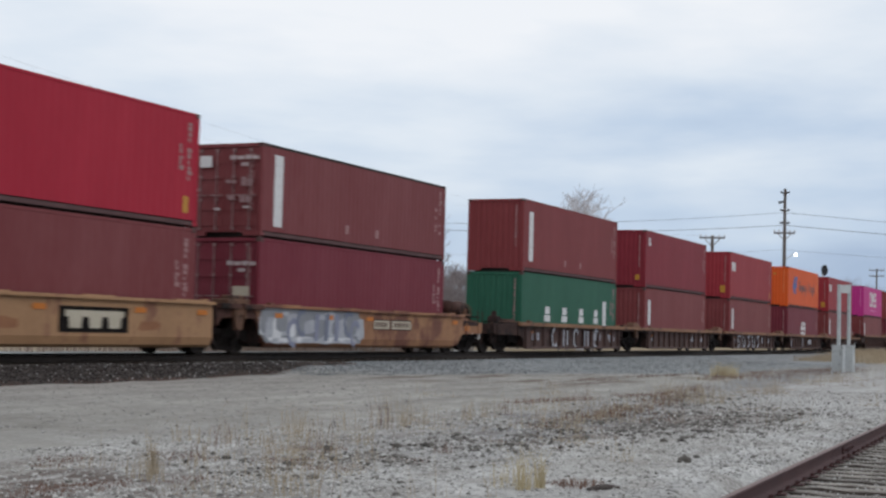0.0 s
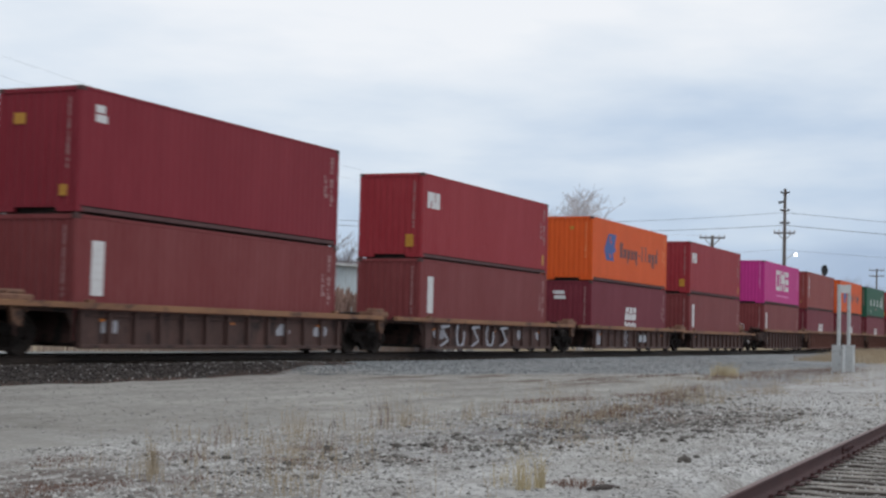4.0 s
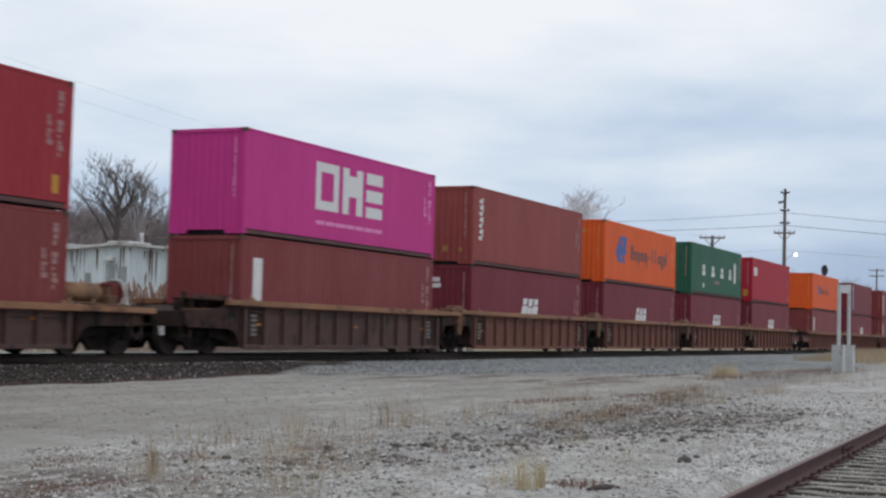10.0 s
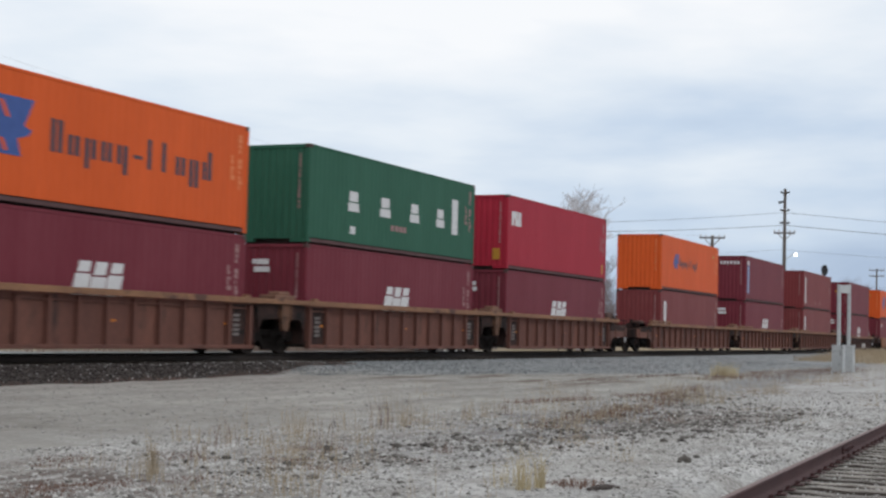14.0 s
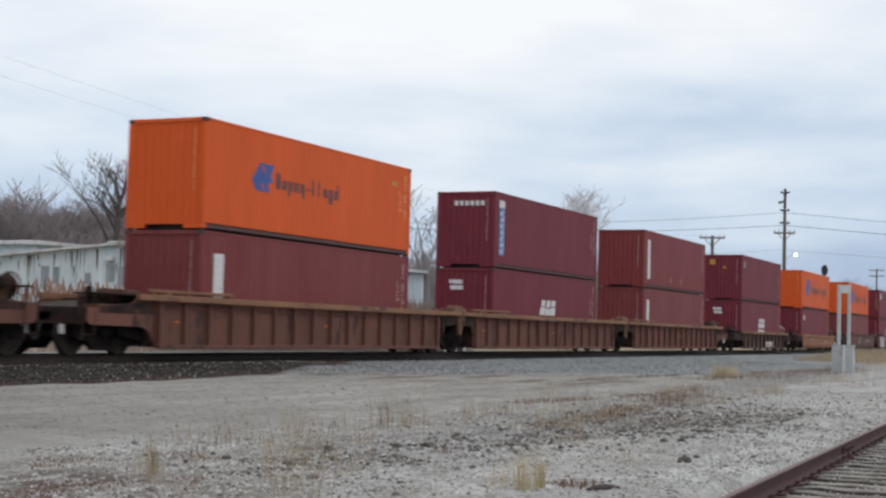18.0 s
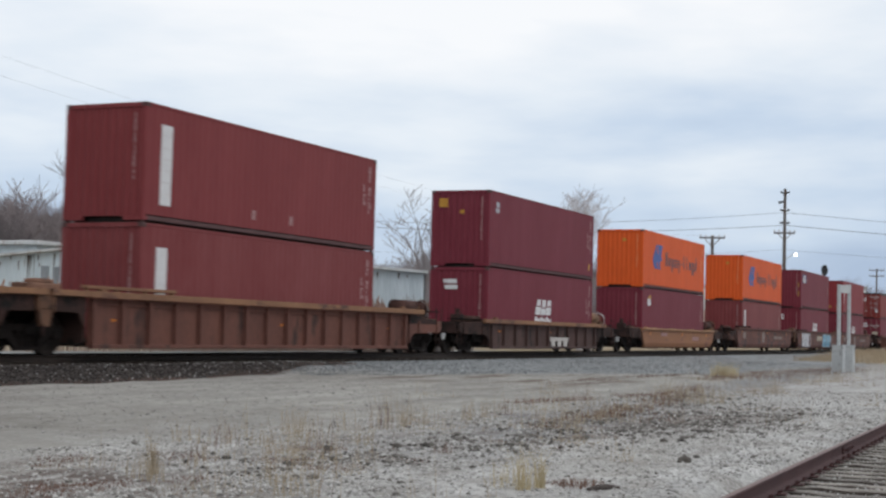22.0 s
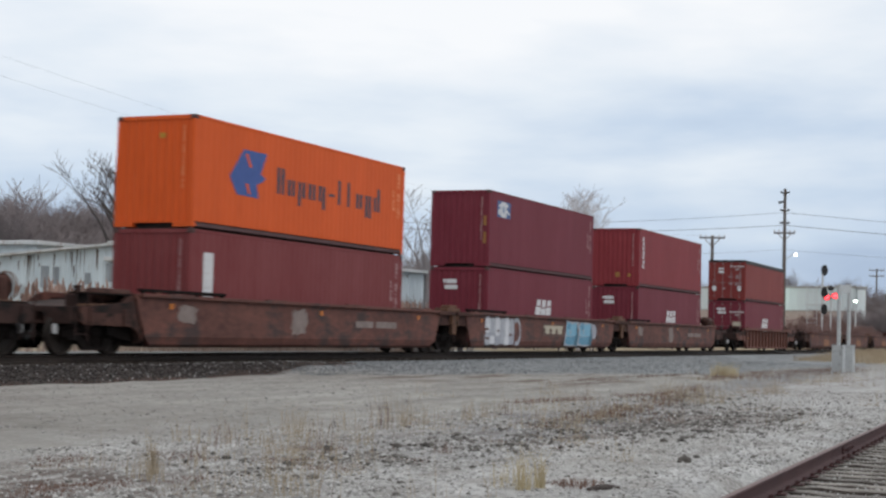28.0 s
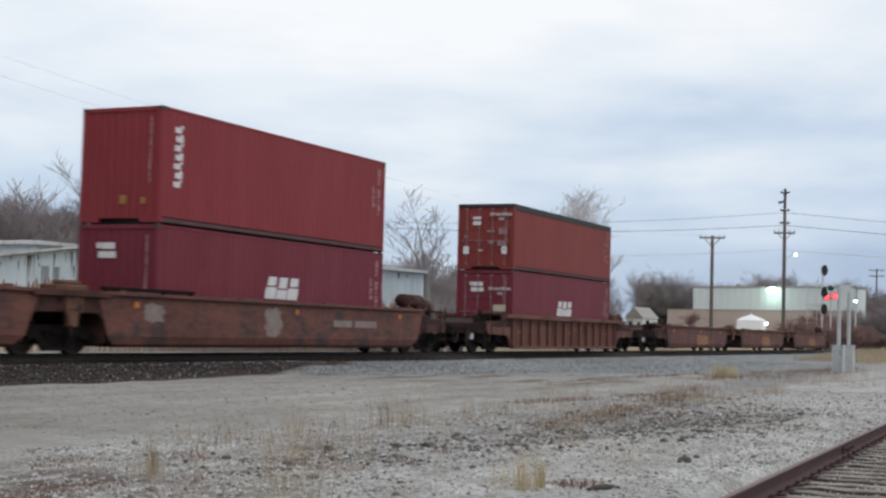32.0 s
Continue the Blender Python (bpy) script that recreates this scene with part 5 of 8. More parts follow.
            for dz in (0, 0.3, 0.6):
                cyl(bm, (x, -SIDE_Y + 0.1, 0.5 + dz), (x - s * 0.42, -SIDE_Y + 0.1, 0.5 + dz), 0.016, n=6)
            for dx in (0, 0.42):
                cyl(bm, (x - s * dx, -SIDE_Y + 0.1, 0.35), (x - s * dx, -SIDE_Y + 0.1, 1.55), 0.02, n=6)
            part("ladder", bm, END_DARK, car)
            if s > 0:
                bm = B()
                x = s * (e1 - 0.45)
                box(bm, x - 0.16, x + 0.14, -0.84, -0.42, 1.0, 1.74, 0.05)
                cyl(bm, (x + 0.14, -0.62, 1.5), (x + 0.19, -0.62, 1.5), 0.30, n=18)
                cyl(bm, (x - 0.3, -0.52, 1.3), (x - 0.1, -0.52, 1.5), 0.05, n=8)
                hand_brake = part("hand_brake", bm, BRAKE_RED if tan_tank else END_BROWN, car, "dull red hand brake box" if tan_tank else "grimy brown hand brake box")
                bm = B()
                pts = [(x + 0.26, -0.62 + 0.33 * math.cos(a * math.pi / 8), 1.5 + 0.33 * math.sin(a * math.pi / 8)) for a in range(17)]
                for p, q in zip(pts, pts[1:]):
                    cyl(bm, p, q, 0.022, n=6)
                part("wheel_rim", bm, GALV if tan_tank else END_RUST, hand_brake, "pale steel rim of the brake wheel" if tan_tank else "rusty rim of the brake wheel")
        else:
            if kind == "joint_bogie":
                bogie(car, s * (half + reach))
                bm = B()
                x = s * (half + reach)
                box(bm, x - 0.75, x + 0.75, -0.5, 0.5, 1.0, 1.22, 0.04)
                box(bm, x - 0.55, x + 0.55, -SIDE_Y + 0.05, SIDE_Y - 0.05, 1.22, 1.30, 0.02)
                part("joint_housing", bm, END_DARK, car, "articulated joint housing")
                bm = B()
                box(bm, x - 0.60, x + 0.50, -SIDE_Y - 0.03, -SIDE_Y + 0.5, top - 0.03, top + 0.12, 0.03)
                box(bm, x - 0.30, x + 0.30, -SIDE_Y + 0.02, -SIDE_Y + 0.4, top + 0.10, top + 0.22, 0.04)
                part("brake_bracket", bm, JOINT_MT if style == "ribbed" else END_RUST, car, "worn brown bracket over the joint")
                bm = B()
                box(bm, x - 0.30, x + 0.30, -SIDE_Y - 0.05, -SIDE_Y + 0.12, 1.02, top - 0.03, 0.03)
                prism(bm, [(x - 0.24, 1.04), (x + 0.24, 1.04), (x + 0.13, 0.66), (x - 0.13, 0.66)], -SIDE_Y - 0.03, -SIDE_Y + 0.08)
                for dx in (-0.26, 0.22):
                    box(bm, x + dx - 0.035, x + dx + 0.035, -SIDE_Y - 0.085, -SIDE_Y - 0.04, 0.96, top + 0.02, 0.01)
                part("joint_cover", bm, END_RUST, car, "worn brown ribbed cover of the joint")
                bm = B()
                cyl(bm, (x - 0.1, -SIDE_Y - 0.05, 0.70), (x - 0.1, -SIDE_Y - 0.05, 0.45), 0.03, n=6)
                part("brake_rod", bm, END_DARK, car)
    if guard:
        bm = B()
        box(bm, -half - 0.3, -half + guard, -SIDE_Y - 0.02, -SIDE_Y + 0.16, top + 0.05, top + 0.13, 0.01)
        for k in range(4):
            x = -half - 0.2 + (guard + 0.1) * k / 3
            box(bm, x - 0.05, x + 0.05, -SIDE_Y + 0.02, -SIDE_Y + 0.10, top - 0.01, top + 0.06)
        part("walkway_guard", bm, chord_mt if style == "ribbed" else TRUCK, car, "raised walkway guard")
    # short braces and small fittings along the side
    for x in (-half + 0.35, half - 0.35):
        bm = B()
        box(bm, x - 0.12, x + 0.12, -SIDE_Y - 0.02, -SIDE_Y + 0.12, top, top + 0.07, 0.012)
        part("container_guide", bm, chord_mt, car)
    if reflectors:
        on_side(car, "reflector", [(x - 0.21, x + 0.21, top - 0.34, top - 0.21) for x in reflectors], ORANGE_MARK, SIDE_Y + 0.028, "orange reflector")
    else:
        on_side(car, "reflector", [(x - 0.09, x + 0.09, 0.80 if style == "ribbed" else top - 0.34, 0.86 if style == "ribbed" else top - 0.2) for x in (-half + 0.9, 0.3, half - 1.2)], ORANGE_MARK, SIDE_Y - (0.13 if style == "ribbed" else 0.0) + 0.012, "orange reflector")
    return car


RIBS = {}
TAN = CAR_TAN


def block_name(car, x0, x1, z0, z1, mt, y):
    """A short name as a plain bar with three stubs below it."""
    zb = z1 - 0.36 * (z1 - z0)
    on_side(car, "name_bar", [(x0, x1, zb, z1)], mt, y, "worn pale block mark")
    w = (x1 - x0) / 3
    for k in range(3):
        a = x0 + k * w
        on_side(car, "name_stub", [((a + 0.24 * w, z0), (a + 0.80 * w, z0), (a + 0.86 * w, zb), (a + 0.18 * w, zb))], mt, y, "worn pale block mark")


def spray_piece(car, rnd, x0, x1, z0, z1, mats, n, y):
    """Overlapping sprayed patches of several tones, the edges ragged."""
    for k in range(n):
        u = (k + 0.5) / n
        cx = x0 + (x1 - x0) * u
        w = (x1 - x0) / n * rnd.uniform(0.8, 1.5)
        a, b = z0 + rnd.uniform(0, 0.35) * (z1 - z0), z1 - rnd.uniform(0, 0.35) * (z1 - z0)
        on_side(car, "graffiti", [blob(rnd, max(x0, cx - w), min(x1, cx + w), a, b, 16, 0.10)], mats[k % len(mats)], y + 0.0012 * (k % 6), "sprayed graffiti patch")


def train_cars():
    E, J, JB = "end", "joint", "joint_bogie"
    a = well_car(18.47, 31.47, "smooth", CAR_YELLOW, CAR_YELLOW, 1.37, (J, 1.5), (JB, 1.25), "faded yellow smooth-sided well car with a block name panel", square=True, reflectors=(-0.2, 3.4, 6.0))
    on_side(a, "name_panel", [(0.47, 2.96, 0.54, 1.13)], TRUCK, SIDE_Y + 0.012, "dark name panel")
    block_name(a, 0.66, 2.78, 0.64, 1.04, NAME_BEIGE, SIDE_Y + 0.02)
    rnd = random.Random(2)
    for x0, x1 in ((-1.6, -0.9), (3.4, 4.2)):
        on_side(a, "rubbed_patch", [blob(rnd, x0, x1, 0.6, 0.85, 16, 0.2)], CAR_ORANGE, SIDE_Y + 0.012, "rubbed pale patch")
    b = well_car(34.06, 47.0, "smooth", CAR_YELLOW_RUST, CAR_YELLOW_RUST, 1.37, (J, 1.3), (E, 2.55), "rusted yellow smooth-sided well car with grey graffiti", reflectors=(-5.8, -2.9, -0.3, 6.2))
    rnd = random.Random(3)
    on_side(b, "graffiti", [((-6.75, 0.62), (-6.45, 0.34), (-0.9, 0.32), (-0.75, 0.7), (-1.1, 1.28), (-6.7, 1.30))], SPRAY_BLUE_GREY, SIDE_Y + 0.012, "blue-grey graffiti ground")
    spray_piece(b, rnd, -6.8, -4.9, 0.40, 1.22, (SPRAY_BRIGHT, SPRAY_BLUE_GREY, SPRAY_WHITE, SPRAY_GREY), 9, SIDE_Y + 0.018)
    spray_piece(b, rnd, -5.2, -0.7, 0.32, 1.30, (SPRAY_GREY, SPRAY_WHITE, SPRAY_BLUE_GREY), 14, SIDE_Y + 0.018)
    spray_piece(b, rnd, -6.3, -1.2, 0.30, 0.52, (SPRAY_BRIGHT, SPRAY_WHITE), 12, SIDE_Y + 0.026)
    for k, x in enumerate((-5.0, -4.5, -3.7, -3.1, -2.5, -1.7, -1.3)):
        if k in (2, 3, 4):
            stroke = [((x - 0.11, 0.40), (x + 0.11, 0.40), (x + 0.17, 1.20), (x - 0.06, 1.18))]
        else:
            stroke = arcs(rnd, x, 0.62 + 0.30 * (k % 2), 0.34, 0.13, rnd.uniform(0, 1.5), rnd.uniform(4, 5.5))
        on_side(b, "graffiti_stroke", stroke, SPRAY_DARK if k % 2 else SPRAY_DUSK, SIDE_Y + 0.034 + 0.001 * k, "blue-grey graffiti stroke", 0.0)
    for x0, x1 in ((0.0, 1.05), (1.24, 2.62)):
        on_side(b, "number_frame", [(x0 - 0.05, x1 + 0.05, 0.76, 1.10)], END_BROWN, SIDE_Y + 0.013, "dark frame of a number panel")
        on_side(b, "number_panel", [(x0, x1, 0.80, 1.06)], NAME_BEIGE, SIDE_Y + 0.019, "worn number panel")
        on_side(b, "number_bars", [(x0 + 0.10 + 0.17 * k, x0 + 0.21 + 0.17 * k, 0.85, 1.01) for k in range(int((x1 - x0 - 0.15) / 0.17))], SPRAY_RUST, SIDE_Y + 0.025, "dark bars of a number", 0.0)
    on_side(b, "grid_label", [(6.55 + 0.16 * u, 6.68 + 0.16 * u, 0.84 + 0.18 * v, 0.99 + 0.18 * v) for u in range(3) for v in range(2)], PALE_MARK, SIDE_Y - 0.046, "small pale grid label")
    on_side(b, "orange_patch", [(7.25, 7.62, 0.80, 1.12)], ORANGE_MARK, SIDE_Y - 0.046, "faded orange patch")
    xs = [53.81, 70.73, 88.88, 106.89, 123.89]
    for i, x in enumerate(xs):
        l = (E, 3.55) if i == 0 else (J, 2.5)
        r = (E, 2.75) if i == 4 else (JB, 2.59)
        c = well_car(x + 0.0, x + 12.19, "ribbed", CAR_RIB_GREY, TAN, 1.17 if i == 4 else 1.22, l, r, "grey-brown ribbed well car with a tan top chord and white graffiti", 12)
        rnd = random.Random(i)
        for k in range(5):
            if i == 0 and k % 2:
                x0 = -3.2 + 1.35 * k
                on_side(c, "graffiti", [((x0, 0.26), (x0 + 0.14, 0.26), (x0 + 0.16, 0.98), (x0 + 0.02, 0.98))], SPRAY_GREY, SIDE_Y - 0.001, "white upright graffiti stroke")
                on_side(c, "graffiti", [((x0 + 0.44, 0.30), (x0 + 0.58, 0.30), (x0 + 0.55, 0.94), (x0 + 0.41, 0.94))], SPRAY_WHITE, SIDE_Y + 0.004, "white upright graffiti stroke")
            elif i == 0:
                on_side(c, "graffiti", arcs(rnd, -2.9 + 1.35 * k, 0.62, 0.36, 0.11, rnd.uniform(-0.5, 2), rnd.uniform(4.2, 6.2)), SPRAY_WHITE, SIDE_Y + 0.0, "white looping graffiti", 0.0)
            if i == 2:
                x0 = -4.9 + 1.36 * k
                if k % 2:
                    on_side(c, "graffiti", arcs(rnd, x0 + 0.35, 0.66, 0.40, 0.12, 2.2, 6.6), SPRAY_GREY, SIDE_Y + 0.0, "white looping graffiti", 0.0)
                else:
                    on_side(c, "graffiti", [((x0, 0.98), (x0 + 0.75, 1.02), (x0 + 0.75, 0.92), (x0, 0.86)), ((x0, 0.98), (x0 + 0.12, 0.98), (x0 + 0.62, 0.52), (x0 + 0.5, 0.5)), ((x0 - 0.05, 0.28), (x0 + 0.66, 0.52), (x0 + 0.66, 0.42), (x0, 0.22))], SPRAY_GREY, SIDE_Y + 0.0, "white jagged graffiti")
            if i == 3:
                if k < 2:
                    on_side(c, "graffiti", arcs(rnd, -1.5 + 0.2 * k, 0.62, 0.36 - 0.13 * k, 0.10, 1.9, 4.4), SPRAY_GREY, SIDE_Y + 0.0, "grey curved graffiti stroke", 0.0)
                elif k == 2:
                    on_side(c, "graffiti", [blob(rnd, -6.0, -4.9, 0.36, 0.98, 16, 0.08)], SPRAY_GREY, SIDE_Y - 0.13, "grey sprayed panel")
                else:
                    on_side(c, "name_marking", [((0.5 + 0.7 * (k - 3), 0.5), (1.05 + 0.7 * (k - 3), 0.5), (1.0 + 0.7 * (k - 3), 0.84), (0.55 + 0.7 * (k - 3), 0.84))], SPRAY_WHITE, SIDE_Y + 0.0, "worn white block mark")
        if i == 4:
            for sy in (-1, 1):
                part("end_chord", box(B(), 6.36, 9.0, sy * SIDE_Y - 0.13, sy * SIDE_Y + 0.014, 1.02, 1.15, 0.01), TAN, c, "worn tan end chord")
        for x0 in () if i > 2 else (-5.2, 2.6, 4.6):
            on_side(c, "graffiti_patch", [blob(rnd, x0, x0 + rnd.uniform(0.5, 0.9), 0.5, 0.85, 10)], SPRAY_GREY, SIDE_Y - 0.13, "faded grey patch")
    xs = [143.29, 158.87, 174.25, 189.76, 205.24]
    for i, x in enumerate(xs):
        l = (E, 2.9) if i == 0 else (J, 1.6)
        r = (E, 2.9) if i == 4 else (JB, 1.625)
        c = well_car(x - 0.15, x + 12.34, "ribbed", CAR_RIB if i else CAR_RIB_GREY, TAN, 1.55 if i else 1.47, l, r, "rusty brown ribbed well car with a tan top chord", 12)
        for x0 in (-6.05, 5.16):
            on_side(c, "end_panel", [(x0, x0 + 0.86, 0.30, 1.36 if i else 1.28)], END_DARK, SIDE_Y - 0.128, "grimy dark end panel")
        tagged(on_side(c, "stencil_marking", [(-half_x, -half_x + 0.30, z, z + 0.08) for half_x in (5.75, -5.4) for z in (0.52, 0.64, 0.76, 0.9, 1.02)], STENCIL, SIDE_Y - 0.121, "worn stencilled marks"), kind="stuff")
    xs = [226.74, 246.31, 265.97]
    for i, x in enumerate(xs):
        l = (E, 2.9) if i == 0 else (J, 1.6)
        r = (E, 2.9) if i == 2 else (JB, 1.63)
        well_car(x - 2.05, x + 14.32, "ribbed", CAR_RIB, TAN, 1.48, l, r, "rusty brown long ribbed well car with a tan top chord", 15, guard=3.2)
    p = well_car(287.57, 299.8, "ribbed", CAR_RIB_GREY, TAN, 1.28, (E, 3.2), (E, 2.8), "grey-brown ribbed well car with a white block name", 10)
    block_name(p, 0.06, 2.26, 0.24, 0.64, NAME_WHITE, SIDE_Y + 0.0)
    q = well_car(307.27, 320.67, "smooth", CAR_ORANGE, CAR_YELLOW, 1.2, (E, 2.6), (E, 3.0), "orange-brown smooth-sided well car")
    on_side(q, "patch", [(-3.8, -2.7, 0.82, 1.0), (2.4, 3.7, 0.62, 0.82)], PALE_MARK, SIDE_Y + 0.012, "worn pale panels")
    xs = [329.57, 349.09, 368.42]
    for i, x in enumerate(xs):
        l = (E, 2.7) if i == 0 else (J, 1.6)
        r = (E, 2.7) if i == 2 else (JB, 1.7)
        c = well_car(x - 2.0, x + 14.2, "smooth", CAR_SMOOTH, CAR_SMOOTH, 1.48, l, r, "weathered oxide-brown smooth-sided well car" + (" with white and turquoise graffiti" if i == 1 else ""), guard=3.3)
        rnd = random.Random(20 + i)
        on_side(c, "number_panel", [(2.45, 3.6, 0.82, 1.02), (3.8, 5.25, 0.82, 1.02)], PALE_SMEAR, SIDE_Y + 0.014, "worn number panels")
        if i == 1:
            on_side(c, "graffiti", [((-6.85, 0.40), (-4.1, 0.36), (-3.95, 0.8), (-4.1, 1.28), (-6.7, 1.30), (-6.6, 0.98), (-6.85, 0.9))], SPRAY_GREY, SIDE_Y + 0.011, "grey-white graffiti ground")
            for k in range(6):
                x0 = -6.86 + 0.48 * k + rnd.uniform(-0.04, 0.04)
                on_side(c, "graffiti", [blob(rnd, x0, x0 + 0.46, 0.72 + rnd.uniform(-0.1, 0.1), 1.36 - 0.03 * (k % 2), 18, 0.06)], (SPRAY_BRIGHT, SPRAY_WHITE)[k % 2], SIDE_Y + 0.016 + 0.001 * k, "white graffiti lump")
                on_side(c, "graffiti", [blob(rnd, x0 - 0.05, x0 + 0.44, 0.30 + 0.03 * (k % 2), 0.66 + rnd.uniform(-0.06, 0.08), 18, 0.08)], (SPRAY_WHITE, SPRAY_BRIGHT, SPRAY_GREY)[k % 3], SIDE_Y + 0.017 + 0.001 * k, "white graffiti lump")
            for x0, z0, w in ((-6.9, 0.86, 0.34), (-6.9, 0.52, 0.40), (-5.75, 0.80, 0.2), (-4.55, 0.66, 0.32)):
                on_side(c, "graffiti_gap", [blob(rnd, x0, x0 + w, z0, z0 + 0.09, 12, 0.2)], SPRAY_RUST, SIDE_Y + 0.026, "unpainted gap in the graffiti")
            on_side(c, "graffiti_stroke", arcs(rnd, -3.72, 0.83, 0.44, 0.13, 2.2, -2.0, 14), SPRAY_WHITE, SIDE_Y + 0.012, "white bow of a graffiti loop", 0.0)
            on_side(c, "graffiti", [((1.74, 0.30), (2.6, 0.27), (3.55, 0.29), (3.66, 0.9), (3.62, 1.34), (2.7, 1.33), (2.02, 1.38), (1.95, 0.95))], SPRAY_WHITE, SIDE_Y + 0.011, "white graffiti outline")
            on_side(c, "graffiti", [((3.5, 0.31), (4.3, 0.26), (5.12, 0.28), (5.22, 0.7), (5.42, 1.28), (4.6, 1.33), (3.72, 1.30), (3.6, 0.8))], SPRAY_WHITE, SIDE_Y + 0.012, "white graffiti outline")
            for k, x0 in enumerate((1.92, 3.66)):
                x1 = x0 + (1.44 if k == 0 else 1.58)
                on_side(c, "graffiti", [((x0 + 0.10, 0.76), (x0 + 0.55, 0.70), (x1 - 0.10, 0.74), (x1 - 0.02, 1.05), (x1 - 0.10, 1.29), (x0 + 0.8, 1.22), (x0 + 0.2, 1.31), (x0 + 0.06, 1.10))], SPRAY_LIGHT_BLUE, SIDE_Y + 0.017, "light blue graffiti patch")
                on_side(c, "graffiti", [((x0 - 0.08, 0.38), (x0 + 0.4, 0.33), (x1 - 0.22, 0.35), (x1 - 0.16, 0.72), (x0 + 0.5, 0.68), (x0 + 0.04, 0.72))], SPRAY_BLUE, SIDE_Y + 0.0185, "turquoise graffiti patch")
                on_side(c, "graffiti", [blob(rnd, x0 + 0.18, x0 + 0.62, 0.98, 1.24, 14, 0.25)], SPRAY_BLUE, SIDE_Y + 0.022, "turquoise graffiti patch")
                on_side(c, "graffiti", [blob(rnd, x0 + 0.5, x0 + 0.62, 0.76, 1.02, 10, 0.25)], SPRAY_WHITE, SIDE_Y + 0.025, "pale graffiti fleck")
                on_side(c, "graffiti_stroke", [((x1 - 0.46, 0.32), (x1 - 0.02, 0.30), (x1 + 0.16, 0.70), (x1 + 0.10, 0.96), (x1 - 0.08, 0.84), (x1 - 0.20, 0.72))], SPRAY_TEAL, SIDE_Y + 0.028, "dark teal graffiti stroke")
                on_side(c, "graffiti_stroke", [((x1 - 0.12, 0.92), (x1 + 0.02, 0.92), (x1 + 0.04, 1.22), (x1 - 0.06, 1.20))], SPRAY_TEAL, SIDE_Y + 0.0285, "dark teal graffiti stroke")
            on_side(c, "graffiti", [blob(rnd, 5.3, 6.0, 0.62, 1.24, 14, 0.15)], SPRAY_GREY, SIDE_Y + 0.012, "faded grey graffiti patch")
            on_side(c, "name_panel", [(-0.86, 1.68, 0.68, 1.20)], SPRAY_RUST, SIDE_Y + 0.011, "dark name panel")
            block_name(c, -0.69, 1.54, 0.78, 1.12, NAME_BEIGE, SIDE_Y + 0.018)
        else:
            for x0, x1, z0, z1 in ((-1.4, -0.55, 0.55, 1.28), (-6.9, -6.1, 0.82, 1.26)):
                on_side(c, "faded_patch", [blob(rnd, x0, x1, z0, z1, 34, 0.20)], PALE_SMEAR, SIDE_Y + 0.012, "rubbed pale smear")
    well_car(391.44, 404.44, "ribbed", CAR_RIB, CAR_RIB, 1.50, (E, 2.7), (E, 2.9), "red-brown ribbed well car under a short stack", 13)
    for i, x in enumerate((413.2, 430.2, 447.1)):
        l = (E, 2.7) if i == 0 else (J, 1.9)
        r = (E, 2.5) if i == 2 else (JB, 1.95)
        c = well_car(x + 0.3, x + 12.7, "smooth", CAR_SMOOTH, CAR_SMOOTH, 1.40, l, r, "empty weathered oxide-brown smooth-sided well car")
        rnd = random.Random(40 + i)
        on_side(c, "faded_patch", [blob(rnd, x0, x0 + 2.6, 0.36, 0.95, 12, 0.15) for x0 in (-0.6,)], CAR_ORANGE, SIDE_Y + 0.012, "repainted orange-brown panel")


train_cars()


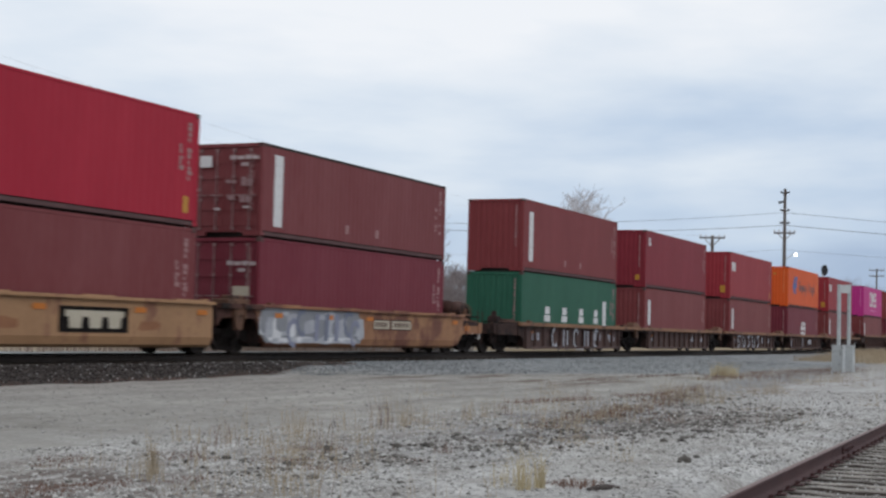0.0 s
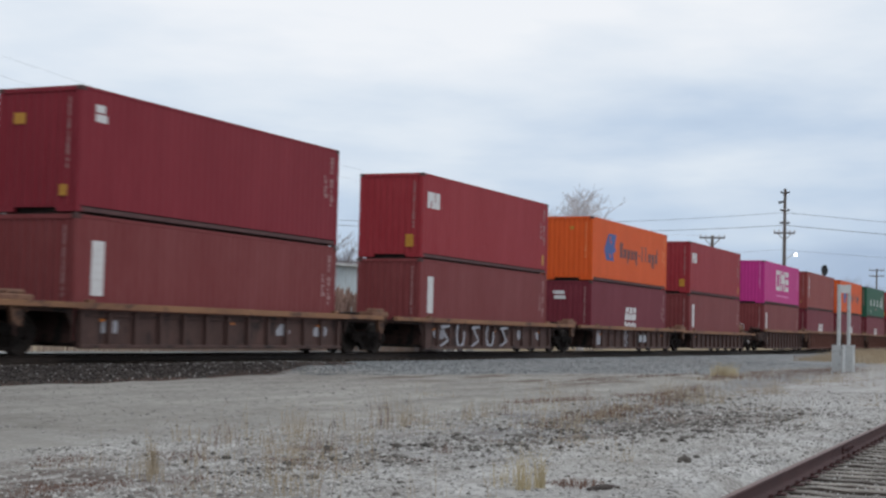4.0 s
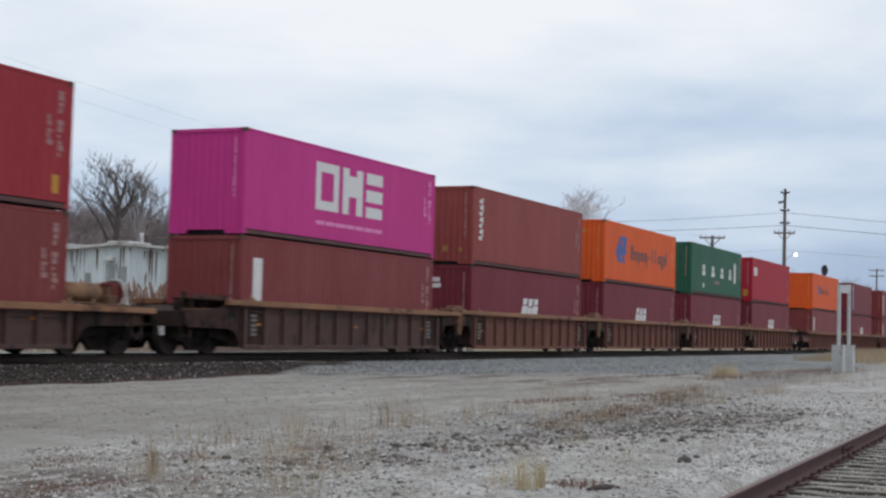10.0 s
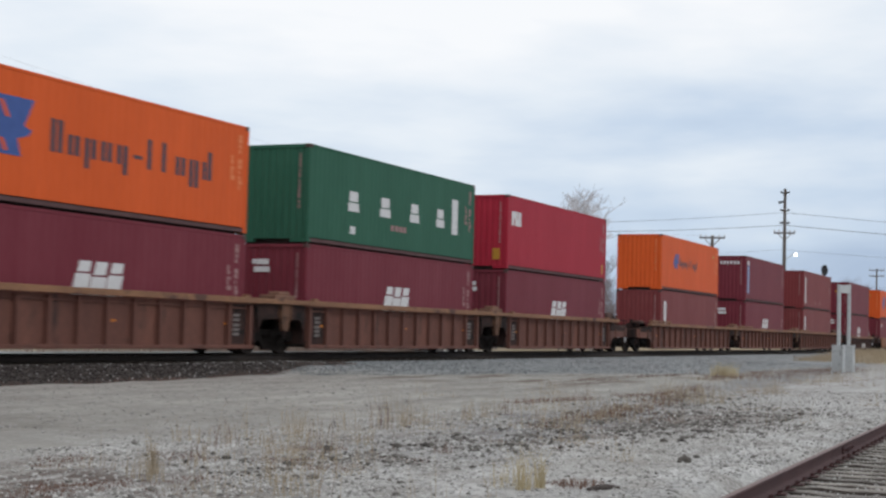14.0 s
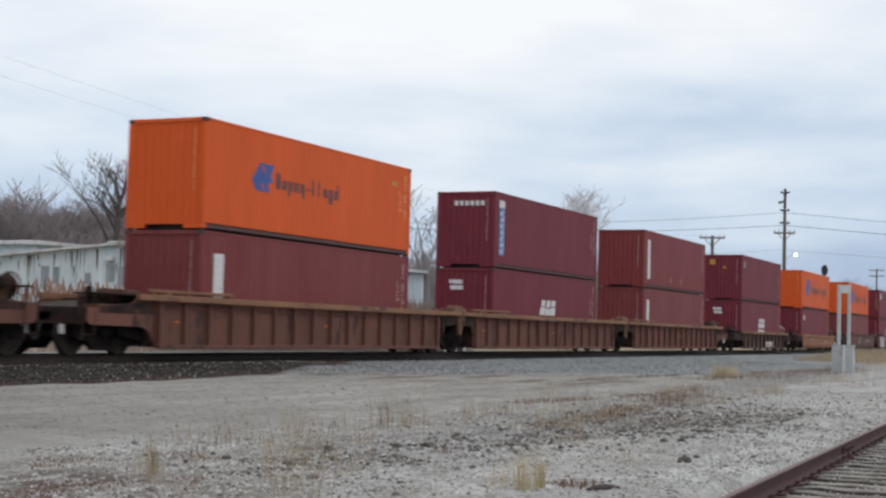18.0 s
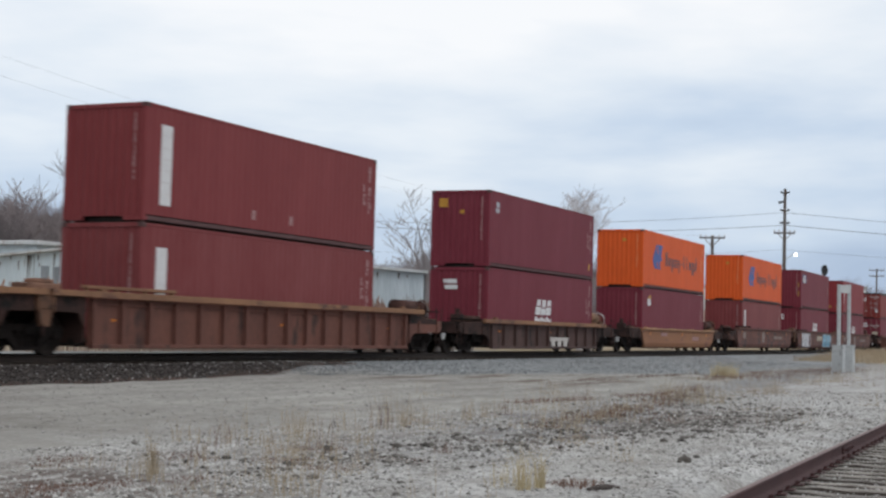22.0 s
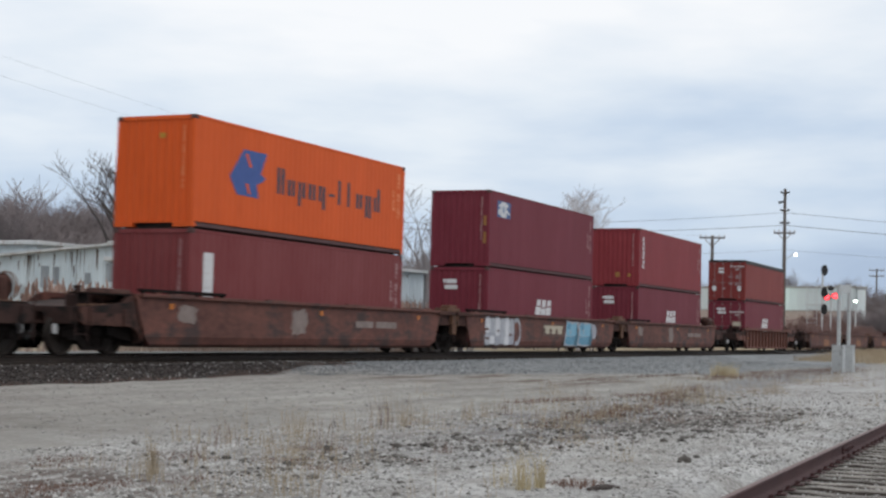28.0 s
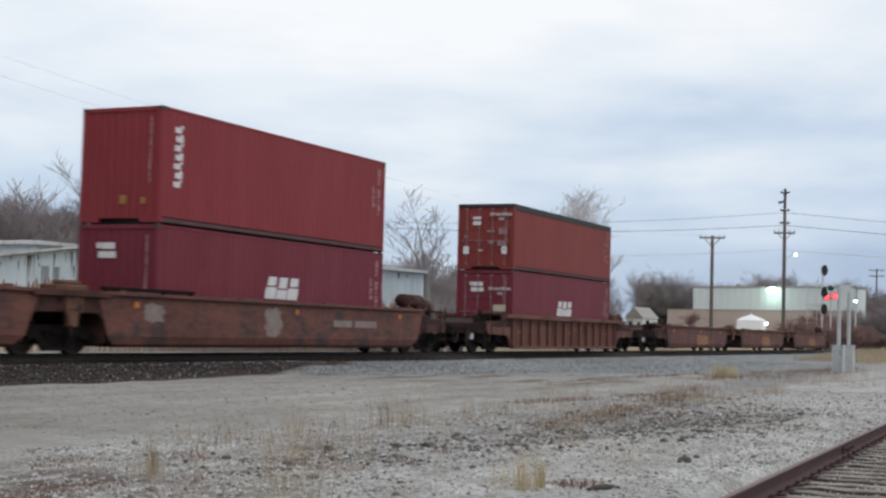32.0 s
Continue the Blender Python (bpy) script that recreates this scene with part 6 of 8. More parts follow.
# ---- beyond the track: sheds, poles, signals ----
def gable_shed():
    """A long low-pitched metal shed; its gable faces down the line."""
    X0, y_eave, y_ridge, y_far, z_eave, z_ridge = 80.0, 38.0, 60.7, 83.4, 4.95, 6.70
    shed = tagged(new("metal_shed"), "long pale metal shed with a shallow gable and rust-streaked siding", "building")
    slope = (z_ridge - z_eave) / (y_ridge - y_eave)

    def roof_z(y):
        return z_ridge - abs(y - y_ridge) * slope

    # upright siding sheets, each with two folded ribs
    n = 50
    w = (y_far - y_eave) / n
    for i in range(n):
        a, b = y_eave + i * w, y_eave + (i + 1) * w
        bm = B()
        line = [(a, 0), (a + 0.1 * w, 0), (a + 0.14 * w, -0.05), (a + 0.2 * w, -0.05), (a + 0.24 * w, 0), (a + 0.6 * w, 0), (a + 0.64 * w, -0.03), (a + 0.68 * w, -0.03), (a + 0.72 * w, 0), (b, 0)]
        lo = [bm.verts.new((X0 + d, y, 0.0)) for y, d in line]
        hi = [bm.verts.new((X0 + d, y, roof_z(y))) for y, d in line]
        for k in range(len(line) - 1):
            bm.faces.new((lo[k], lo[k + 1], hi[k + 1], hi[k]))
        part("siding_panel", bm, SHED, shed)
    # the side wall runs back askew, towards the wood
    bm = B()
    back = 4.6
    vs = [bm.verts.new(v) for v in ((X0 + 0.02, y_eave, 0), (X0 + 9, y_eave + back, 0), (X0 + 9, y_eave + back + 0.2, 0), (X0 + 0.02, y_eave + 0.2, 0), (X0 + 0.02, y_eave, z_eave), (X0 + 9, y_eave + back, z_eave + back * slope), (X0 + 9, y_eave + back + 0.2, z_eave + back * slope), (X0 + 0.02, y_eave + 0.2, z_eave))]
    for q in ((0, 1, 5, 4), (2, 3, 7, 6), (1, 2, 6, 5), (3, 0, 4, 7), (4, 5, 6, 7)):
        bm.faces.new([vs[i] for i in q])
    part("side_wall", bm, SHED, shed)
    for s in (-1, 1):
        bm = B()
        e = y_ridge + s * (y_ridge - y_eave + 0.5)
        ze = z_eave - 0.5 * slope
        vs = [bm.verts.new(v) for v in ((X0 - 0.5, y_ridge, z_ridge + 0.02), (X0 + 9, y_ridge, z_ridge + 0.02), (X0 + 9, e + (back if s < 0 else 0), ze + 0.02 + (back * slope if s < 0 else 0)), (X0 - 0.5, e, ze + 0.02), (X0 - 0.5, y_ridge, z_ridge + 0.18), (X0 + 9, y_ridge, z_ridge + 0.18), (X0 + 9, e + (back if s < 0 else 0), ze + 0.18 + (back * slope if s < 0 else 0)), (X0 - 0.5, e, ze + 0.18))]
        for q in ((0, 1, 2, 3), (4, 7, 6, 5), (0, 3, 7, 4), (1, 5, 6, 2), (3, 2, 6, 7)):
            bm.faces.new([vs[i] for i in q])
        part("roof", bm, SHED_ROOF, shed, "pale sheet roof with a worn fascia")
    part("ridge_cap", box(B(), X0 - 0.55, X0 + 9, y_ridge - 0.9, y_ridge + 0.9, z_ridge + 0.12, z_ridge + 0.26, 0.04), SHED_ROOF, shed)
    for y, h, r in ((60.6, 0.85, 0.13), (59.6, 0.7, 0.35), (57.1, 0.55, 0.2), (55.9, 1.1, 0.12)):
        bm = B()
        z = roof_z(y)
        if r > 0.3:
            box(bm, X0 + 2, X0 + 3.0, y - 0.42, y + 0.42, z, z + 0.75, 0.05)
        else:
            cyl(bm, (X0 + 2, y, z), (X0 + 2, y, z + h), r, n=10)
            cyl(bm, (X0 + 2, y, z + h), (X0 + 2, y, z + h + 0.14), r * 1.6, r * 0.6, n=10)
        part("roof_vent", bm, VENT_DARK if r > 0.15 else SHED_ROOF, shed)
    bm = B()
    box(bm, X0 - 0.45, X0 - 0.05, 61.2, 61.9, 5.6, 5.9, 0.05)
    part("wall_lamp", bm, GALV, shed, "unlit wall lamp")
    # rust running down from the fascia and up from the ground
    r = random.Random(77)
    for k in range(58):
        y = r.uniform(57, 72) if k < 42 else r.uniform(38.2, 57)
        top = roof_z(y) - r.uniform(0.0, 0.25) - (r.uniform(0, 1.2) if k % 4 == 0 else 0)
        tall, wide = (r.uniform(0.6, 2.4), r.uniform(0.02, 0.06)) if k < 42 and k % 3 else (r.uniform(0.15, 0.6), r.uniform(0.02, 0.07))
        bm = B()
        prism(bm, [(-wide, top), (wide, top), (wide * 0.7, top - tall * 0.6), (0.0, top - tall), (-wide * 0.6, top - tall * 0.5)], -0.004, 0.004)
        p = part("rust_streak", bm, STREAK, shed, "dark rust streak")
        p.location, p.rotation_euler = (X0 - 0.062, y, 0), (0, 0, math.pi / 2)

    # dark doors and patched sheets low on the wall
    for y, z, w, h in ((67.2, 4.5, 0.32, 1.5), (66.2, 4.6, 0.24, 1.2), (63.5, 4.4, 0.24, 0.8), (61.6, 4.8, 0.36, 1.2), (60.6, 4.6, 0.34, 1.3)):
        part("patched_sheet", box(B(), X0 - 0.075, X0 - 0.02, y - w, y + w, z - h / 2, z + h / 2, 0.01), PATCH_SHEET, shed, "dark blue-grey patched sheet")


gable_shed()


def annex():
    a = tagged(new("shed_annex"), "taller pale shed behind the first one", "building")
    part("wall", box(B(), 92, 104, 78.2, 108, 0, 7.5), SHED, a)
    part("roof", box(B(), 91.4, 104.5, 77.6, 108.5, 7.5, 7.85, 0.05), SHED_ROOF, a, "pale flat roof")


annex()


def warehouse():
    w = tagged(new("warehouse"), "long white warehouse with a tan lower wall", "building")
    # its long wall runs obliquely across the view
    ax, ay, bx, by = 208.6, 55.2, 201.0, 30.8
    d = Vector((bx - ax, by - ay, 0))
    ln = d.length
    d.normalize()
    w.location, w.rotation_euler = (ax, ay, 0), (0, 0, math.atan2(d.y, d.x))
    n = 22
    u = ln / n
    for i in range(n):
        bm = B()
        line = [(i * u, 0), ((i + 0.42) * u, 0), ((i + 0.48) * u, 0.05), ((i + 0.56) * u, 0.05), ((i + 0.62) * u, 0), ((i + 1) * u, 0)]
        top = 8.75
        lo = [bm.verts.new((x, -y, 5.5)) for x, y in line]
        hi = [bm.verts.new((x, -y, top)) for x, y in line]
        for k in range(len(line) - 1):
            bm.faces.new((lo[k], lo[k + 1], hi[k + 1], hi[k]))
        part("siding_panel", bm, WARE, w)
    part("base_wall", box(B(), -4.4, ln, 0.0, 0.4, 0, 5.52), WARE_BASE, w, "tan block lower wall")
    part("base_cap", box(B(), -4.4, ln, -0.06, 0.4, 5.52, 5.64), TRIM_GREY, w)
    part("rear_wall", box(B(), 0, ln, 0.5, 3.0, 0, 8.6), WARE, w)
    part("roof", box(B(), -0.2, ln + 0.2, -0.12, 3.2, 8.75, 9.0, 0.04), TRIM_GREY, w)
    for k, x in enumerate((6.4, 13.0)):
        bm = B()
        cyl(bm, (x, 2, 9.0), (x, 2, 9.4), 0.4, n=10)
        part("roof_vent", bm, TRIM_GREY, w)
    for x in (13.2,):
        bm = B()
        box(bm, x - 0.5, x + 0.5, -0.5, -0.02, 7.95, 8.2, 0.08)
        lamp = part("wall_lamp", bm, GALV, w, "lit greenish wall lamp")
        # the lens is widened to the lamp's glare, so the bloom is in its shape
        bm = B()
        bmesh.ops.create_uvsphere(bm, u_segments=14, v_segments=8, radius=0.38)
        bmesh.ops.scale(bm, vec=(1.9, 0.35, 0.95), verts=bm.verts)
        bmesh.ops.translate(bm, vec=(x, -0.6, 8.42), verts=bm.verts)
        part("lamp_lens", bm, LAMP_GREEN, lamp)
        glowing = new("wall_light", bpy.data.lights.new("wall_light", "POINT"))
        glowing.data.energy, glowing.data.color, glowing.data.shadow_soft_size = 115.0, (0.72, 1.0, 0.80), 0.3
        glowing.location = w.matrix_basis @ Vector((x, -1.5, 7.7))


warehouse()


def far_lamp():
    l = tagged(new("yard_light"), "lit yard light on a grey steel pole", "lamp")
    bm = B()
    cyl(bm, (0, 0, 0), (0, 0, 6.2), 0.11, 0.08, n=10)
    part("pole", bm, GALV, l)
    bm = B()
    bmesh.ops.create_uvsphere(bm, u_segments=12, v_segments=8, radius=0.2)
    bmesh.ops.scale(bm, vec=(1.1, 1.1, 0.7), verts=bm.verts)
    bmesh.ops.translate(bm, vec=(0, 0, 6.25), verts=bm.verts)
    part("lamp_lens", bm, LAMP_GREEN, l)
    l.location = (174.9, 26.8, 0)


far_lamp()


def utility_pole(at, h, arms, label, lean=0.0):
    p = tagged(new("utility_pole"), label, "utility pole")
    p.location = at
    bm = B()
    cyl(bm, (0, 0, 0), (lean, 0, h), 0.19, 0.13, n=10)
    part("pole", bm, POLE_WOOD, p)
    d = Vector((0.2, -1, 0)).normalized()
    for z, w, brace in arms:
        a = part("crossarm", box(B(), -w, w, -0.07, 0.07, z - 0.07, z + 0.07, 0.01), POLE_WOOD, p)
        a.rotation_euler = (0, 0, math.atan2(d.y, d.x))
        if brace:
            bm = B()
            for s in (-1, 1):
                cyl(bm, (s * w * 0.62, -0.09, z - 0.05), (0, -0.09, z - w * 0.7), 0.04, n=6)
            part("brace", bm, POLE_WOOD, a)
        for x in (-w * 0.93, -w * 0.5, w * 0.5, w * 0.93):
            bm = B()
            cyl(bm, (x, 0, z + 0.07), (x, 0, z + 0.28), 0.035, 0.06, n=8)
            part("insulator", bm, TRIM_GREY, a)
    return p


pole_a = utility_pole((131.2, 26.42, 0.1), 15.02, ((11.0, 0.95, True),), "tall weathered utility pole with side insulators", 0.05)
for zz in (14.6, 13.0, 11.85):
    for sx in (-1, 1):
        bm = B()
        cyl(bm, (0.05, 0, zz), (0.1, sx * 0.42, zz + 0.12), 0.06, 0.09, n=8)
        part("insulator", bm, BLACK, pole_a)
bm = B()
cyl(bm, (0.05, 0, 13.9), (0.0, 0.55, 13.75), 0.05, 0.14, n=8)
part("cutout_switch", bm, BLACK, pole_a)
bm = B()
cyl(bm, (0, -0.1, 8.6), (-0.1, -1.0, 9.2), 0.04, n=6)
part("lamp_arm", bm, GALV, pole_a)
bm = B()
bmesh.ops.create_uvsphere(bm, u_segments=12, v_segments=8, radius=0.115)
bmesh.ops.translate(bm, vec=(-0.1, -1.05, 9.05), verts=bm.verts)
part("street_lamp_lens", bm, LAMP_WARM, pole_a, "lit round street lamp")
utility_pole((128.4, 32.3, 0.1), 10.6, ((10.4, 1.15, True),), "wooden utility pole with one braced crossarm")
utility_pole((112.4, 65.2, 0.0), 11.3, ((10.9, 0.42, False),), "utility pole with a short crossarm behind the shed")
pole_c = utility_pole((140.7, 51.9, 0.0), 13.7, ((13.3, 0.9, False), (11.5, 0.7, False)), "utility pole with two crossarms and a lit lamp")
bm = B()
cyl(bm, (0, -0.1, 8.1), (0.1, -0.45, 8.5), 0.035, n=6)
part("lamp_arm", bm, GALV, pole_c)
bm = B()
bmesh.ops.create_uvsphere(bm, u_segments=12, v_segments=8, radius=0.16)
bmesh.ops.translate(bm, vec=(0.12, -0.5, 8.45), verts=bm.verts)
part("lamp_lens", bm, LAMP_WARM, pole_c, "lit lamp")
utility_pole((157.4, 64.2, 0.0), 10.4, ((10.1, 0.95, False),), "small distant utility pole beside the wood")
utility_pole((258.7, 36.15, 0.0), 14.2, ((13.9, 1.3, False), (12.9, 1.2, False)), "far wooden utility pole with two crossarms")


def tube(V, F, pts, radii, n):
    base = len(V)
    for k, (p, r) in enumerate(zip(pts, radii)):
        d = (pts[min(k + 1, len(pts) - 1)] - pts[max(k - 1, 0)]).normalized()
        u = d.orthogonal().normalized()
        v = d.cross(u)
        for i in range(n):
            a = 2 * math.pi * i / n
            V.append(p + r * (math.cos(a) * u + math.sin(a) * v))
    for k in range(len(pts) - 1):
        for i in range(n):
            j = (i + 1) % n
            F.append((base + k * n + i, base + k * n + j, base + k * n + n + j, base + k * n + n + i))


def wire(name, a, b, sag, r, label):
    a, b = Vector(a), Vector(b)
    pts = [a.lerp(b, i / 24) - Vector((0, 0, sag * 4 * (i / 24) * (1 - i / 24))) for i in range(25)]
    V, F = [], []
    tube(V, F, pts, [r] * 25, 5)
    tagged(raw(name, V, F, WIRE), label, "cable")


# poles out of view carry the far ends of the cables
utility_pole((190.0, -30.0, 0.0), 13.4, ((9.4, 0.95, True),), "tall weathered utility pole with side insulators")
utility_pole((16.0, 32.5, 0.1), 10.9, ((10.7, 1.15, True),), "wooden utility pole with one braced crossarm")
for z, r in ((12.95, 0.020), (11.8, 0.026), (9.6, 0.010)):
    wire("overhead_cable", (131.2, 26.35, z), (190, -29.9, z - 0.3), 0.5, r, "black overhead cable from a utility pole")
    wire("overhead_cable", (131.2, 26.65, z), (112.4, 65.2, min(z - 1.0, 11.2)), 0.7, r * 0.8, "black overhead cable from a utility pole")
for dy in (-1.05, 1.05):
    wire("overhead_cable", (16.0, 32.5 + dy, 10.98), (128.4, 32.3 + dy, 10.68), 2.2, 0.0024, "thin overhead cable beside the track")


def block_signal():
    s = tagged(new("railway_signal"), "tall grey signal mast with three black heads", "railway signal")
    s.location = (153.0, 26.82, 0.2)
    bm = B()
    cyl(bm, (0, 0, 0), (0, 0, 8.9), 0.11, 0.09, n=10)
    part("mast", bm, GALV, s)
    for z in (8.6, 6.3, 4.55):
        bm = B()
        n = 16
        prism(bm, [(0.42 * math.cos(2 * math.pi * i / n), 0.70 * math.sin(2 * math.pi * i / n)) for i in range(n)], -0.03, 0.03)
        box(bm, -0.2, 0.2, 0.03, 0.35, -0.5, 0.5, 0.04)
        for dz in (-0.3, 0.05, 0.38):
            cyl(bm, (0, -0.03, dz), (0, -0.28, dz + 0.02), 0.14, 0.15, n=10)
        h = part("signal_head", bm, BLACK, s, "black oval signal head with hoods")
        h.location, h.rotation_euler, h.scale = (-0.1, -0.22, z), (0, 0, radians(-75)), (0.8, 0.8, 0.8)
    bm = B()
    for y in (0.55, 1.55):
        cyl(bm, (0, y, 0.5), (0, y, 7.0), 0.035, n=6)
    for k in range(14):
        cyl(bm, (0, 0.55, 0.9 + 0.45 * k), (0, 1.55, 0.9 + 0.45 * k), 0.022, n=5)
    part("ladder", bm, GALV, s)
    part("platform", box(B(), -0.4, 0.4, 0.1, 1.7, 5.0, 5.06), GALV, s)


block_signal()


def crossing_flasher():
    f = tagged(new("crossing_signal"), "level-crossing signal with lit red flashers and a bell", "crossing signal")
    f.location = (153.6, 26.05, 0.2)
    bm = B()
    cyl(bm, (0, 0, 0), (0, 0, 6.9), 0.08, n=10)
    part("mast", bm, GALV, f)
    bm = B()
    cyl(bm, (0, 0, 6.55), (0, 0, 6.8), 0.28, 0.3, n=12)
    cyl(bm, (0, 0, 6.8), (0, 0, 7.05), 0.3, 0.1, n=12)
    part("bell", bm, BLACK, f, "black crossing bell")
    for y, z in ((-0.42, 5.98), (0.38, 5.82)):
        bm = B()
        cyl(bm, (-0.05, y, z), (-0.12, y, z), 0.36, n=16)
        h = part("flasher", bm, BLACK, f)
        bm = B()
        cyl(bm, (-0.121, y, z), (-0.2, y, z), 0.27, 0.2, n=16)
        part("flasher_lens", bm, LAMP_RED, h, "lit red lens")
    part("flasher_arm", box(B(), -0.06, 0.06, -0.8, 0.6, 5.86, 5.94), GALV, f)


crossing_flasher()


def twin_posts():
    """Two pale posts on equipment boxes, with a sheet between their tops."""
    s = tagged(new("equipment_posts"), "two pale grey posts on metal boxes with a panel between", "sign posts")
    s.location = (64.7, 10.62, ground_z(64.7, 10.62))
    for k, (x, y) in enumerate(((0.0, 0.0), (3.2, 0.08))):
        bm = B()
        box(bm, x - 0.27, x + 0.27, y - 0.25, y + 0.25, -0.05, 1.18, 0.03)
        b = part("equipment_box", bm, POST_GREY, s, "pale grey metal box")
        bm = B()
        box(bm, x - 0.29, x + 0.29, y - 0.27, y + 0.27, 1.18, 1.22, 0.015)
        part("lid", bm, POST_GREY, b)
        bm = B()
        cyl(bm, (x, y, 1.2), (x, y, 3.86 if k == 0 else 3.98), 0.085, n=12)
        part("post", bm, POST_GREY, s)
    bm = B()
    cyl(bm, (-0.36, -0.22, -0.05), (-0.36, -0.22, 1.2), 0.04, n=8)
    part("conduit", bm, POST_GREY, s)
    bm = B()
    prism(bm, [(0.06, 3.50), (3.14, 3.56), (3.14, 3.95), (0.06, 3.84)], 0.0, 0.05)
    part("panel", bm, POST_GREY, s, "pale grey panel between the post tops")


twin_posts()


def canopy_tent():
    """A white peaked canopy with side walls, a likely car headlight added at one corner."""
    c = tagged(new("canopy_tent"), "white peaked canopy tent with a warm light beside it", "tent")
    x, y = 171.8, 38.4
    c.location, c.rotation_euler = (x, y, ground_z(x, y)), (0, 0, radians(14))
    w, eave, peak = 1.7, 2.5, 3.25
    # the roof sags between its peak and its eaves
    bm = B()
    rings = []
    for t in (0.0, 0.25, 0.5, 0.75, 1.0):
        k = w * (1 - t) + 0.04
        z = eave + (peak - eave) * (t + 0.18 * math.sin(math.pi * min(1.0, t * 1.15)) * (1 - t))
        rings.append([bm.verts.new(v) for v in ((-k, -k, z), (0, -k, z + 0.02), (k, -k, z), (k, 0, z + 0.02), (k, k, z), (0, k, z + 0.02), (-k, k, z), (-k, 0, z + 0.02))])
    for a, b in zip(rings, rings[1:]):
        for i in range(8):
            bm.faces.new((a[i], a[(i + 1) % 8], b[(i + 1) % 8], b[i]))
    bm.faces.new(rings[-1])
    part("canopy", bm, CANVAS, c, "white peaked canvas roof")
    bm = B()
    cyl(bm, (0, 0, peak - 0.02), (0, 0, peak + 0.2), 0.10, 0.05, n=8)
    part("finial", bm, CANVAS, c)
    for sx, sy in ((-1, -1), (1, -1), (1, 1), (-1, 1)):
        bm = B()
        cyl(bm, (sx * (w - 0.06), sy * (w - 0.06), 0), (sx * (w - 0.06), sy * (w - 0.06), eave), 0.03, n=8)
        part("post", bm, GALV, c)
    for a in range(4):
        bm = B()
        n = 14
        lo = [bm.verts.new((-w + 0.08 + (2 * w - 0.16) * i / n, -w + 0.03 * math.sin(i * 1.9), 0.03)) for i in range(n + 1)]
        hi = [bm.verts.new((v.co.x, -w + 0.01, eave)) for v in lo]
        for i in range(n):
            bm.faces.new((lo[i], lo[i + 1], hi[i + 1], hi[i]))
        part("side_curtain", bm, CANVAS, c).rotation_euler = (0, 0, a * math.pi / 2)
    # a likely car headlight, hung on the tent as a glowing ball
    bm = B()
    bmesh.ops.create_uvsphere(bm, u_segments=10, v_segments=6, radius=0.15)
    bmesh.ops.translate(bm, vec=(-w - 0.12, -w - 0.05, eave - 0.32), verts=bm.verts)
    part("lamp_lens", bm, LAMP_WARM, c, "warm light beside the tent, likely a headlight")


canopy_tent()


# ---- bare trees, brush, reeds ----
THIN = 0.011


def grow(rnd, out, p, d, length, r, level, top, counts, lift, spread):
    segs = 5 if level < 2 else 3
    pts, radii = [p.copy()], [r]
    for i in range(segs):
        d = (d + Vector((rnd.gauss(0, 0.16), rnd.gauss(0, 0.16), rnd.gauss(0, 0.1) + lift))).normalized()
        p = p + d * (length / segs)
        pts.append(p.copy())
        radii.append(max(THIN, r * (1 - 0.72 * (i + 1) / segs)))
    out.append((level, pts, radii))
    if level >= top:
        return
    k = counts[level]
    for i in range(k):
        t = (0.35 if level else 0.30) + (0.65 if level else 0.7) * (i + rnd.random() * 0.8) / k
        j = min(segs - 1, int(t * segs))
        q = pts[j].lerp(pts[j + 1], t * segs - j)
        a = rnd.uniform(0, 2 * math.pi)
        side = Vector((math.cos(a), math.sin(a), rnd.uniform(-0.1, 0.5)))
        nd = (d * (1 - spread) + side * spread).normalized()
        grow(rnd, out, q, nd, length * rnd.uniform(0.48, 0.72), max(THIN, radii[j] * rnd.uniform(0.45, 0.65)), level + 1, top, counts, lift, spread)


def bare_tree(seed, h, r, counts, lift=0.06, spread=0.55, stems=1, label="bare winter tree with grey twigs", twig=None, bark=None, trunk_share=0.42, name="tree", category="tree"):
    rnd = random.Random(seed)
    out = []
    for s in range(stems):
        a = rnd.uniform(0, 6.28)
        d = Vector((0.28 * math.cos(a) * (stems > 1), 0.28 * math.sin(a) * (stems > 1), 1)).normalized()
        grow(rnd, out, Vector((0.2 * math.cos(a) * (stems > 1), 0.2 * math.sin(a) * (stems > 1), -0.2)), d, h * trunk_share * rnd.uniform(0.9, 1.1), r, 0, len(counts), counts, lift, spread)
    tallest = max(q.z for lv, pts, radii in out for q in pts)
    tips = [pts[-1] for lv, pts, radii in out if lv == len(counts)]
    mx, my, mz = (sum(q[i] for q in tips) / len(tips) for i in range(3))
    out = [(lv, [Vector((q.x - mx * q.z / mz, q.y - my * q.z / mz, q.z)) * (h / tallest) for q in pts], radii) for lv, pts, radii in out]
    t = tagged(new(name), label, category)
    for nm, levels, mt in (("trunk", (0,), bark or BARK), ("branchwork", (1, 2), bark or BARK), ("crown", (3, 4, 5), twig or TWIG)):
        V, F = [], []
        for lv, pts, radii in out:
            if lv in levels:
                tube(V, F, pts, radii, 8 if lv == 0 else 5 if lv == 1 else 3)
        if V:
            raw(nm, V, F, mt, t)
    return t


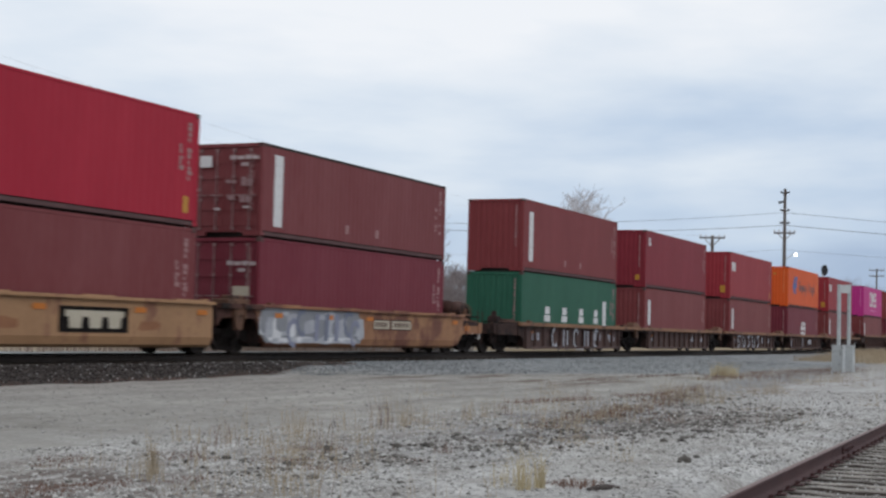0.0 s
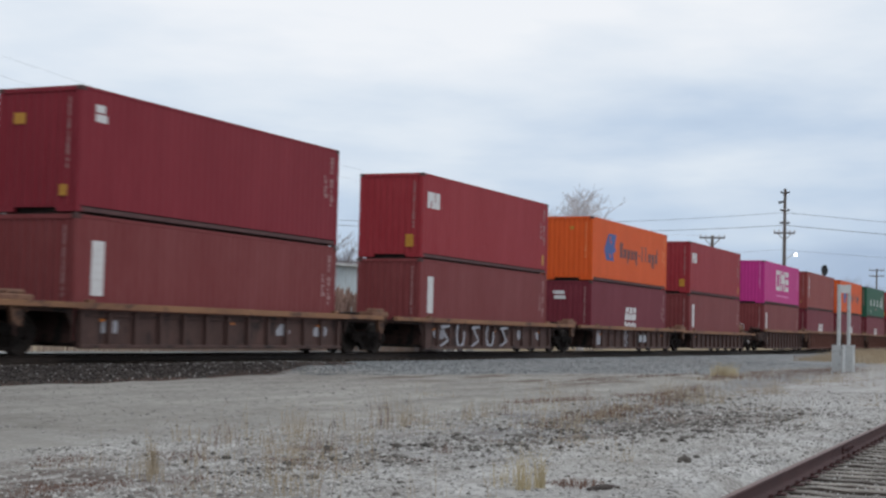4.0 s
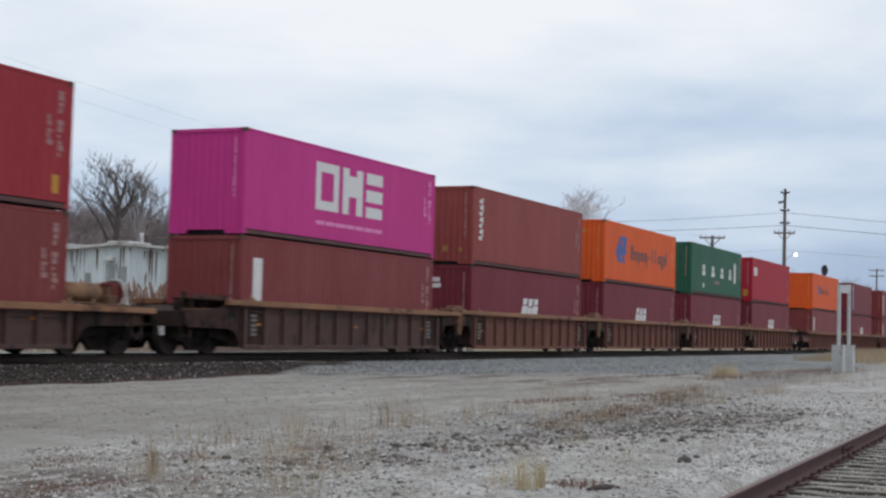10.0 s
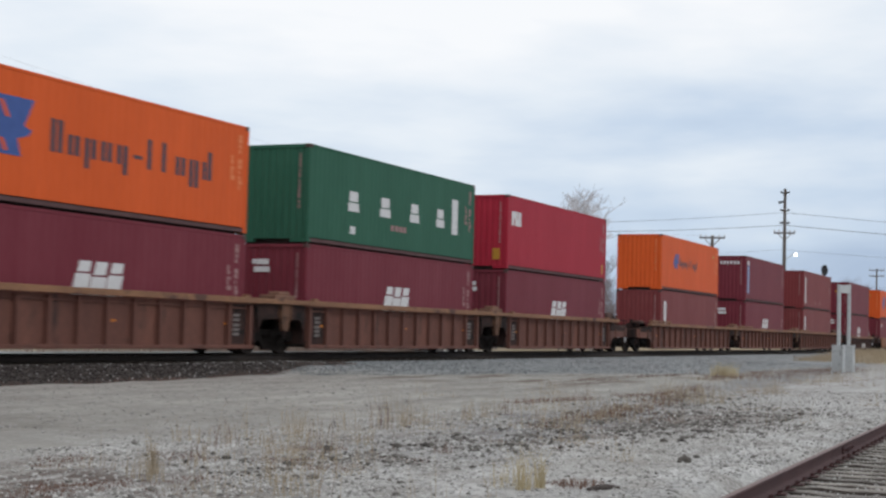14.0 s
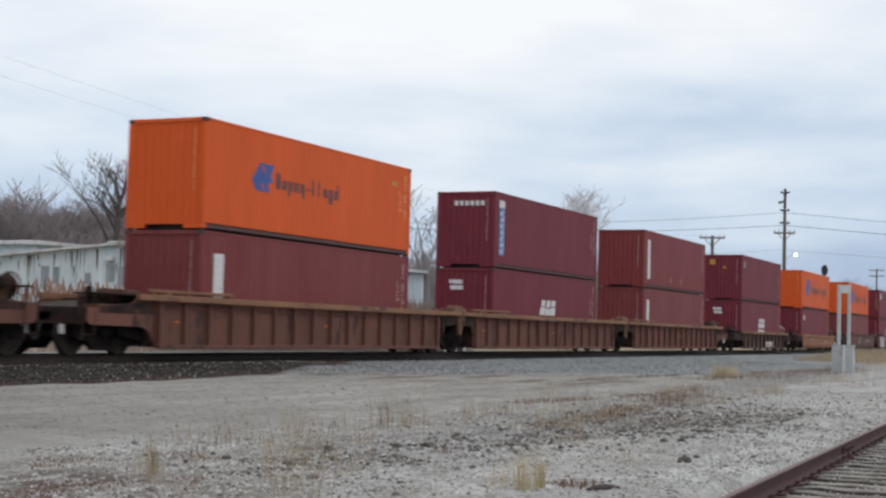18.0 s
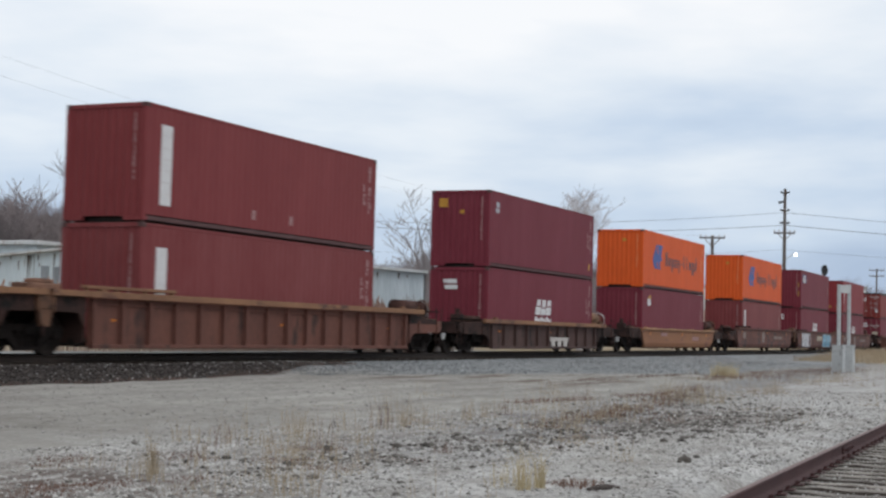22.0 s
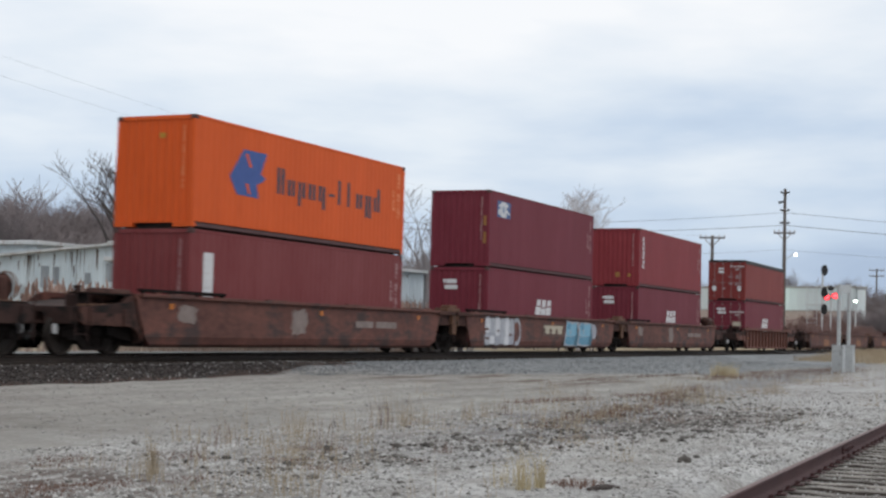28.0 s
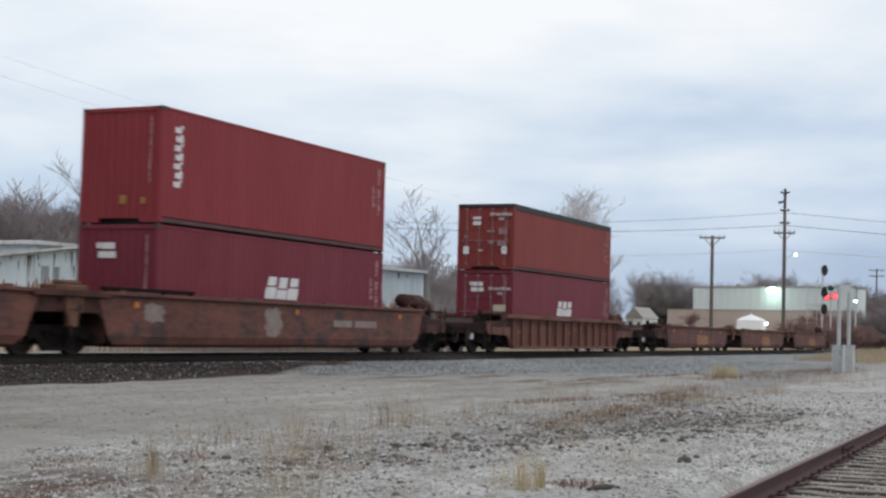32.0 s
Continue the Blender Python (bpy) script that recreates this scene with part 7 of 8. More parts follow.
def forked_tree(seed, x, y, trunk, forks, label, limb=0.17, twig=None, counts=(0, 5, 4, 4)):
    """A tall trunk that divides into long limbs. trunk: (sideways, up) points; forks: (height on the trunk, sideways, depth, up, length)."""
    rnd = random.Random(seed)
    across = Vector((y, -x, 0)).normalized()
    away = Vector((x, y, 0)).normalized()
    spine = [across * u + Vector((0, 0, z)) for u, z in trunk]
    n = len(spine)
    out = [(0, spine, [0.34 - 0.20 * i / (n - 1) for i in range(n)])]
    for z, u, v, w, length in forks:
        k = max(i for i in range(n - 1) if trunk[i][1] <= z)
        q = spine[k].lerp(spine[k + 1], min(1, (z - trunk[k][1]) / (trunk[k + 1][1] - trunk[k][1])))
        grow(rnd, out, q, (across * u + away * v + Vector((0, 0, w))).normalized(), length, limb, 1, 4, counts, 0.06, 0.50)
    t = tagged(new("tree"), label, "tree")
    for nm, levels, mt in (("trunk", (0,), twig or BARK), ("branchwork", (1, 2), twig or BARK), ("crown", (3, 4), twig or TWIG_NEAR)):
        V, F = [], []
        for lv, pts, radii in out:
            if lv in levels:
                tube(V, F, pts, [max(r, 0.024) for r in radii] if lv < 3 else radii, 8 if lv == 0 else 5 if lv == 1 else 3)
        raw(nm, V, F, mt, t)
    t.location = (x, y, 0)
    return t


THIN = 0.016
forked_tree(11, 95.3, 72.9, ((0.1, -0.2), (0, 4), (-0.1, 7.5), (0.05, 9.6), (0.1, 11.6)), ((6.9, -0.50, 0.1, 1.0, 5.2), (8.8, -0.60, -0.2, 1.0, 3.2), (9.4, -0.55, -0.2, 1.0, 3.2), (9.8, 0.55, 0.2, 1.0, 3.1), (10.2, -0.35, 0.5, 1.0, 3.0), (10.8, 0.25, -0.5, 1.0, 2.7), (11.4, -0.1, 0.1, 1.0, 2.5), (10.0, 0.95, 0.1, 0.7, 2.4)), "large bare tree with spreading limbs behind a shed", counts=(0, 4, 4, 4))
forked_tree(15, 96.9, 72.0, ((-0.3, -0.2), (-0.1, 4), (0.0, 7.0), (0.1, 9), (0.2, 10.6)), ((8.0, -0.30, 0.2, 1.0, 3.6), (8.2, 0.45, 0.1, 1.0, 3.0), (9.0, 0.55, -0.3, 1.0, 2.4), (9.6, -0.1, 0.3, 1.0, 2.6), (10.0, 0.3, 0.1, 1.0, 2.2), (10.5, 0.1, -0.3, 1.0, 2.0)), "bare tree with leaning limbs behind a shed", twig=TWIG_MID)
forked_tree(13, 113.5, 39.5, ((0.0, -0.2), (0.1, 4), (0.0, 6.4), (-0.05, 8.0), (0.05, 9.0)), ((6.4, -0.40, 0.2, 1.0, 2.9), (6.6, 0.56, 0.1, 1.0, 3.5), (7.2, -0.28, -0.3, 1.0, 3.3), (7.4, 0.40, 0.3, 1.0, 3.6), (7.9, -0.2, 0.3, 1.0, 3.5), (8.1, 0.2, -0.2, 1.0, 3.4), (8.6, 0.0, 0.1, 1.0, 3.2)), "bare rounded tree behind the train", 0.05, TWIG_PALE, (0, 5, 5, 4))
forked_tree(12, 84.4, 39.9, ((0.0, -0.2), (-0.05, 2.0), (0.05, 3.4), (0.0, 5.0), (-0.2, 6.4)), ((2.2, 0.34, 0.1, 1.0, 4.2), (3.0, -0.5, 0.2, 1.0, 2.9), (3.8, 0.55, -0.2, 1.0, 2.4), (4.6, -0.45, -0.1, 1.0, 2.5), (5.2, 0.25, 0.3, 1.0, 2.6), (6.2, -0.12, 0.0, 1.0, 2.7)), "slender bare tree with a forked trunk by the shed", 0.07, TWIG_MID, (0, 4, 3, 3))
THIN = 0.013
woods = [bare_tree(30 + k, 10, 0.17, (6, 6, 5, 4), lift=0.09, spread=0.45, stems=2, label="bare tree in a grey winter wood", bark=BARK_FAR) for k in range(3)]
woods.append(bare_tree(37, 10, 0.17, (6, 6, 5, 4), lift=0.05, spread=0.55, stems=2, label="grey rounded bare tree far beyond the track", twig=TWIG_MID))
for k, w in enumerate(woods):
    w.location = (146 + 9 * k, 124 - 6 * k, 0)
    tagged(w, group="trees of the wood")
rnd = random.Random(5)


def wood(k, deg, dist, s, dark=False):
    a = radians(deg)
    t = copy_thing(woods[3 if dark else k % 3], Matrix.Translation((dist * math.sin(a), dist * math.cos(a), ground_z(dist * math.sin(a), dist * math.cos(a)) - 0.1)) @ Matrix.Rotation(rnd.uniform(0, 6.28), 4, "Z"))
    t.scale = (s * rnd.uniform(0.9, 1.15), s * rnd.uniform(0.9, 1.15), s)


# the tree line behind the shed, seen over its roof
for k in range(52):
    wood(k, 45.5 + 10.2 * k / 51 + rnd.uniform(-0.3, 0.3), rnd.uniform(160, 185), rnd.uniform(1.38, 1.70))
for k in range(16):
    wood(k, 45.8 + 5.0 * k / 15, rnd.uniform(140, 156), rnd.uniform(1.25, 1.52))
for k in range(34):
    wood(k, 55.4 + 16.3 * k / 33 + rnd.uniform(-0.3, 0.3), rnd.uniform(170, 210), rnd.uniform(1.25, 1.45) if k < 12 else rnd.uniform(0.95, 1.2))
for k in range(20):
    wood(k, 65.6 + 6.0 * k / 19, rnd.uniform(112, 135), rnd.uniform(0.46, 0.60))
# the round clump, and the trees beyond the warehouse
for k in range(30):
    u = rnd.uniform(-1, 1)
    wood(k, 74.0 + 0.52 * u, rnd.uniform(222, 240), 0.98 * math.sqrt(1.02 - 0.62 * u * u) * (1.0 if k < 18 else rnd.uniform(0.6, 0.85)), True)
for k in range(8):
    wood(k, 75.3 + 1.4 * k / 7, rnd.uniform(225, 250), rnd.uniform(0.74, 0.84))
for k in range(12):
    u = -1 + 2 * k / 11
    wood(k, 78.3 + 0.62 * u, rnd.uniform(262, 300), 1.24 - 0.35 * u * u, k % 2 == 0)
for k in range(11):
    wood(k, 81.15 + 2.0 * k / 10, rnd.uniform(182, 194), rnd.uniform(0.50, 0.62))
for k in range(16):
    wood(k, 80.0 + 3.4 * k / 15, rnd.uniform(215, 260), rnd.uniform(0.72, 0.95))


def far_house():
    h = tagged(new("house"), "small white house with a grey gable roof", "house")
    h.location, h.rotation_euler, h.scale = (191.5, 57.8, 0), (0, 0, radians(-20)), (0.55, 0.55, 0.9)
    part("wall", box(B(), -3, 3, -2.6, 2.6, 0, 4.4), WARE, h)
    bm = B()
    bmesh.ops.rotate(prism(bm, [(-3.0, 4.3), (3.0, 4.3), (0, 6.0)], -3.3, 3.3), verts=bm.verts, matrix=Matrix.Rotation(radians(90), 3, "Z"))
    part("roof", bm, TRIM_GREY, h)
    for y in (-1.4, 1.2):
        part("window", box(B(), -3.05, -2.98, y - 0.45, y + 0.45, 2.4, 3.7), BLACK, h)


far_house()


THIN = 0.014


def brush():
    """Low reddish scrub beyond the track."""
    shrubs = [bare_tree(60 + k, 3.4, 0.05, (7, 6, 5), spread=0.6, stems=4, label="low reddish-brown winter shrub", twig=BRUSH, bark=BRUSH, name="shrub", category="shrub") for k in range(3)]
    scrub = bare_tree(66, 3.4, 0.05, (7, 6, 5), spread=0.5, stems=4, label="grey-brown bare shrub beside the shed", twig=TWIG_MID, bark=TWIG_MID, name="shrub", category="shrub")
    scrub.location = (78.2, 37.1, 0)
    tagged(scrub, group="scrub beyond the track")
    for k, s in enumerate(shrubs):
        s.location = (158 + 2 * k, 26.4 - 0.1 * k, 0)
        tagged(s, group="scrub beyond the track")
    for k in range(16):
        a, d = radians(63.6 + 2.9 * k / 15), 84 + 3 * ((k * 7) % 5) / 5
        t = copy_thing(scrub, Matrix.Translation((d * math.sin(a), d * math.cos(a), 0.05)) @ Matrix.Rotation(k * 1.7, 4, "Z"))
        t.scale = (0.8, 0.8, 0.75 + 0.1 * (k % 4))
    r = random.Random(8)
    spots = [(73.5 + 9.2 * r.random(), r.uniform(142, 190)) for k in range(60)]
    spots += [(79.8 + 3.0 * r.random(), r.uniform(150, 200)) for k in range(50)]
    for k, (deg, dist) in enumerate(spots):
        a = radians(deg)
        x, y = dist * math.sin(a), dist * math.cos(a)
        if 75.2 < deg < 78.9 or (deg < 75.2 and k % 2):
            continue
        if y < 25.6:
            y = 25.6 + r.random() * 2
        t = copy_thing(shrubs[k % 3], Matrix.Translation((x, y, ground_z(x, y) - 0.05)) @ Matrix.Rotation(r.uniform(0, 6.28), 4, "Z"))
        g = r.uniform(0.7, 1.15) * (0.8 if deg < 79.5 else 1.0)
        t.scale = (g, g, g)


brush()


def blade(V, F, x, y, z, h, lean, a, w):
    """A grass blade: a thin three-sided spike in two pieces."""
    b = len(V)
    dx, dy = math.cos(a), math.sin(a)
    for t, r in ((0.0, w), (0.55, w * 0.7)):
        cx, cy, cz = x + dx * lean * h * t * t, y + dy * lean * h * t * t, z + h * t
        for k in range(3):
            q = a + 2.094 * k
            V.append((cx + r * math.cos(q), cy + r * math.sin(q), cz))
    V.append((x + dx * lean * h, y + dy * lean * h, z + h * (1 - 0.2 * lean)))
    for k in range(3):
        j = (k + 1) % 3
        F.append((b + k, b + j, b + 3 + j, b + 3 + k))
        F.append((b + 3 + k, b + 3 + j, b + 6))


def reeds():
    r = random.Random(4)
    V, F, PV, PF = [], [], [], []
    for i in range(2600):
        x = 46 + 31 * r.random() ** 0.75
        y = r.uniform(39.6, 42.6)
        if x < 60 and r.random() > 0.5 + 0.5 * smooth01(56.5, 60, x):
            continue
        h = (3.0 + 0.95 * smooth01(62, 67, x) - 0.75 * smooth01(67.5, 70, x)) * r.uniform(0.72, 1.03) * (0.93 + 0.3 * noise.noise((x * 0.6, y * 0.35, 3)))
        a = r.uniform(0, 6.28)
        lean = r.uniform(0.02, 0.18)
        blade(V, F, x, y, 0.1, h, lean, a, 0.016)
        tx, ty = x + math.cos(a) * lean * h, y + math.sin(a) * lean * h
        tube_p = [Vector((tx, ty, 0.1 + h * 0.9)), Vector((tx + 0.05 * math.cos(a), ty + 0.05 * math.sin(a), 0.1 + h * 1.02)), Vector((tx + 0.14 * math.cos(a), ty + 0.14 * math.sin(a), 0.1 + h * 1.10))]
        tube(PV, PF, tube_p, (0.02, 0.055, 0.01), 4)
        if i % 2:
            blade(V, F, x, y, 0.1 + h * 0.3, h * 0.35, 0.9, a + 2, 0.016)
    # a last thin stand in front of the shed's corner
    for i in range(420):
        x, y = r.uniform(73.5, 79.2), r.uniform(36.4, 39.2)
        h, a, lean = r.uniform(1.7, 2.9), r.uniform(0, 6.28), r.uniform(0.04, 0.25)
        blade(V, F, x, y, 0.1, h, lean, a, 0.018)
        tx, ty = x + math.cos(a) * lean * h, y + math.sin(a) * lean * h
        tube(PV, PF, [Vector((tx, ty, 0.1 + h * 0.85)), Vector((tx, ty, 0.1 + h)), Vector((tx + 0.1 * math.cos(a), ty, 0.1 + h * 1.1))], (0.02, 0.06, 0.01), 4)
    for nm, v, f, mt, lb in (("reed_stems", V, F, REED, "tall dry straw-coloured reeds beyond the track"), ("reed_plumes", PV, PF, REED_PLUME, "brown feathery reed plumes")):
        tagged(raw(nm, v, f, mt), lb, "reeds", kind="stuff")


reeds()


def grasses():
    """Dead grass and weeds on the gravel, thick in patches."""
    r = random.Random(6)
    sets = {"dry_grass": ([], [], STRAW, "thin dry straw grass growing through the gravel"), "dry_weeds": ([], [], WEED, "reddish-brown dead weeds in the gravel")}
    n = 0
    while n < 2500:
        x, y = r.uniform(8, 60), r.uniform(4.4, 13.5)
        if y < siding_y(x) + 0.8:
            continue
        p = noise.noise((x * 0.28, y * 0.55, 9)) + 0.5 * noise.noise((x * 0.9, y * 0.9, 2))
        band = math.exp(-((y - 7.6 - 0.03 * x) / 1.7) ** 2)
        if p + 0.6 * band < 0.36 + 0.80 * r.random():
            continue
        nm = "dry_weeds" if noise.noise((x * 0.5, y * 0.8, 20)) > 0.22 and r.random() < 0.8 else "dry_grass"
        V, F = sets[nm][:2]
        z = ground_z(x, y) - 0.01
        for k in range(r.randint(1, 4)):
            tall = r.random() < 0.17
            h = r.uniform(0.2, 0.6) if tall else r.uniform(0.02, 0.075)
            blade(V, F, x + r.gauss(0, 0.04), y + r.gauss(0, 0.04), z, h, r.uniform(0.05, 0.35 if tall else 0.5), r.uniform(0, 6.28), 0.0030 if tall else 0.0042)
        n += 1
    # tall dry grass on the bank by the crossing, and the strip below the signal posts
    bank_v, bank_f = [], []
    for i in range(5200):
        x, y = r.uniform(90, 150), r.uniform(13.0, 17.6)
        blade(bank_v, bank_f, x, y, ground_z(x, y) - 0.02, r.uniform(0.25, 0.55), r.uniform(0.1, 0.6), r.uniform(0, 6.28), 0.012)
    for i in range(900):
        x, y = r.uniform(48, 74), 11.3 + r.gauss(0, 0.6)
        blade(sets["dry_weeds"][0], sets["dry_weeds"][1], x, y, ground_z(x, y) - 0.02, r.uniform(0.06, 0.28), r.uniform(0.1, 0.6), r.uniform(0, 6.28), 0.006)
    # low rusty grass along the edge of the pale yard
    line = ((20.8, 7.6), (25.5, 8.1), (31.8, 9.0), (36.0, 9.6), (46.0, 11.6), (54.6, 12.2), (73.4, 11.1))
    for i in range(1900):
        k = min(4, int(5 * r.random() ** 1.15))
        u = r.random()
        x = line[k][0] + (line[k + 1][0] - line[k][0]) * u
        y = line[k][1] + (line[k + 1][1] - line[k][1]) * u + r.gauss(0, 0.28)
        if noise.noise((x * 0.35, y * 0.5, 31)) < -0.12:
            continue
        V, F = sets["dry_weeds" if i % 3 else "dry_grass"][:2]
        blade(V, F, x, y, ground_z(x, y) - 0.02, r.uniform(0.05, 0.24), r.uniform(0.1, 0.6), r.uniform(0, 6.28), 0.006)
    for (ax, ay), (bx, by), n in (((34.0, 13.6), (52.0, 13.4), 700), ((26.5, 10.6), (36.0, 9.6), 900), ((56.0, 12.6), (72.0, 11.6), 700)):
        for i in range(n):
            u = r.random()
            x, y = ax + (bx - ax) * u, ay + (by - ay) * u + r.gauss(0, 0.16)
            if noise.noise((x * 0.5, y, 41)) > -0.2:
                blade(sets["dry_weeds"][0], sets["dry_weeds"][1], x, y, ground_z(x, y) - 0.02, r.uniform(0.03, 0.14), r.uniform(0.2, 0.8), r.uniform(0, 6.28), 0.006)
    # a brown fringe of weeds along the foot of the ballast
    for i in range(1500):
        x = r.uniform(18, 38.5)
        y = 19.15 + 1.1 * smooth01(25, 36, x) + r.gauss(0.02, 0.12)
        if noise.noise((x * 0.9, y, 15)) > -0.15:
            blade(sets["dry_weeds"][0], sets["dry_weeds"][1], x, y, ground_z(x, y) - 0.02, r.uniform(0.03, 0.12), r.uniform(0.2, 0.8), r.uniform(0, 6.28), 0.006)
    for nm, (V, F, mt, lb) in sets.items():
        tagged(raw(nm, V, F, mt), lb, "grass", kind="stuff")
    tagged(raw("bank_grass", bank_v, bank_f, STRAW), "dry straw grass on the bank by the crossing", "grass", kind="stuff")


grasses()


def tuft(x, y, n, h, rad, mt, label, seed, w=0.005):
    r = random.Random(seed)
    V, F = [], []
    for i in range(n):
        a, d = r.uniform(0, 6.28), rad * math.sqrt(r.random())
        blade(V, F, d * math.cos(a), d * math.sin(a), -0.02, h * r.uniform(0.45, 1.0), r.uniform(0.05, 0.45), r.uniform(0, 6.28), w)
    t = tagged(raw("grass_tuft", V, F, mt), label, "grass tuft", kind="stuff")
    t.location = (x, y, ground_z(x, y))


TUFTS = ((11.6, 8.36, 0.52), (11.64, 8.34, 0.40), (14.6, 9.9, 0.34), (14.5, 9.44, 0.42), (14.9, 9.6, 0.36), (16.6, 9.74, 0.5), (16.2, 9.3, 0.4), (17.9, 9.5, 0.5), (18.4, 9.2, 0.76), (18.5, 9.4, 0.57), (19.3, 9.4, 0.42), (19.9, 9.5, 0.47), (11.1, 8.0, 0.37), (11.2, 8.2, 0.3), (13.2, 8.7, 0.28), (13.6, 9.2, 0.22), (14.3, 8.5, 0.26), (14.8, 9.1, 0.3), (14.0, 7.7, 0.25), (21.4, 9.3, 0.45), (22.4, 9.4, 0.43), (23.4, 9.5, 0.35),
         (15.6, 4.9, 0.38), (26.1, 8.3, 0.48), (28.3, 8.4, 0.4), (31.1, 8.1, 0.44), (10.9, 6.3, 0.34), (9.6, 8.0, 0.2), (37.3, 8.4, 0.6), (23.1, 7.7, 0.38), (21.1, 7.7, 0.35), (12.4, 8.5, 0.24), (11.7, 8.9, 0.2), (15.6, 7.1, 0.2), (16.4, 8.6, 0.25), (37.9, 8.0, 0.53))
for i, (x, y, h) in enumerate(TUFTS):
    k = random.Random(i)
    tuft(x, y, k.randint(9, 22), h * 1.1, 0.05 if i < 2 else k.uniform(0.10, 0.30), STRAW if i % 6 != 3 else WEED, "sparse tuft of dry straw grass", 100 + i, 0.0036)
for i, (x, y) in enumerate(((12.05, 4.70), (12.24, 4.60), (12.18, 4.67), (12.18, 4.97), (12.79, 5.13))):
    tuft(x, y, (40, 36, 30, 14, 12)[i], (0.52, 0.50, 0.30, 0.36, 0.3)[i], (0.07, 0.06, 0.14, 0.14, 0.16)[i], STRAW_YEL, "tall tuft of pale straw grass", 160 + i, 0.003)
tuft(50.9, 12.3, 150, 0.62, 0.5, STRAW_YEL, "pale yellow tuft of dry grass", 120, 0.008)
for i, (x, y) in enumerate(((10.1, 8.1), (10.4, 8.05), (10.7, 8.05), (11.5, 9.5), (11.9, 9.7), (13.2, 9.25), (13.0, 9.1), (11.7, 7.65), (11.4, 7.66), (14.85, 8.5), (15.1, 8.5), (10.0, 8.5), (9.6, 8.1), (13.6, 7.7), (13.2, 7.2), (13.6, 8.1), (14.5, 7.1), (13.0, 8.9), (10.4, 7.3), (22.6, 8.2), (19.2, 6.4), (25.9, 7.4), (12.9, 4.5), (21.1, 7.8), (17.6, 7.4))):
    tuft(x, y, 120, 0.055, 0.36, WEED, "low mat of reddish dead weeds", 130 + i, 0.006)


# ---- loose stones ----
def stone_shape(r, s):
    V, F = [], []
    for q in ((1, 0, 0), (-1, 0, 0), (0, 1, 0), (0, -1, 0), (0, 0, 1), (0, 0, -1), (0.62, 0.62, 0.5), (-0.62, 0.55, 0.5), (-0.55, -0.62, 0.5), (0.6, -0.6, 0.5)):
        k = s * r.uniform(0.72, 1.15)
        V.append(Vector((q[0] * k, q[1] * k, q[2] * k * 0.7)))
    F = [(0, 6, 9), (0, 2, 6), (2, 7, 6), (2, 1, 7), (1, 8, 7), (1, 3, 8), (3, 9, 8), (3, 0, 9), (6, 4, 9), (6, 7, 4), (7, 8, 4), (8, 9, 4), (0, 5, 2), (2, 5, 1), (1, 5, 3), (3, 5, 0)]
    return V, F


def scatter(name, n, spot, size, mt, label, lift=None):
    r = random.Random(len(name) + n)
    shapes = [stone_shape(r, 1.0) for k in range(10)]
    V, F = [], []
    for i in range(n):
        x, y = spot(r)
        sv, sf = shapes[i % 10]
        k = size(r)
        ca, sa = math.cos(i * 2.4), math.sin(i * 2.4)
        z = ground_z(x, y) + 0.15 * k + (lift(r, x, y) if lift else 0.0)
        b = len(V)
        V += [(x + k * (v.x * ca - v.y * sa), y + k * (v.x * sa + v.y * ca), z + k * v.z) for v in sv]
        F += [(b + p, b + q, b + w) for p, q, w in sf]
    tagged(raw(name, V, F, mt), label, "gravel", kind="stuff")


def near_spot(r):
    while True:
        x = 7.5 + 34 * r.random() ** 1.7
        y = r.uniform(3.4, 10.5)
        if y > siding_y(x) + 0.1 and r.random() < 0.35 + 0.65 * smooth01(-0.2, 0.35, noise.noise((x * 0.5, y * 0.5, 1))) * (1 - 0.6 * smooth01(8.5, 10.5, y)):
            return x, y


def siding_spot(r):
    x = r.uniform(9, 34)
    return x, siding_y(x) - r.uniform(0.05, 1.9)


def ballast_spot(r):
    while True:
        x = r.uniform(19, 38)
        toe = 19.15 + 1.1 * smooth01(25, 36, x)
        y = r.uniform(toe, 21.3)
        if r.random() > smooth01(34, 38, x) * 0.8:
            return x, y


def band_spot(r):
    # the rubble heaped by the siding and the broken stone beside the driveway
    while True:
        if r.random() < 0.42:
            x, y = r.gauss(24.5, 3.0), r.gauss(5.9, 0.75)
        else:
            x = r.uniform(12, 36)
            y = 7.4 + 0.11 * max(0, x - 20) + r.gauss(0, 0.5)
        if y > siding_y(x) + 0.9 and noise.noise((x * 0.8, y * 1.6, 6)) > -0.18 * r.random() - 0.05:
            return x, y


def shoulder_spot(r):
    x = 34 + 48 * r.random() ** 1.4
    edge = 18.9 - 5.9 * min(1.0, max(0.0, (x - 35) / 17))
    return x, edge + (20.9 - edge) * r.random() ** 0.8


def heap(r, x, y):
    return 0.01 + 0.10 * smooth01(0.05, 0.4, noise.noise((x * 2.2, y * 2.2, 4))) * r.random()


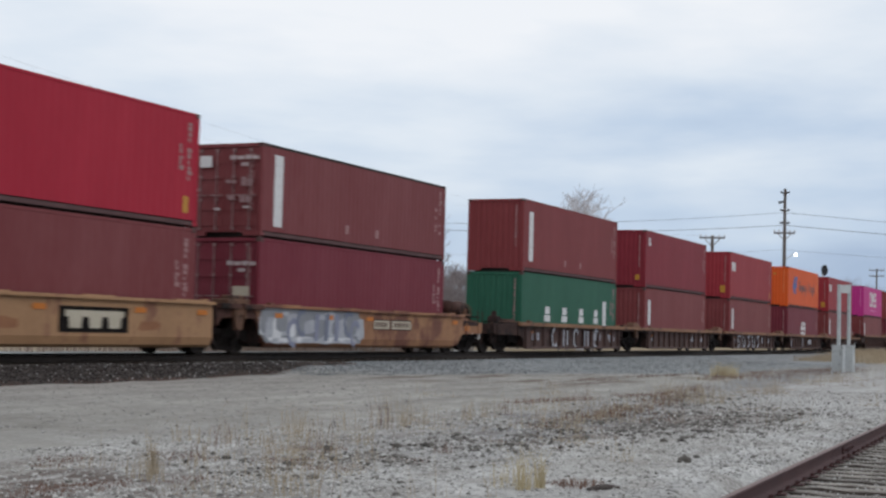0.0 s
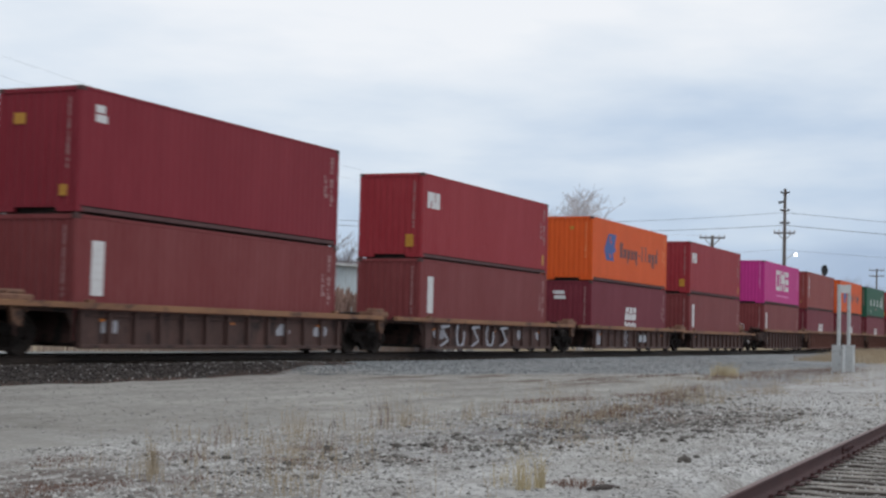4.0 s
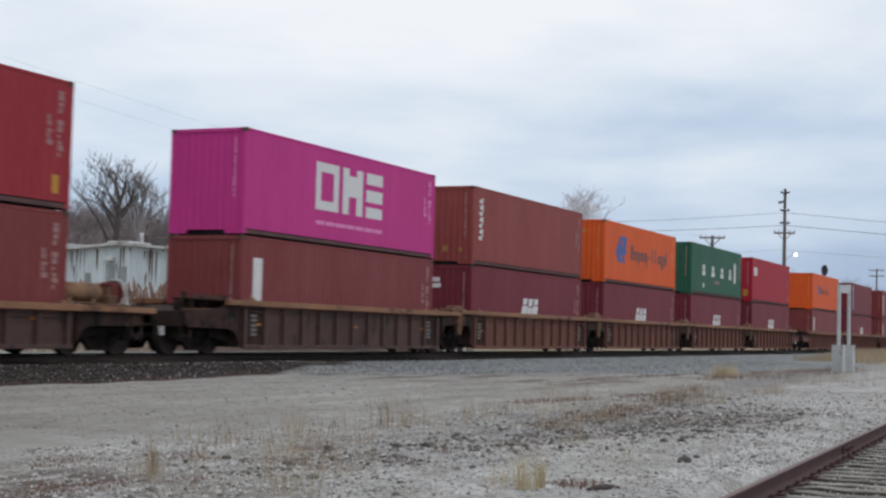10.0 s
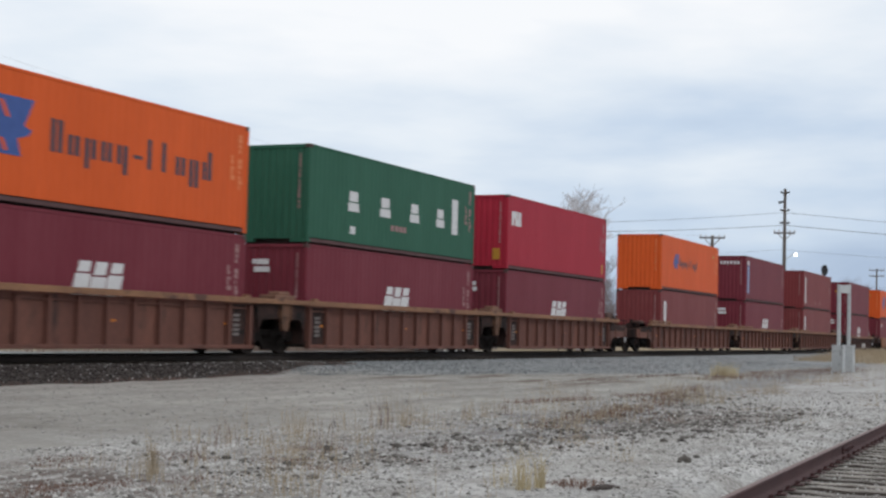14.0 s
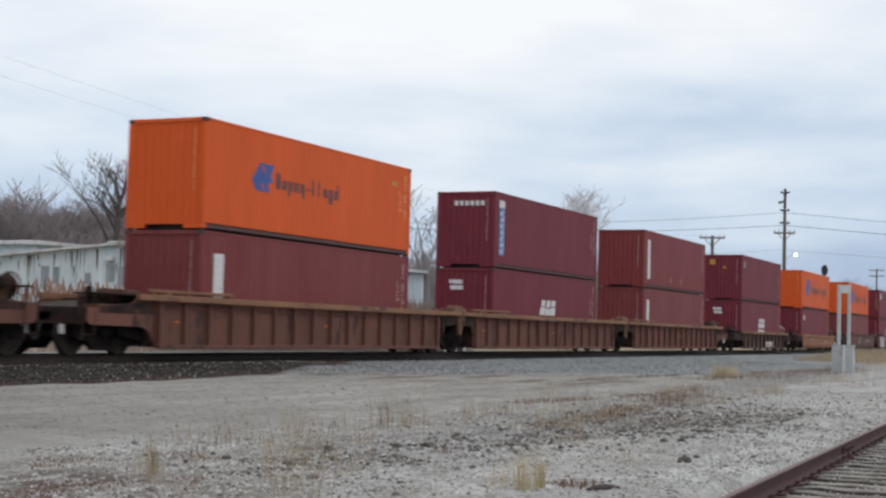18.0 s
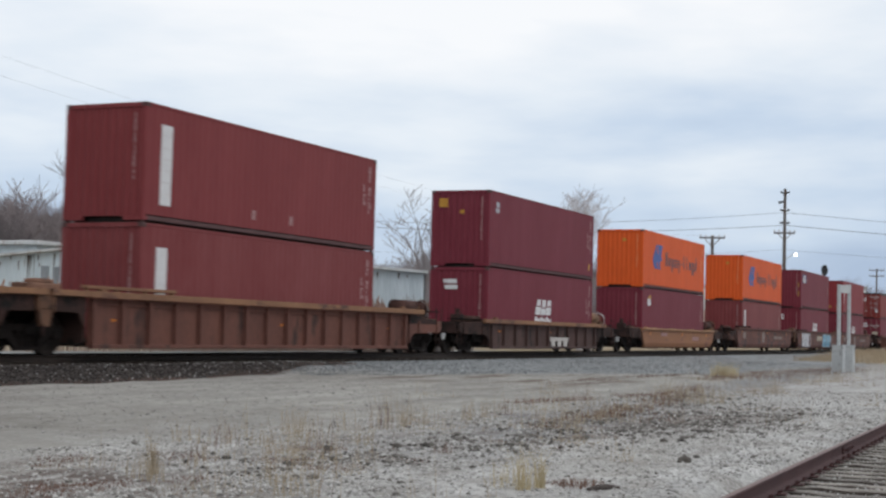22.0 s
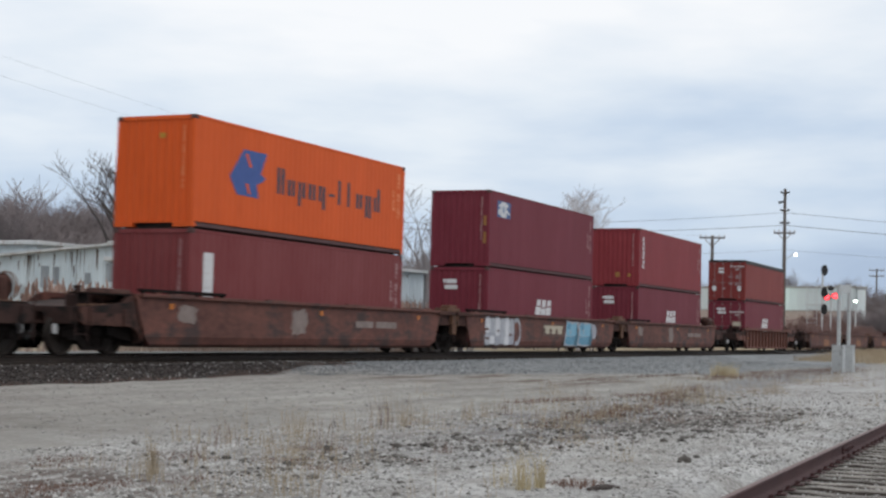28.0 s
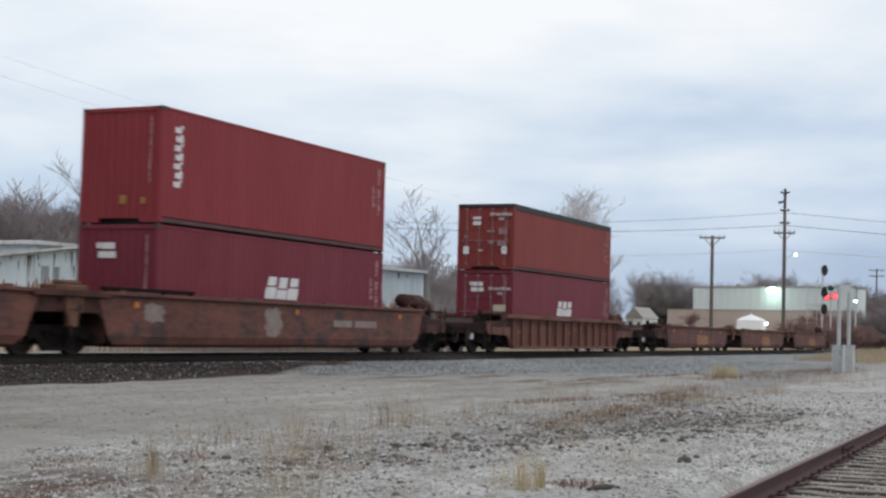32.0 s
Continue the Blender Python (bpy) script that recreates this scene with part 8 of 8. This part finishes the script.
scatter("pale_stones", 27000, near_spot, lambda r: r.uniform(0.006, 0.023) * (1.7 if r.random() < 0.06 else 1), STONE_PALE, "pale crushed limestone lying on the yard")
scatter("dark_stones", 2000, near_spot, lambda r: r.uniform(0.008, 0.022) * (2.2 if r.random() < 0.08 else 1), STONE_DARK, "dark stones scattered over the yard")
scatter("broken_stone", 2700, band_spot, lambda r: r.uniform(0.014, 0.042) * (1.7 if r.random() < 0.08 else 1), STONE_DARK, "dark slate rubble in a band across the yard")
scatter("rubble_chips", 2600, band_spot, lambda r: r.uniform(0.010, 0.028), STONE_PALE, "pale chips among the rubble")
scatter("shoulder_stones", 8000, shoulder_spot, lambda r: r.uniform(0.012, 0.034), STONE_SLATE, "blue-grey broken stone on the track shoulder")
scatter("road_stones", 5000, lambda r: (14 + 34 * r.random() ** 1.4, r.uniform(10.0, 18.4)), lambda r: r.uniform(0.008, 0.024) * (1.6 if r.random() < 0.06 else 1), STONE_GREY, "small grey stones pressed into the driveway", lambda r, x, y: -0.004)
def tie_spot(r):
    x = r.choice(TIE_SPOTS[44:100]) + r.uniform(-0.10, 0.10)
    y = -r.uniform(0.1, 1.45)
    k = math.atan(0.0315)
    return 12.7 + x * math.cos(k) - y * math.sin(k), siding_y(12.7) + x * math.sin(k) + y * math.cos(k)


scatter("tie_gravel", 2600, tie_spot, lambda r: r.uniform(0.006, 0.017), STONE_PALE, "small pale gravel lying on the siding's ties", lambda r, x, y: -0.086 - ground_z(x, y))
scatter("siding_gravel", 4200, siding_spot, lambda r: r.uniform(0.010, 0.024), STONE_GREY, "grey gravel between the siding's ties", lambda r, x, y: heap(r, x, y) - 0.03)
scatter("ballast_stones", 9000, ballast_spot, lambda r: r.uniform(0.025, 0.055), BALLAST, "dark dirty ballast beside the rails")
scatter("ballast_chips", 360, ballast_spot, lambda r: r.uniform(0.018, 0.034), STONE_GREY, "grey chips among the dark ballast", lambda r, x, y: 0.03)


def rock(x, y, s, mt, label, seed):
    bm = B()
    bmesh.ops.create_icosphere(bm, subdivisions=2, radius=1.0)
    for v in bm.verts:
        v.co *= s * (1 + 0.35 * noise.noise(v.co * 1.3 + Vector((seed, 0, 0))))
        v.co.z *= 0.75
    t = tagged(part("rock", bm, mt), label, "rock")
    t.location = (x, y, ground_z(x, y) + s * 0.2)


for i, (x, y, s) in enumerate(((15.85, 4.26, 0.085), (27.5, 5.2, 0.07), (15.0, 8.3, 0.07), (16.2, 8.0, 0.06), (19.0, 5.4, 0.05))):
    rock(x, y, s, ROCK, "dark rough stone lying on the gravel", 7 + i)


def dead_branch(x, y):
    """A short rotten branch half sunk in the gravel."""
    b = tagged(new("dead_branch"), "short dark rotten branch lying on the gravel", "branch")
    V, F = [], []
    tube(V, F, [Vector((-0.20, 0.02, 0.01)), Vector((-0.08, -0.01, 0.022)), Vector((0.06, 0.01, 0.02)), Vector((0.20, -0.02, 0.01))], (0.018, 0.032, 0.03, 0.012), 8)
    raw("stem", V, F, BARK_WET, b)
    b.location, b.rotation_euler = (x, y, ground_z(x, y)), (0, 0, radians(-22))


BARK_WET = material("dark_wet_bark", (0.04, 0.032, 0.030), (0.09, 0.073, 0.067), 0.85, 6, 0.3)
dead_branch(12.52, 4.10)
tuft(12.64, 4.39, 90, 0.12, 0.22, WEED, "low mat of reddish dead weeds", 190, 0.005)


# ---- what moves ----
def motions():
    """The train runs past, slowly losing speed; its wheels turn with it."""
    times = [4.0 * i for i in range(9)]
    for ob, x, y, z in movers:
        walk(ob, [(t, pose(x - run(t), y, z)) for t in times])
    turns = [2 * i / FPS for i in range(481)]
    for w, dx in spinners:
        walk(w, [(t, Matrix.Translation((dx, 0, WHEEL_R)) @ Matrix.Rotation(-run(t) / WHEEL_R, 4, "Y")) for t in turns])


motions()
